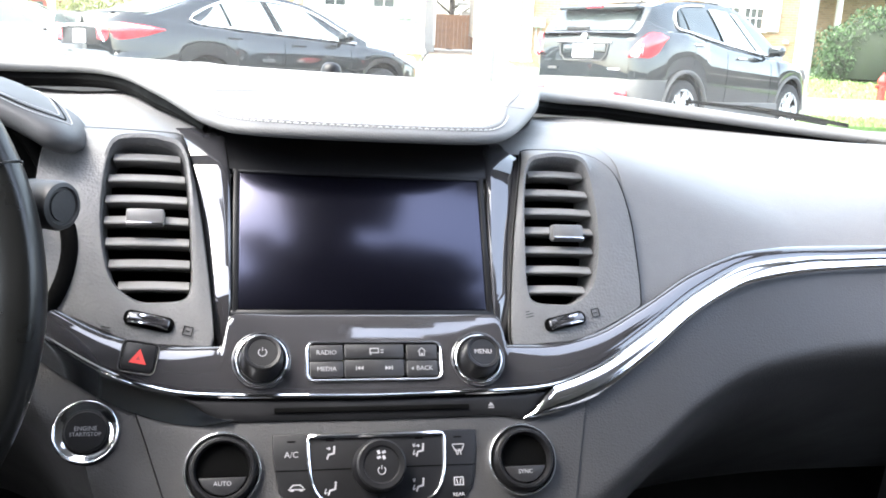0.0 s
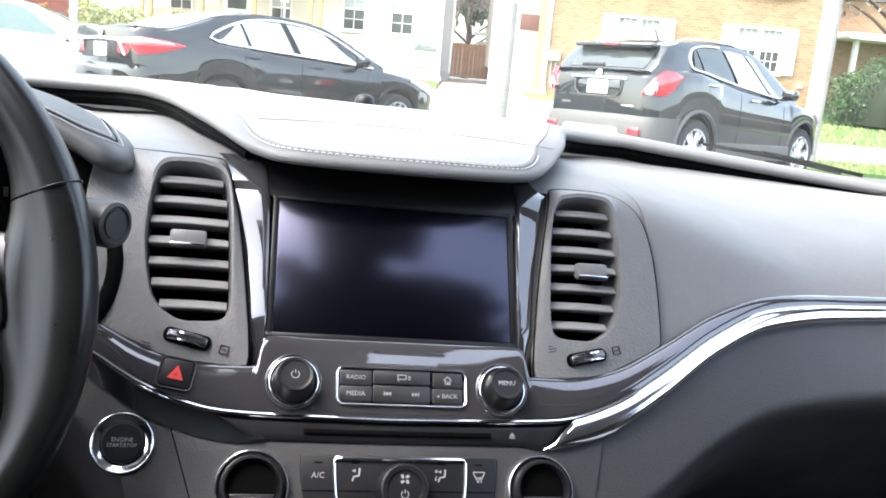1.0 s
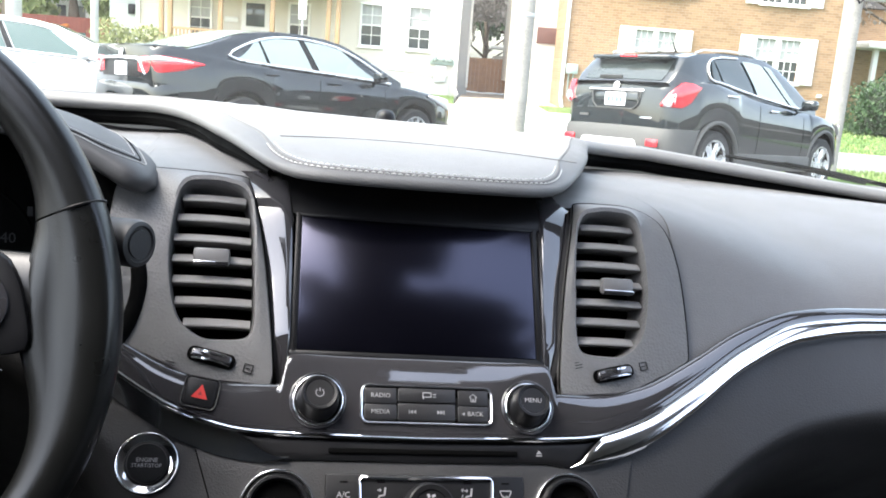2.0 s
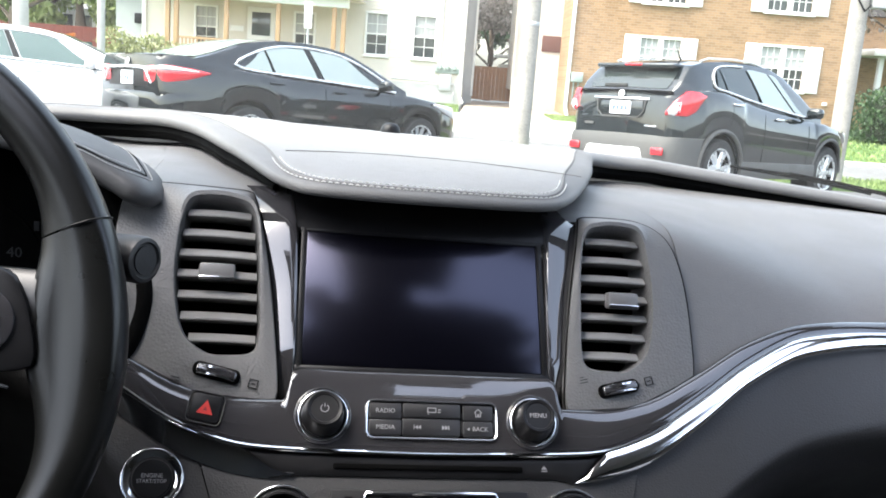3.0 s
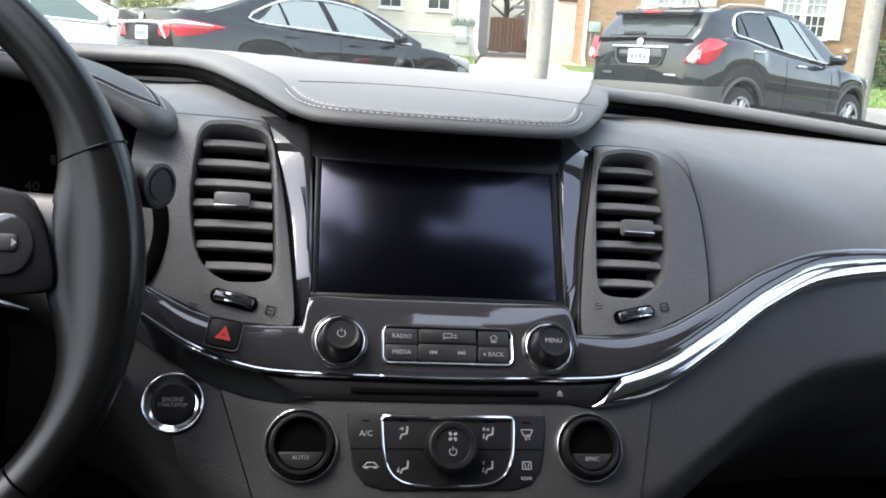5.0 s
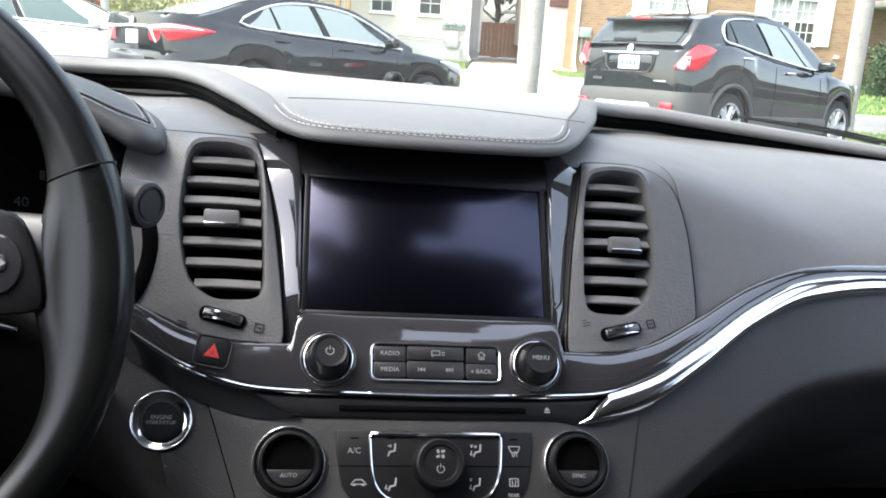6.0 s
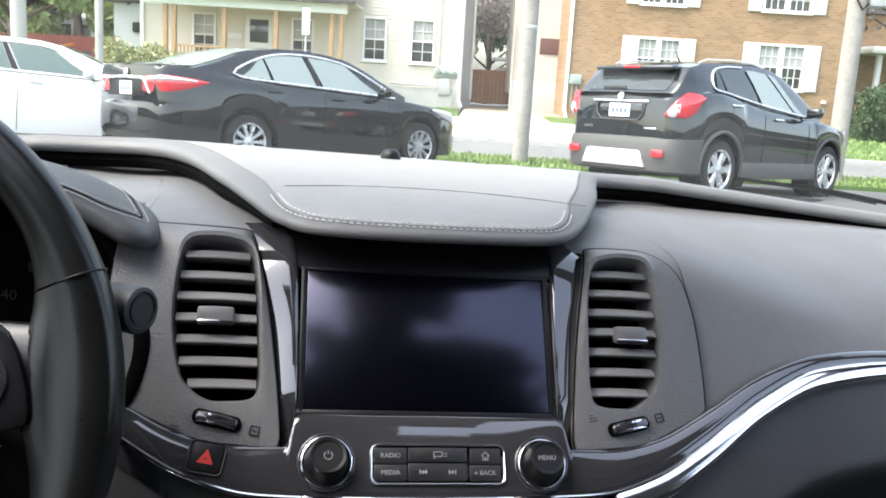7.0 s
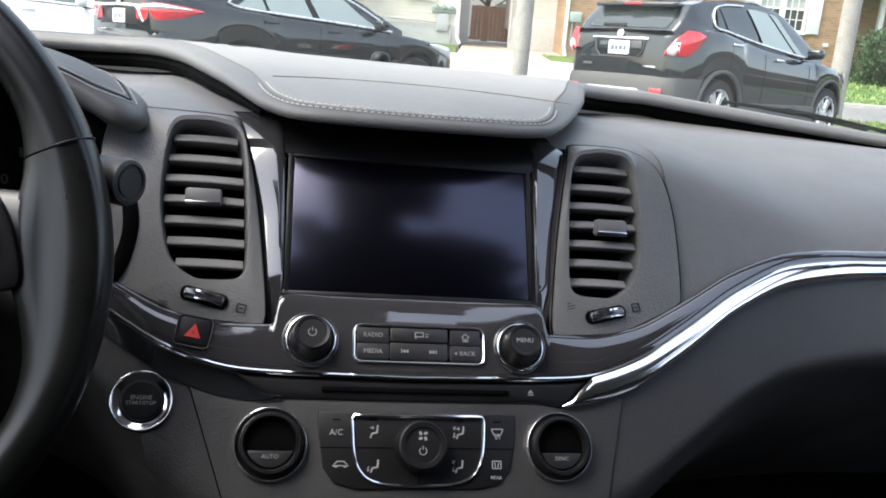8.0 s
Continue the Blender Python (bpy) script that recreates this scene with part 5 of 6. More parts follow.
            wheel_ob = part("wheel", lathe([(wheel_r * 0.66, 0.06), (wheel_r * 0.70, 0.105), (wheel_r * 0.92, 0.105), (wheel_r * 0.985, 0.085), (wheel_r, 0.05), (wheel_r, -0.07), (wheel_r * 0.9, -0.1)], m=hubm, sides=36), RUBBER, car, "black tyre on a bright wheel")
            part("rim_barrel", lathe([(wheel_r * 0.70, 0.10), (wheel_r * 0.66, 0.09), (wheel_r * 0.62, 0.02), (0.001, 0.015)], m=hubm, sides=36), DARK, wheel_ob)
            bm = lathe([(wheel_r * 0.70, 0.098), (wheel_r * 0.69, 0.106), (wheel_r * 0.645, 0.103), (wheel_r * 0.63, 0.09)], m=hubm, sides=36)
            lathe([(0.07, 0.06), (0.065, 0.085), (0.04, 0.093), (0.001, 0.094)], m=hubm, sides=20, bm=bm)
            for k in range(hub):
                sm = hubm @ pose(0, 0, 0, 0, 0, 360 * k / hub)
                wd = 0.030 if hub > 7 else 0.055
                rows = [[sm @ Vector((r, y * f, z)) for y, z in ((-wd, 0.06), (-wd * 0.7, 0.088), (wd * 0.7, 0.088), (wd, 0.06))] for r, f in ((0.05, 0.7), (wheel_r * 0.35, 0.75), (wheel_r * 0.66, 1.25))]
                grid(rows, bm=bm)
            part("wheel_cover", bm, ALLOY, wheel_ob, "bright spoked wheel cover")
            part("arch_liner", lathe([(arch - 0.005, 0.06), (arch - 0.005, -0.18), (0.02, -0.18)], m=hubm, sides=30), DARK, car)
    return car


def strip_lamp(points, half, car, name, material, label, grow=0.012):
    """A lamp lens bent round the corner of a car: points (x, y, z) and half heights."""
    p, h = spline(points, 24), np.interp(np.linspace(0, 1, 24), np.linspace(0, 1, len(half)), half)
    rows = []
    for i, q in enumerate(p):
        t = Vector(p[min(i + 1, 23)] - p[max(i - 1, 0)])
        o = Vector((-t.y, t.x, 0)).normalized()
        if o.dot(Vector((q[0] - 1.2, q[1], 0))) < 0:
            o = -o
        c = Vector(q)
        rows.append([c + Vector((0, 0, f * h[i])) + o * g for f, g in ((-1, -0.05), (-1, grow * 0.3), (-0.7, grow), (0, grow * 1.4), (0.7, grow), (1, grow * 0.3), (1, -0.05))])
    bm = grid(rows)
    return part(name, bm, material, car, label)


def wrap(half):
    """A line round the tail of a car from its one half, smoothed and mirrored."""
    p = spline(half, 22)
    return [tuple(q) for q in p] + [(q[0], -q[1]) for q in p[-2::-1]]


def number_plate(car, x, z, lean=0.0):
    m = pose(x, 0, z, 90 - lean, 0, -90)
    pl = part("number_plate", prism(rounded(0.305, 0.155, 0.015), 0.012, m=m, bevel=0.003), PLATE_WHITE, car, "white plate with blank bars")
    bm = bmesh.new()
    for px, w in ((-0.09, 0.05), (-0.03, 0.04), (0.03, 0.05), (0.09, 0.04)):
        box((w, 0.055, 0.002), bm=bm, m=m @ pose(px, -0.005, 0.001))
    box((0.16, 0.014, 0.002), bm=bm, m=m @ pose(0, 0.055, 0.001))
    part("plate_bars", bm, PLATE_INK, pl, smooth=False)


SEDAN_PLAN = [(-1.12, 0.70), (-1.09, 0.765), (-1.03, 0.815), (-0.88, 0.865), (-0.55, 0.900), (0, 0.91), (1.4, 0.91), (2.7, 0.905), (3.1, 0.88), (3.4, 0.81), (3.6, 0.70), (3.69, 0.58), (3.73, 0.45)]
SEDAN_ROOF = [(-0.72, 1.145), (-0.45, 1.225), (-0.1, 1.350), (0.2, 1.425), (0.5, 1.465), (0.9, 1.478), (1.3, 1.456), (1.6, 1.40), (1.9, 1.28), (2.25, 1.12), (2.5, 1.005)]
SEDAN_BELT = [(-1.10, 1.135), (-0.9, 1.165), (-0.5, 1.12), (0, 1.060), (1.0, 1.015), (2.0, 0.975), (2.6, 0.94), (3.1, 0.885), (3.45, 0.80), (3.65, 0.70), (3.73, 0.60)]
SEDAN_DETAILS = dict(windows=[(-0.09, 0.31, 0.30, -0.08), (0.36, 0.99, -0.10, -0.15), (1.10, 2.10, -0.17, -0.60)], pillars=[(1.00, 1.08, -0.15, -0.17)], chrome=[(2.30, 0.12), (1.9, 0.07), (1.0, 0.05), (0.1, 0.05), (-0.12, 0.08), (-0.20, 0.18), (-0.15, 0.38), (0.04, 0.64), (0.3, 0.80), (0.6, 0.87), (1.0, 0.885), (1.4, 0.87), (1.7, 0.82), (2.05, 0.66), (2.25, 0.45)], mirror=(1.98, 1.04), handles=[0.35, 1.30], handle_mat=None, seams=[0.20, 1.05, 2.14], rear_pane=(-0.66, 0.20, 0.90), rear_mat=SKY_PALE_GLASS, front_pane=(1.50, 2.42, 0.90))


def sedan(name, label, m, paint, glass_mat):
    d = dict(SEDAN_DETAILS, handle_mat=paint)
    return make_car(name, label, m, paint, SEDAN_PLAN, SEDAN_ROOF, (0.0, 2.775), 0.33, 10, SEDAN_BELT, 0.20, glass_mat, d)


def parked(a, d, turn):
    """A pose on the lot, which falls away towards the street."""
    return OUT @ pose(a, d, lie(d), -2.87, 0, 0) @ pose(0, 0, 0, 0, 0, turn)


black = sedan("sedan_car", "glossy black sedan with red tail lamps and chrome trim", parked(-3.05, 11.45, 45.0), PAINT_BLACK, SKY_PALE_GLASS)
for s in (-1, 1):
    strip_lamp([(-1.122, s * 0.43, 0.935), (-1.112, s * 0.64, 0.940), (-1.045, s * 0.795, 0.950), (-0.87, s * 0.862, 0.960), (-0.56, s * 0.895, 0.985)], [0.085, 0.098, 0.090, 0.060, 0.008], black, "tail_lamp", LAMP_RED, "red wraparound tail lamp")
    strip_lamp([(-1.118, s * 0.50, 0.995), (-1.106, s * 0.65, 1.002), (-1.035, s * 0.798, 1.006), (-0.70, s * 0.880, 0.995)], [0.014, 0.030, 0.030, 0.006], black, "reversing_lens", LAMP_WHITE, "clear lens", grow=0.026)
    strip_lamp([(3.60, s * 0.66, 0.72), (3.42, s * 0.79, 0.765), (3.10, s * 0.875, 0.83), (2.95, s * 0.893, 0.85)], [0.06, 0.07, 0.045, 0.01], black, "head_lamp", LAMP_WHITE, "clear head lamp")
part("boot_chrome", tube([(-1.128, 0.60, 0.83), (-1.134, 0.50, 0.97), (-1.136, 0.44, 1.000), (-1.138, 0.0, 1.012), (-1.136, -0.42, 1.000), (-1.134, -0.48, 0.97), (-1.128, -0.58, 0.83)], [0.010, 0.018, 0.020, 0.018, 0.020, 0.018, 0.010], 8), BRIGHT, black, "chrome bar bent round the plate")
rows = []
for x, y in wrap([(-0.43, 0.905), (-0.60, 0.900), (-0.82, 0.880), (-0.98, 0.845), (-1.08, 0.780), (-1.135, 0.67), (-1.155, 0.45), (-1.160, 0.2), (-1.160, 0.0)]):
    rows.append([(x + 0.12, y * 0.96, 0.28), (x + 0.03, y, 0.31), (x, y, 0.44), (x, y, 0.66), (x + 0.012, y, 0.72), (x + 0.05, y, 0.745), (x + 0.12, y * 0.97, 0.755)])
part("rear_bumper", grid(rows), PAINT_BLACK, black, "glossy black bumper")
part("badge", lathe([(0.045, 0.0), (0.048, 0.008), (0.03, 0.010), (0.028, 0.004), (0.001, 0.004)], m=pose(-1.130, 0, 1.068, 0, -80, 0), sides=20), SILVER, black)
part("plate_recess", box((0.03, 0.98, 0.20), at=(-1.112, 0, 0.895), bevel=0.008), SATIN, black, "black panel behind the plate")
part("boot_edge", box((0.20, 1.44, 0.03), at=(-1.00, 0, 1.150), bevel=0.012), PAINT_BLACK, black)
number_plate(black, -1.140, 0.885)
part("bumper_line", box((0.02, 1.20, 0.012), at=(-1.158, 0, 0.40), bevel=0.004), DARK, black)

sedan("sedan_car", "clean white sedan parked behind the black one", parked(-7.10, 12.7, 15), PAINT_WHITE, GREEN_GLASS)

SUV_PLAN = [(-0.84, 0.66), (-0.80, 0.74), (-0.70, 0.82), (-0.45, 0.87), (0, 0.885), (1.3, 0.885), (2.4, 0.88), (2.8, 0.85), (3.1, 0.77), (3.3, 0.64), (3.40, 0.48), (3.44, 0.36)]
SUV_ROOF = [(-0.78, 1.18), (-0.64, 1.34), (-0.50, 1.485), (-0.2, 1.555), (0.3, 1.61), (0.8, 1.625), (1.2, 1.60), (1.5, 1.52), (1.85, 1.34), (2.2, 1.13), (2.35, 1.06)]
SUV_BELT = [(-0.84, 1.12), (-0.7, 1.16), (-0.3, 1.235), (0.0, 1.235), (0.4, 1.175), (0.9, 1.105), (2.0, 1.01), (2.4, 0.99), (2.9, 0.92), (3.2, 0.83), (3.36, 0.74), (3.44, 0.66)]
SUV_DETAILS = dict(pale=(2, 3), trim_r=0.012, windows=[(-0.11, 0.05, 0.05, -0.06), (0.10, 0.74, -0.09, -0.20), (0.87, 1.62, -0.24, -0.56), (1.68, 1.90, -0.56, -0.62)], chrome=[(0.55, 0.90), (0.20, 0.88), (-0.04, 0.80), (-0.125, 0.60), (-0.16, 0.30), (-0.12, 0.10), (0.1, 0.06), (0.6, 0.06), (1.2, 0.06), (1.8, 0.09), (2.02, 0.14)], mirror=(1.86, 1.10), handles=[0.22, 1.20], handle_mat=CHROME, seams=[0.10, 0.84, 1.92], rear_pane=(-0.765, -0.54, 0.82), rear_mat=AUTO_GLASS, front_pane=(1.30, 2.28, 0.90))
suv = make_car("suv_car", "dark graphite compact SUV with grey lower cladding", parked(2.585, 11.36, 40.7), PAINT_GREEN, SUV_PLAN, SUV_ROOF, (0.0, 2.555), 0.345, 6, SUV_BELT, 0.24, AUTO_GLASS, SUV_DETAILS)
part("roof_spoiler", box((0.26, 1.14, 0.05), at=(-0.555, 0, 1.480), bevel=0.02), PAINT_GREEN, suv, "black roof spoiler")
part("brake_lamp", box((0.04, 0.24, 0.03), at=(-0.685, 0, 1.488), bevel=0.008), LAMP_RED, suv, "red high brake lamp")
part("rear_wiper", box((0.03, 0.34, 0.045), at=(-0.80, 0.14, 1.235), bevel=0.012), RUBBER, suv)
part("tailgate_chrome", box((0.03, 0.82, 0.035), at=(-0.85, 0.0, 1.080), bevel=0.011), CHROME, suv, "chrome bar over the plate")
part("badge", lathe([(0.042, 0.0), (0.045, 0.01), (0.03, 0.014), (0.001, 0.014)], m=pose(-0.848, 0, 1.135, 0, -80, 0), sides=20), SILVER, suv)
rows = [[(-0.852, y, z) for y, z in pts] for pts in ([(-0.36, 0.97), (-0.30, 0.80), (0.30, 0.80), (0.36, 0.97)],)]
part("plate_recess", box((0.02, 0.66, 0.19), at=(-0.843, 0, 0.970), bevel=0.03), PAINT_GREEN, suv)
part("recess_edge", tube([(-0.857, -0.36, 1.06), (-0.857, -0.34, 0.935), (-0.857, -0.27, 0.87), (-0.857, 0.27, 0.87), (-0.857, 0.34, 0.935), (-0.857, 0.36, 1.06)], 0.008, 6), CLADDING, suv)
number_plate(suv, -0.866, 0.975)
for s in (-1, 1):
    strip_lamp([(-0.850, s * 0.655, 0.935), (-0.815, s * 0.745, 1.00), (-0.715, s * 0.825, 1.050), (-0.585, s * 0.862, 1.085), (-0.45, s * 0.874, 1.150)], [0.025, 0.095, 0.143, 0.105, 0.012], suv, "tail_lamp", LAMP_RED, "red tail lamp with clear insets", grow=0.02)
    strip_lamp([(-0.848, s * 0.690, 0.955), (-0.822, s * 0.740, 0.985), (-0.775, s * 0.785, 1.01)], [0.035, 0.075, 0.070], suv, "reversing_lens", LAMP_WHITE, "clear lens", grow=0.030)
    strip_lamp([(-0.800, s * 0.765, 0.955), (-0.785, s * 0.780, 0.96)], [0.022, 0.022], suv, "lens_inset", LAMP_RED, "red inset", grow=0.044)
    strip_lamp([(-0.800, s * 0.765, 1.025), (-0.785, s * 0.780, 1.03)], [0.022, 0.022], suv, "lens_inset", LAMP_RED, "red inset", grow=0.044)
    part("bumper_reflector", box((0.03, 0.16, 0.085), at=(-0.90, s * 0.62, 0.50), bevel=0.010), LAMP_RED, suv, "red bumper reflector")
    part("roof_rail", tube([(-0.25, s * 0.61, 1.565), (-0.1, s * 0.615, 1.612), (0.4, s * 0.62, 1.645), (0.85, s * 0.615, 1.642), (1.15, s * 0.60, 1.60)], 0.013, 6), SILVER, suv)
    for wx in (0.0, 2.555):
        arc = [(wx + 0.44 * math.cos(a), s * (0.872 if wx < 1 else float(np.interp(wx + 0.44 * math.cos(a), (2.1, 2.4, 2.8, 3.0), (0.868, 0.866, 0.835, 0.79)))), 0.345 + 0.44 * math.sin(a)) for a in np.linspace(0.0, math.pi, 24)]
        part("arch_cladding", tube(arc, 0.026, 6, flat=1.0), CLADDING, suv, "grey wheel arch cladding")
    part("sill_cladding", box((1.75, 0.05, 0.20), at=(1.28, s * 0.875, 0.34), bevel=0.02), CLADDING, suv, "grey sill cladding")
    strip_lamp([(3.32, s * 0.60, 0.78), (3.12, s * 0.755, 0.84), (2.85, s * 0.84, 0.90)], [0.06, 0.06, 0.01], suv, "head_lamp", LAMP_WHITE, "clear head lamp")
rows = []
for x, y in wrap([(-0.42, 0.878), (-0.56, 0.866), (-0.70, 0.832), (-0.79, 0.785), (-0.855, 0.70), (-0.89, 0.56), (-0.900, 0.38), (-0.905, 0.2), (-0.906, 0.0)]):
    rows.append([(x + 0.10, y * 0.97, 0.27), (x + 0.02, y, 0.30), (x, y, 0.42), (x, y, 0.60), (x + 0.03, y, 0.67), (x + 0.10, y * 0.97, 0.69)])
part("rear_bumper", grid(rows), CLADDING, suv, "grey lower bumper")
part("skid_plate", prism([(-0.47, -0.09), (0.47, -0.09), (0.40, 0.085), (0.36, 0.10), (-0.36, 0.10), (-0.40, 0.085)], 0.03, m=pose(-0.912, 0.02, 0.425, 90, 0, -90), bevel=0.012), SILVER, suv, "silver skid plate")
part("name_badge", box((0.01, 0.17, 0.02), at=(-0.853, -0.46, 0.775), bevel=0.003), CHROME, suv)
part("name_badge", box((0.01, 0.14, 0.03), at=(-0.853, 0.46, 0.775), bevel=0.003), CLADDING, suv)
part("aerial", tube([(0.05, -0.12, 1.60), (-0.06, -0.12, 1.75)], [0.012, 0.003], 6), RUBBER, suv)

# ---- houses ----
def boards(x0, x1, z0, z1, y, step, bm=None):
    """Lapped boards: each leans out at its foot."""
    bm = bm or bmesh.new()
    z = z0
    while z < z1:
        t = min(z + step, z1)
        a, b, c, d = [bm.verts.new(p) for p in ((x0, y - 0.022, z), (x1, y - 0.022, z), (x1, y, t), (x0, y, t))]
        bm.faces.new((a, b, c, d))
        e, f = bm.verts.new((x0, y, z)), bm.verts.new((x1, y, z))
        bm.faces.new((e, f, b, a))
        z = t
    return bm


def sash_window(parent, x0, x1, z0, z1, y, bars=2, curtain=True, frame_mat=None, double=False, recess=0.05):
    """A framed window: casing, panes, bars and a sill."""
    frame_mat = frame_mat or TRIMWHITE
    w = part("window", box((x1 - x0, 0.02, z1 - z0), at=((x0 + x1) / 2, y + recess, (z0 + z1) / 2)), PANE, parent, "sash window with pale bars", smooth=False)
    bm = bmesh.new()
    t = 0.075
    for cx, cz, sx, sz in (((x0 + x1) / 2, z1 + t / 2, x1 - x0 + 2 * t, t), ((x0 + x1) / 2, z0 - t / 2, x1 - x0 + 2 * t, t), (x0 - t / 2, (z0 + z1) / 2, t, z1 - z0), (x1 + t / 2, (z0 + z1) / 2, t, z1 - z0)):
        box((sx, 0.10, sz), at=(cx, y - 0.02, cz), bevel=0.008, bm=bm, seg=1)
    if double:
        box((0.16, 0.09, z1 - z0), at=((x0 + x1) / 2, y - 0.01, (z0 + z1) / 2), bm=bm)
    part("window_frame", bm, frame_mat, w, "white painted frame")
    bm = bmesh.new()
    box((x1 - x0, 0.04, 0.05), at=((x0 + x1) / 2, y + 0.02, (z0 + z1) / 2), bm=bm)
    groups = ((x0, (x0 + x1) / 2 - 0.08), ((x0 + x1) / 2 + 0.08, x1)) if double else ((x0, x1),)
    for ga, gb in groups:
        for k in range(1, bars):
            box((0.022, 0.03, z1 - z0), at=(ga + (gb - ga) * k / bars, y + 0.025, (z0 + z1) / 2), bm=bm)
        box((gb - ga, 0.03, 0.022), at=((ga + gb) / 2, y + 0.025, z0 + (z1 - z0) * 0.75), bm=bm)
        box((gb - ga, 0.03, 0.022), at=((ga + gb) / 2, y + 0.025, z0 + (z1 - z0) * 0.25), bm=bm)
    part("glazing_bar", bm, frame_mat, w, smooth=False)
    part("sill", box((x1 - x0 + 0.22, 0.14, 0.05), at=((x0 + x1) / 2, y - 0.04, z0 - 0.095), bevel=0.01), frame_mat, w)
    if curtain:
        rows = [[(x, y + 0.034 - 0.004 * math.sin(x * 40), z) for x in np.linspace(x0 + 0.01, x1 - 0.01, 24)] for z in (z0 + (z1 - z0) * 0.5, z1 - 0.01)]
        part("curtain", grid(rows), CURTAIN, w, "pale curtain")
    return w


def wall_with_holes(x0, x1, z0, z1, y, thick, holes):
    """A wall in the x-z plane with rectangular openings right through it."""
    cx = sorted({x0, x1, *[h[0] for h in holes], *[h[1] for h in holes]})
    cz = sorted({z0, z1, *[h[2] for h in holes], *[h[3] for h in holes]})
    bm = bmesh.new()
    for a, b in zip(cx, cx[1:]):
        for c, d in zip(cz, cz[1:]):
            mx, mz = (a + b) / 2, (c + d) / 2
            if not any(h[0] < mx < h[1] and h[2] < mz < h[3] for h in holes):
                box((b - a, thick, d - c), at=(mx, y + thick / 2, mz), bm=bm)
    return bm


def gable(x0, x1, y0, y1, z, rise, over=0.35):
    bm = bmesh.new()
    a = [(x0 - over, y0 - over, z), (x1 + over, y0 - over, z), (x1 + over, (y0 + y1) / 2, z + rise), (x0 - over, (y0 + y1) / 2, z + rise)]
    b = [(x0 - over, y1 + over, z), (x1 + over, y1 + over, z), (x1 + over, (y0 + y1) / 2, z + rise), (x0 - over, (y0 + y1) / 2, z + rise)]
    for q in (a, b):
        bm.faces.new([bm.verts.new(p) for p in q])
    bmesh.ops.solidify(bm, geom=bm.faces[:], thickness=0.15)
    return bm


# cream clapboard house with a porch
cream = base("house", "cream clapboard house with a wooden porch", "house", OUT.copy())
CY = 31.0
cw = [(-3.22, -2.56, 1.47, 2.76), (-1.63, -0.95, 1.47, 2.78), (-8.92, -8.26, 1.30, 2.58), (-5.6, -5.0, 1.30, 2.58), (-3.22, -2.56, 4.2, 5.4), (-1.63, -0.95, 4.2, 5.4), (-8.9, -8.2, 4.2, 5.4)]
part("wall", wall_with_holes(-10.7, 0.03, 0.62, 6.3, CY, 0.2, cw), SIDING, cream, "cream wall", smooth=False)
for a, b in ((-10.7, -9.0), (-8.18, -7.28), (-6.22, -5.68), (-4.92, -3.3), (-2.48, -1.71), (-0.87, 0.03)):
    part("siding_boards", boards(a, b, 0.62, 6.3, CY - 0.003, 0.115), SIDING, cream, "lapped cream boards", smooth=False)
for a, b in ((-3.3, -2.48), (-1.71, -0.87)):
    bm = boards(a, b, 0.62, 1.30, CY - 0.003, 0.115)
    boards(a, b, 2.92, 4.05, CY - 0.003, 0.115, bm=bm)
    part("siding_boards", bm, SIDING, cream, "lapped cream boards", smooth=False)
part("foundation", box((10.9, 0.25, 0.9), at=(-5.35, CY + 0.06, 0.18), bevel=0.02), STONE, cream, "whitewashed stone foundation")
for h in cw:
    sash_window(cream, *h, CY, bars=2)
part("house_side", box((0.14, 7.0, 6.0), at=(-0.04, CY + 3.6, 3.4)), SIDING, cream)
part("house_back", box((10.7, 0.14, 6.0), at=(-5.3, CY + 7.1, 3.4)), SIDING, cream)
part("house_side", box((0.14, 7.0, 6.0), at=(-10.62, CY + 3.6, 3.4)), SIDING, cream)
part("roof", gable(-10.7, 0.03, CY, CY + 7.2, 6.3, 2.4), ROOFING, cream, "dark shingle roof")
part("corner_board", box((0.14, 0.10, 5.7), at=(-0.03, CY - 0.03, 3.45), bevel=0.01), TRIMWHITE, cream)
part("corner_board", box((0.14, 0.10, 5.7), at=(-10.66, CY - 0.03, 3.45), bevel=0.01), TRIMWHITE, cream)
part("downpipe", tube([(0.02, CY - 0.14, 6.2), (0.02, CY - 0.14, 0.25), (0.12, CY - 0.30, 0.05)], 0.05, 8), TRIMWHITE, cream, "white downpipe")
part("conduit", tube([(-0.70, CY - 0.07, 6.0), (-0.72, CY - 0.07, 1.35)], 0.028, 6), GREYSIDE, cream)
for k in range(3):
    part("meter", lathe([(0.09, 0.0), (0.09, 0.10), (0.07, 0.14), (0.001, 0.15)], m=pose(-0.72 + 0.25 * k, CY - 0.10, 1.19, 90, 0, 0), sides=16), METER, cream, "round meter")
part("meter_board", box((0.80, 0.10, 0.20), at=(-0.47, CY - 0.06, 1.10), bevel=0.02), METER, cream, "grey meter board")
part("meter_box", box((0.40, 0.14, 0.55), at=(-0.50, CY - 0.08, 0.70), bevel=0.02), GREYSIDE, cream, "grey meter box")
part("gas_pipe", tube([(-2.3, CY - 0.12, 0.72), (-0.2, CY - 0.12, 0.66), (-0.2, CY - 0.12, 0.1)], 0.03, 6), GREYSIDE, cream)
door = part("door", box((0.92, 0.06, 2.05), at=(-6.75, CY - 0.02, 1.66), bevel=0.01), TRIMWHITE, cream, "white panelled front door")
part("door_panel", box((0.62, 0.03, 0.75), at=(-6.75, CY - 0.055, 2.15), bevel=0.01), PANE, door)
part("door_panel", box((0.62, 0.03, 0.65), at=(-6.75, CY - 0.055, 1.15), bevel=0.01), TRIMWHITE, door)
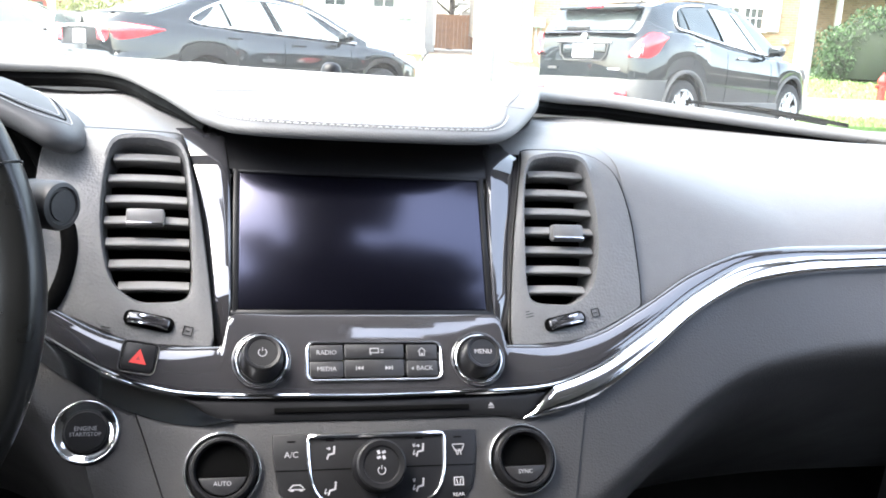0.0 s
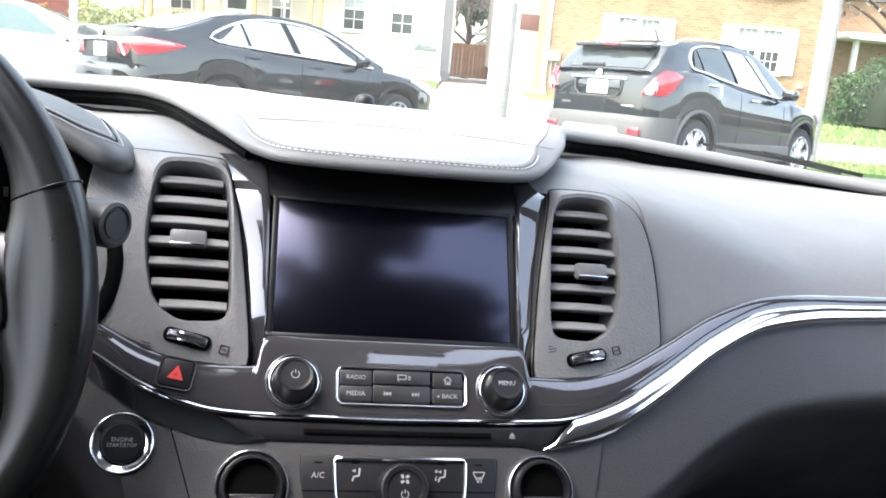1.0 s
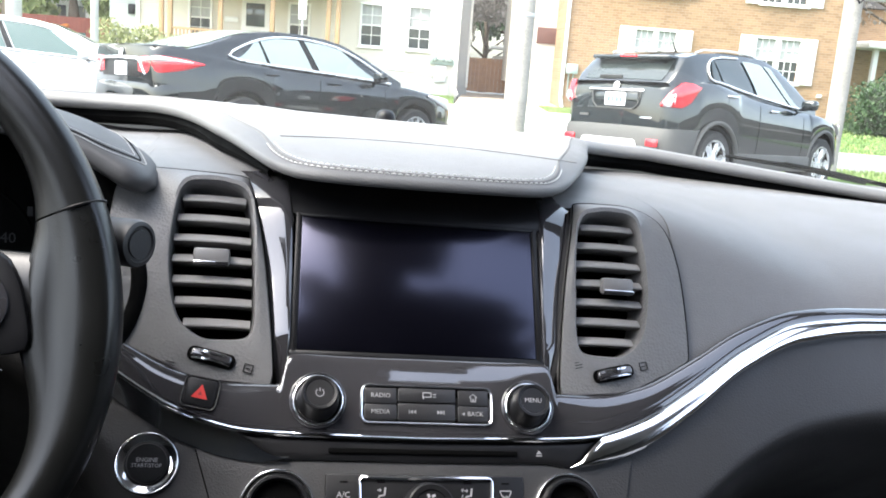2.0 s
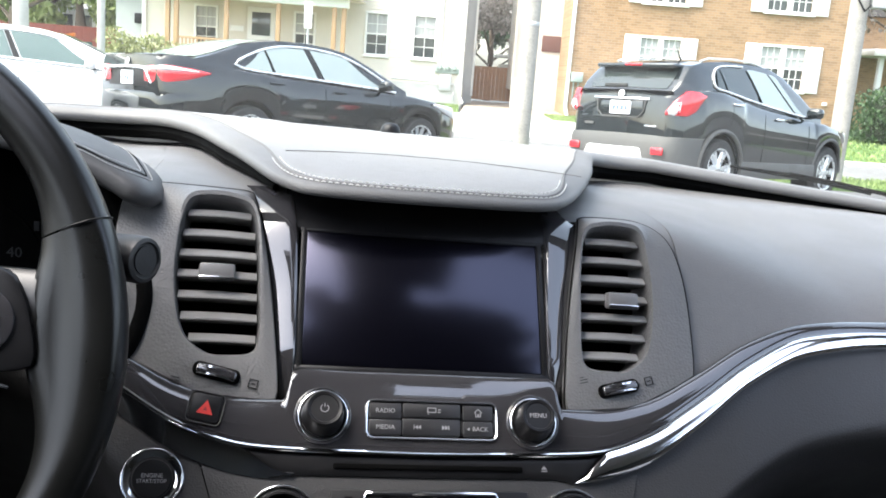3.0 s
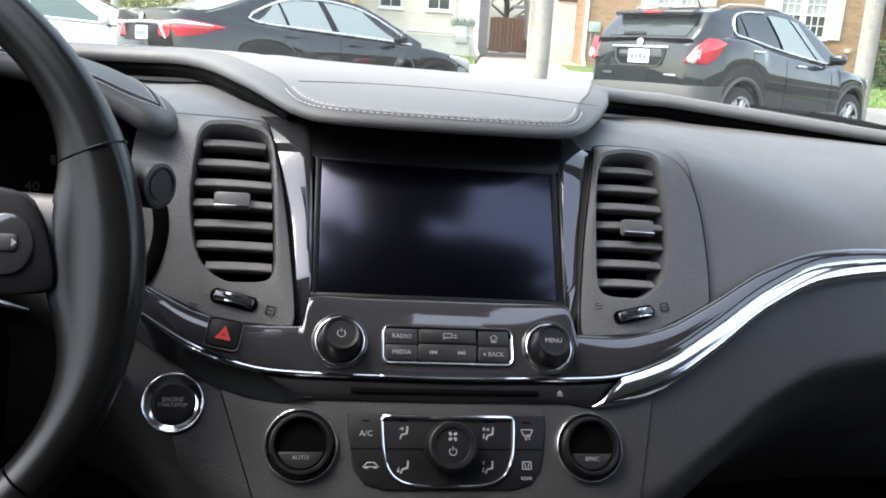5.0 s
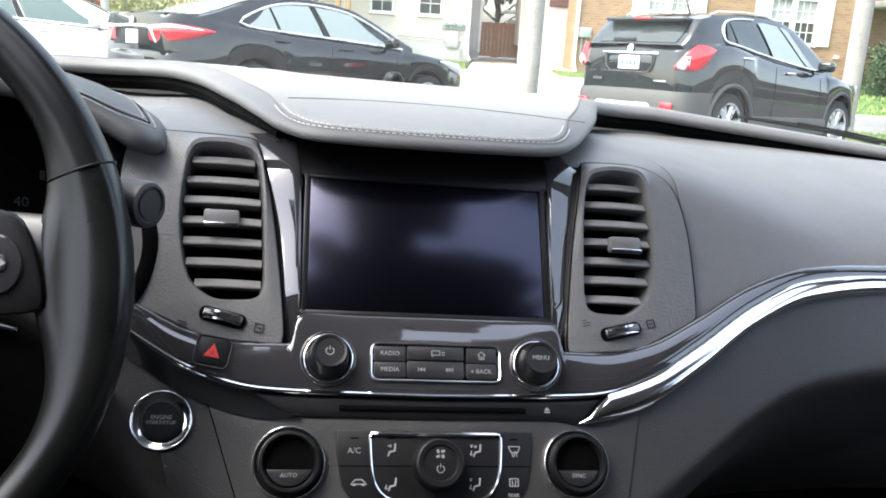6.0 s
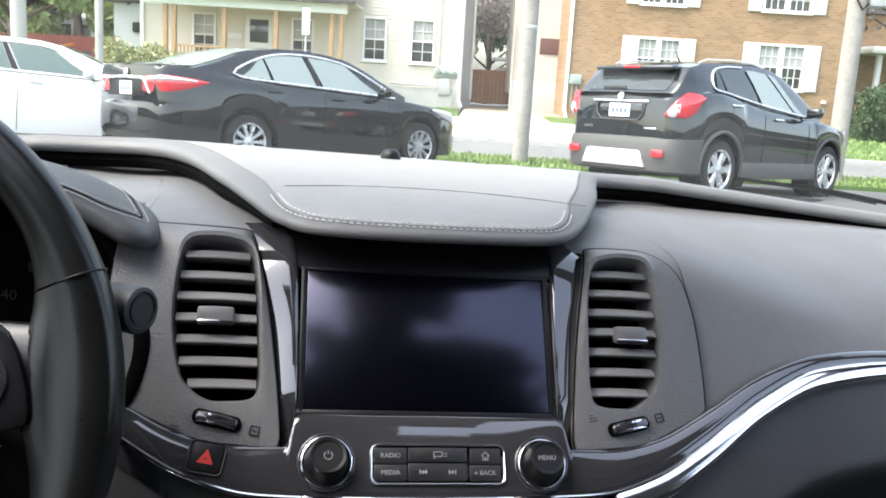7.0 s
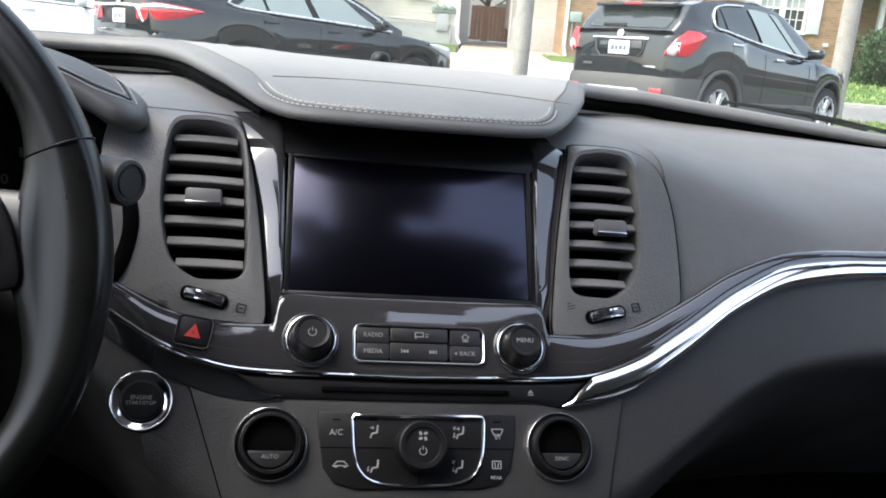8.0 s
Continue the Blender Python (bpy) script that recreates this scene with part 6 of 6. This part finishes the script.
part("wall_board", box((0.45, 0.03, 0.18), at=(-7.55, CY - 0.06, 1.95), bevel=0.01), TRIMWHITE, cream)
PY = 29.0
part("porch_floor", box((6.4, 2.2, 0.18), at=(-6.8, PY + 0.95, 0.55), bevel=0.02), POSTWOOD, cream, "wooden porch floor")
part("porch_skirt", box((6.4, 0.06, 0.5), at=(-6.8, PY - 0.05, 0.22)), SIDING, cream)
for x in (-9.25, -8.98, -7.41, -5.79, -4.05, -3.75):
    part("porch_post", box((0.14, 0.14, 2.15), at=(x, PY, 1.70), bevel=0.015), POSTWOOD, cream, "tan wooden porch post")
part("porch_beam", box((6.3, 0.22, 0.34), at=(-6.75, PY, 2.92), bevel=0.02), TRIMWHITE, cream, "white porch beam")
rows = [[(-10.05, y, z), (-3.3, y, z)] for y, z in ((PY - 0.45, 3.02), (PY - 0.45, 3.16), (CY + 0.05, 3.85))]
part("porch_roof", grid(rows), ROOFING, cream, "shingled porch roof")
part("porch_soffit", box((6.75, 2.3, 0.04), at=(-6.68, PY + 0.7, 3.06)), SIDING, cream)
bm = bmesh.new()
box((1.5, 0.06, 0.07), at=(-8.2, PY, 1.52), bevel=0.01, bm=bm)
box((1.5, 0.05, 0.05), at=(-8.2, PY, 0.78), bm=bm)
part("railing", bm, POSTWOOD, cream, "tan porch railing")
for k in range(13):
    part("baluster", box((0.045, 0.045, 0.72), at=(-8.9 + k * 0.117, PY, 1.15)), POSTWOOD, cream, smooth=False)
# lower wing with the dark entrance beyond the corner
part("side_porch", box((1.1, 2.0, 2.9), at=(-11.3, CY + 1.6, 1.4)), GREYSIDE, cream, "grey side entrance")
part("side_porch_roof", box((1.5, 2.4, 0.12), at=(-11.35, CY + 1.5, 2.92), bevel=0.03), ROOFING, cream)
part("letter_box", box((0.26, 0.14, 0.34), at=(-11.05, CY + 0.52, 2.05), bevel=0.03), SATIN, cream, "black letter box")

# wing and neighbour wall in the gap
gap = base("grey_annex", "narrow grey sided annex beside the gravel drive", "house", OUT.copy())
part("wall", box((0.36, 3.0, 6.2), at=(0.26, 35.0, 3.0)), GREYSIDE, gap, smooth=False)
part("siding_boards", boards(0.08, 0.44, 0.3, 6.1, 33.49, 0.13), GREYSIDE, gap, "lapped grey boards", smooth=False)
part("corner_board", box((0.08, 0.08, 5.9), at=(0.43, 33.45, 3.2)), TRIMWHITE, gap)

beige = base("beige_annex", "beige sided wall with a brown patch", "house", OUT.copy())
part("wall", box((2.4, 3.5, 6.0), at=(2.95, 33.6, 3.6)), BEIGE, beige, smooth=False)
part("siding_boards", boards(1.75, 4.1, 0.98, 6.5, 31.83, 0.115), BEIGE, beige, "lapped beige boards", smooth=False)
part("foundation", box((2.4, 0.2, 1.2), at=(2.95, 31.86, 0.42), bevel=0.02), STONE, beige, "grey foundation")
part("brown_patch", box((0.88, 0.03, 0.54), at=(3.12, 31.79, 2.24), bevel=0.005), BROWN, beige, "brown boarded patch")
part("corner_pipe", tube([(1.82, 31.75, 3.0), (1.82, 31.75, 0.2)], 0.02, 6), GREYSIDE, beige)

# tan brick house with white shutters
brick = base("house", "tan brick house with white windows and shutters", "house", OUT.copy())
BY = 28.5
bw = [(5.40, 6.62, 1.42, 2.52), (9.08, 10.42, 1.32, 2.54), (5.40, 6.62, 3.62, 4.85), (9.08, 10.42, 3.62, 4.85)]
part("wall", wall_with_holes(3.32, 11.9, -0.3, 6.0, BY, 0.25, bw), BRICK, brick, "tan brick wall", smooth=False)
for h in bw:
    sash_window(brick, *h, BY, bars=3, double=True, recess=0.09)
    for x in (h[0] - 0.30, h[1] + 0.30):
        sh = part("shutter", box((0.40, 0.05, h[3] - h[2] + 0.16), at=(x, BY - 0.045, (h[2] + h[3]) / 2), bevel=0.01), TRIMWHITE, brick, "white shutter")
        for k in range(2):
            part("shutter_panel", box((0.28, 0.02, (h[3] - h[2]) * 0.40), at=(x, BY - 0.075, (h[2] + h[3]) / 2 + (k - 0.5) * (h[3] - h[2]) * 0.5), bevel=0.008), TRIMWHITE, sh)
part("house_side", box((0.2, 8.0, 6.3), at=(3.42, BY + 4.26, 2.85)), BRICK, brick, smooth=False)
part("house_side", box((0.2, 8.0, 6.3), at=(11.8, BY + 4.26, 2.85)), BRICK, brick, smooth=False)
part("house_back", box((8.5, 0.2, 6.3), at=(7.6, BY + 8.3, 2.85)), BRICK, brick, smooth=False)
part("roof", gable(3.3, 11.9, BY, BY + 8.3, 6.0, 2.2), ROOFING, brick, "dark shingle roof")
part("downpipe", tube([(3.30, BY - 0.08, 5.9), (3.30, BY - 0.08, 0.3), (3.36, BY - 0.2, -0.02)], 0.055, 8), TRIMWHITE, brick, "white downpipe")
part("meter_box", box((0.36, 0.14, 0.30), at=(3.56, BY - 0.08, 1.20), bevel=0.02), METER, brick, "grey green meter box")
for x in (3.48, 3.62):
    part("conduit", tube([(x, BY - 0.05, 1.05), (x, BY - 0.05, 0.35)], 0.022, 6), METER, brick)
part("wall_lamp", box((0.14, 0.10, 0.10), at=(11.2, BY - 0.06, 0.95), bevel=0.02), TRIMWHITE, brick)

# house further along the street
far_house = base("house", "brown house with a white porch post", "house", OUT.copy())
part("wall", box((9.0, 6.0, 4.4), at=(19.2, 38, 2.0)), BRICK, far_house, smooth=False)
part("roof", gable(14.7, 23.7, 35, 41, 4.2, 2.0), ROOFING, far_house)
part("porch_post", box((0.18, 0.18, 2.8), at=(15.0, 33.6, 1.4), bevel=0.02), TRIMWHITE, far_house)
part("porch_roof", box((5.0, 2.2, 0.25), at=(17.0, 34.2, 2.85), bevel=0.04), TRIMWHITE, far_house)
small = base("house", "small grey roofed white house far off", "house", OUT.copy())
part("wall", box((5.5, 4, 2.5), at=(-24.2, 60, 1.9)), TRIMWHITE, small, smooth=False)
part("roof", gable(-27, -21.5, 58, 62, 3.1, 1.3), GREYSIDE, small)
for k in range(4):
    part("window", box((0.6, 0.06, 0.8), at=(-26.0 + k * 1.2, 57.97, 2.3)), PANE, small, smooth=False)

# ---- fences, poles and street things ----
fence = base("board_fence", "brown wooden board fence across the drive", "fence", OUT.copy())
for k in range(14):
    part("board", box((0.142, 0.03, 1.25 + 0.01 * (k % 3)), at=(0.52 + k * 0.148, 35.2, 0.72), bevel=0.004, seg=1), FENCEWOOD, fence, smooth=False)
part("rail", box((2.1, 0.06, 0.09), at=(1.45, 35.25, 1.15)), FENCEWOOD, fence)
red = base("red_fence", "red stained board fence behind the gardens", "fence", OUT.copy())
for k in range(34):
    part("board", box((0.20, 0.03, 1.55), at=(-21.2 + k * 0.205, 42.4, 1.02), bevel=0.004, seg=1), REDFENCE, red, smooth=False)
part("rail", box((7.0, 0.06, 0.10), at=(-17.9, 42.3, 0.55)), FENCEWOOD, red)
shed = base("garden_shed", "low pale roofed shed behind the fence", "shed", OUT.copy())
part("wall", box((2.0, 2.0, 1.5), at=(2.6, 40.2, 0.75)), BEIGE, shed, smooth=False)
part("roof", box((2.4, 2.4, 0.12), at=(2.6, 40.2, 1.85), bevel=0.02), TRIMWHITE, shed)


def pole(name, label, a, d, low_r, high_r, tall, material, lean=0.0):
    p = base(name, label, "pole", out(a, d, lie(d)))
    rows = [(lean * z, 0, z) for z in np.linspace(-0.1, tall, 14)]
    part("shaft", tube(rows, list(np.linspace(low_r, high_r, 14)), 14), material, p)
    return p


pole_a = pole("utility_pole", "weathered grey wooden utility pole in the verge", 1.105, 15.1, 0.134, 0.114, 9.5, POLEWOOD)
part("steel_band", lathe([(0.126, 0.0), (0.134, 0.01), (0.134, 0.06), (0.126, 0.07)], m=pose(0, 0, 2.2), sides=16), GREYSIDE, pole_a)
pole_b = pole("utility_pole", "pale wooden utility pole with a grey box", 6.29, 15.1, 0.148, 0.128, 9.5, POLEWOOD)
part("box", box((0.36, 0.26, 0.55), at=(0.34, -0.05, 3.14), bevel=0.03), GREYSIDE, pole_b, "grey equipment box")
part("conduit", tube([(0.12, -0.15, 2.9), (0.02, -0.18, 2.80), (-0.11, -0.16, 3.0), (-0.13, -0.14, 4.5)], 0.018, 6), SATIN, pole_b)
pole("street_pole", "pale concrete street pole beside the lot", -9.65, 20.2, 0.17, 0.15, 8.0, CONCRETE)
pole("street_pole", "thin pale street pole", -8.2, 21.0, 0.09, 0.08, 7.0, CONCRETE)
sign = base("street_sign", "small white sign on a post before the porch", "sign", out(-4.35, 26.0, lie(26.0)))
part("post", tube([(0, 0, 0), (0, 0, 2.6)], 0.03, 8), GREYSIDE, sign)
part("panel", box((0.22, 0.02, 0.72), at=(0, -0.04, 2.35), bevel=0.006), TRIMWHITE, sign, "white panel with blank bars")
bm = bmesh.new()
for k in range(4):
    box((0.12, 0.004, 0.06), at=(0, -0.053, 2.12 + k * 0.15), bm=bm)
part("bars", bm, GREYSIDE, sign, smooth=False)

hyd = base("fire_hydrant", "red fire hydrant on the far verge", "hydrant", out(9.95, 19.6, lie(19.6)) @ Matrix.Scale(0.84, 4))
part("barrel", lathe([(0.15, 0.0), (0.15, 0.04), (0.10, 0.06), (0.10, 0.48), (0.13, 0.50), (0.13, 0.54), (0.11, 0.60), (0.06, 0.67), (0.03, 0.70), (0.03, 0.75), (0.001, 0.75)], sides=20), HYDRANT, hyd)
for s in (-1, 1):
    part("outlet", tube([(s * 0.06, 0, 0.40), (s * 0.17, 0, 0.40)], 0.05, 10), HYDRANT, hyd)
part("front_outlet", tube([(0, -0.06, 0.36), (0, -0.17, 0.36)], 0.065, 10), HYDRANT, hyd)
wheelie = base("waste_bin", "dark green wheeled bin with an orange lid piece", "bin", out(-15.75, 38.0, lie(38.0)))
part("body", box((0.8, 0.7, 1.1), at=(0, 0, 0.6), bevel=0.06), BIN, wheelie)
part("lid", box((0.60, 0.2, 0.15), at=(-0.1, -0.1, 1.40), bevel=0.04, m=pose(0, 0, 0, 0, -14, 0)), ORANGE, wheelie, "orange piece on the bin")


# ---- plants ----
def foliage(blobs, count, size, seed):
    """Many small leaf cards in uneven clumps."""
    rng = random.Random(seed)
    verts, faces = [], []
    for _ in range(count):
        cx, cy, cz, rx, ry, rz = blobs[rng.randrange(len(blobs))]
        while True:
            u = Vector((rng.uniform(-1, 1), rng.uniform(-1, 1), rng.uniform(-1, 1)))
            if 0.25 < u.length < 1 + 0.15 * rng.random():
                break
        c = Vector((cx + u.x * rx, cy + u.y * ry, cz + u.z * rz))
        s = size * rng.uniform(0.5, 1.3)
        q = Euler((rng.uniform(0, 6.3), rng.uniform(0, 6.3), rng.uniform(0, 6.3))).to_matrix()
        i = len(verts)
        for p in ((-s, 0, 0), (0, -s * 0.45, 0.1 * s), (s, 0, 0), (0, s * 0.45, 0.1 * s)):
            verts.append(c + q @ Vector(p))
        faces.append((i, i + 1, i + 2, i + 3))
    return verts, faces


def leaf_part(name, blobs, count, size, seed, material, parent, label=""):
    v, f = foliage(blobs, count, size, seed)
    me = bpy.data.meshes.new(name)
    me.from_pydata(v, [], f)
    me.materials.append(material)
    ob = new(name, me)
    ob.parent = parent
    return tagged(ob, label)


def tree(label, a, d, tall, spread, leaf_mat, seed, count=2600, size=0.16, trunk_r=0.2, bare=0.35):
    rng = random.Random(seed)
    t = base("tree", label, "tree", out(a, d, lie(d)))
    bm = tube([(0, 0, -0.1), (0.05, 0, tall * 0.2), (-0.04, 0.05, tall * 0.45), (0.06, 0, tall * 0.8)], [trunk_r * 1.25, trunk_r, trunk_r * 0.7, trunk_r * 0.2], 10)
    blobs = []
    for k in range(11):
        ang, h = k * 2.4 + rng.uniform(-0.3, 0.3), tall * rng.uniform(bare, 0.8)
        r = spread * rng.uniform(0.45, 1.0)
        tip = Vector((math.cos(ang) * r, math.sin(ang) * r, h + tall * rng.uniform(0.05, 0.2)))
        tube([(0, 0, h * 0.75), tuple(tip * 0.5 + Vector((0, 0, h * 0.42))), tuple(tip)], [trunk_r * 0.45, trunk_r * 0.25, 0.02], 6, bm=bm)
        blobs.append((tip.x, tip.y, tip.z, spread * rng.uniform(0.3, 0.5), spread * rng.uniform(0.3, 0.5), tall * rng.uniform(0.07, 0.13)))
    part("trunk", bm, BARK, t, "brown trunk and limbs")
    leaf_part("crown", blobs, count, size, seed, leaf_mat, t, "loose crown of small leaves")
    return t


tree("leafy spring tree with a dark trunk", -11.5, 32.0, 8.5, 3.8, LEAF_LIGHT, 1, 7000, 0.17, 0.28, 0.36)
tree("leafy spring tree beyond the gardens", -19.5, 47.0, 9.0, 4.6, LEAF_LIGHT, 2, 12000, 0.27, 0.3, 0.14)
tree("leafy spring tree beyond the gardens", -27.0, 52.0, 11.0, 5.5, LEAF_LIGHT, 3, 12000, 0.32, 0.32, 0.12)
tree("leafy spring tree beside the lot", -17.5, 36.0, 8.0, 3.8, LEAF_LIGHT, 7, 9000, 0.20, 0.25, 0.26)
tree("leafy spring tree beyond the gardens", -15.0, 50.0, 10.0, 4.8, LEAF_LIGHT, 9, 12000, 0.28, 0.3, 0.2)
tree("leafy spring tree beyond the gardens", -23.5, 50.0, 10.0, 4.8, LEAF_LIGHT, 10, 12000, 0.28, 0.3, 0.2)
tree("blossoming tree behind the drive", 1.2, 41.0, 8.5, 2.2, BLOSSOM, 4, 16000, 0.10, 0.14, 0.10)
tree("dark evergreen tree behind the drive", 3.3, 45.0, 9.0, 2.2, LEAF_MID, 5, 9000, 0.16, 0.25, 0.06)
tree("bare-twigged tree beside the brown house", 15.0, 30.0, 8.0, 3.0, BLOSSOM, 6, 900, 0.10, 0.2, 0.3)

hedge = base("bush", "rounded dark green evergreen bush beside the brick house", "bush", out(12.6, 26.0, lie(26.0)))
blobs = [(x, y, z, 0.62, 0.60, 0.50) for x, z in ((-1.0, 0.45), (-0.35, 0.5), (0.35, 0.5), (1.0, 0.45), (-0.85, 1.0), (-0.2, 1.2), (0.4, 1.25), (0.95, 0.95), (0.1, 1.6)) for y in (-0.35, 0.3)]
leaf_part("leaves", blobs, 12000, 0.06, 11, LEAF_DARK, hedge)
core = lathe([(0.001, 0.0), (1.05, 0.1), (1.15, 0.6), (0.95, 1.2), (0.5, 1.6), (0.001, 1.75)], sides=16)
part("stems", core, mat("bush_core", (0.012, 0.02, 0.008), 1.0, vary=0.3, scale=6), hedge, "dark inner twigs")
bush = base("bush", "yellow-green budding shrub before the cream house", "bush", out(-8.3, 24.5, lie(24.5)))
blobs = [(x, y, z, 0.45, 0.4, 0.38) for x, z in ((-1.0, 0.5), (-0.6, 1.0), (-0.1, 0.6), (0.1, 1.15), (0.6, 0.6), (0.9, 0.95), (1.3, 0.5), (-0.9, 1.25)) for y in (-0.2, 0.25)]
leaf_part("leaves", blobs, 6500, 0.055, 12, LEAF_YELLOW, bush)
bm = bmesh.new()
rng = random.Random(9)
for k in range(26):
    a = rng.uniform(-1.0, 1.3)
    tube([(a * 0.5, 0, 0), (a * 0.8, rng.uniform(-0.2, 0.2), 0.6), (a, rng.uniform(-0.3, 0.3), 1.3)], [0.02, 0.012, 0.005], 5, bm=bm)
part("twigs", bm, BARK, bush)


UNSEEN_WALL = mat("dark_unseen_panel", (0.05, 0.048, 0.045), 0.9, vary=0.3, scale=1.5)
# unseen walls added behind and beside the camera, to show in the parked cars' paint
for corner in (out(0, -9.0, 0.0), out(24.0, 6.0, 0.0, 90), out(-24.0, -2.0, 0.0, -90)):
    rail = base("reflection_wall", "unseen dark wall with a pale rail, added for car reflections", "fence", corner)
    part("panel", box((44, 0.12, 2.3), at=(0, 0, 1.15), bevel=0.02), UNSEEN_WALL, rail, "dark panels added to be reflected")
    for k in range(44 if corner.translation.y < 0 else 0):
        part("post", box((0.09, 0.16, 1.35), at=(-22 + k * 1.0, 0.14, 0.68), bevel=0.01, seg=1), TRIMWHITE, rail, smooth=False)
    part("top_rail", box((44, 0.10, 0.07), at=(0, 0.16, 1.35), bevel=0.01), TRIMWHITE, rail)
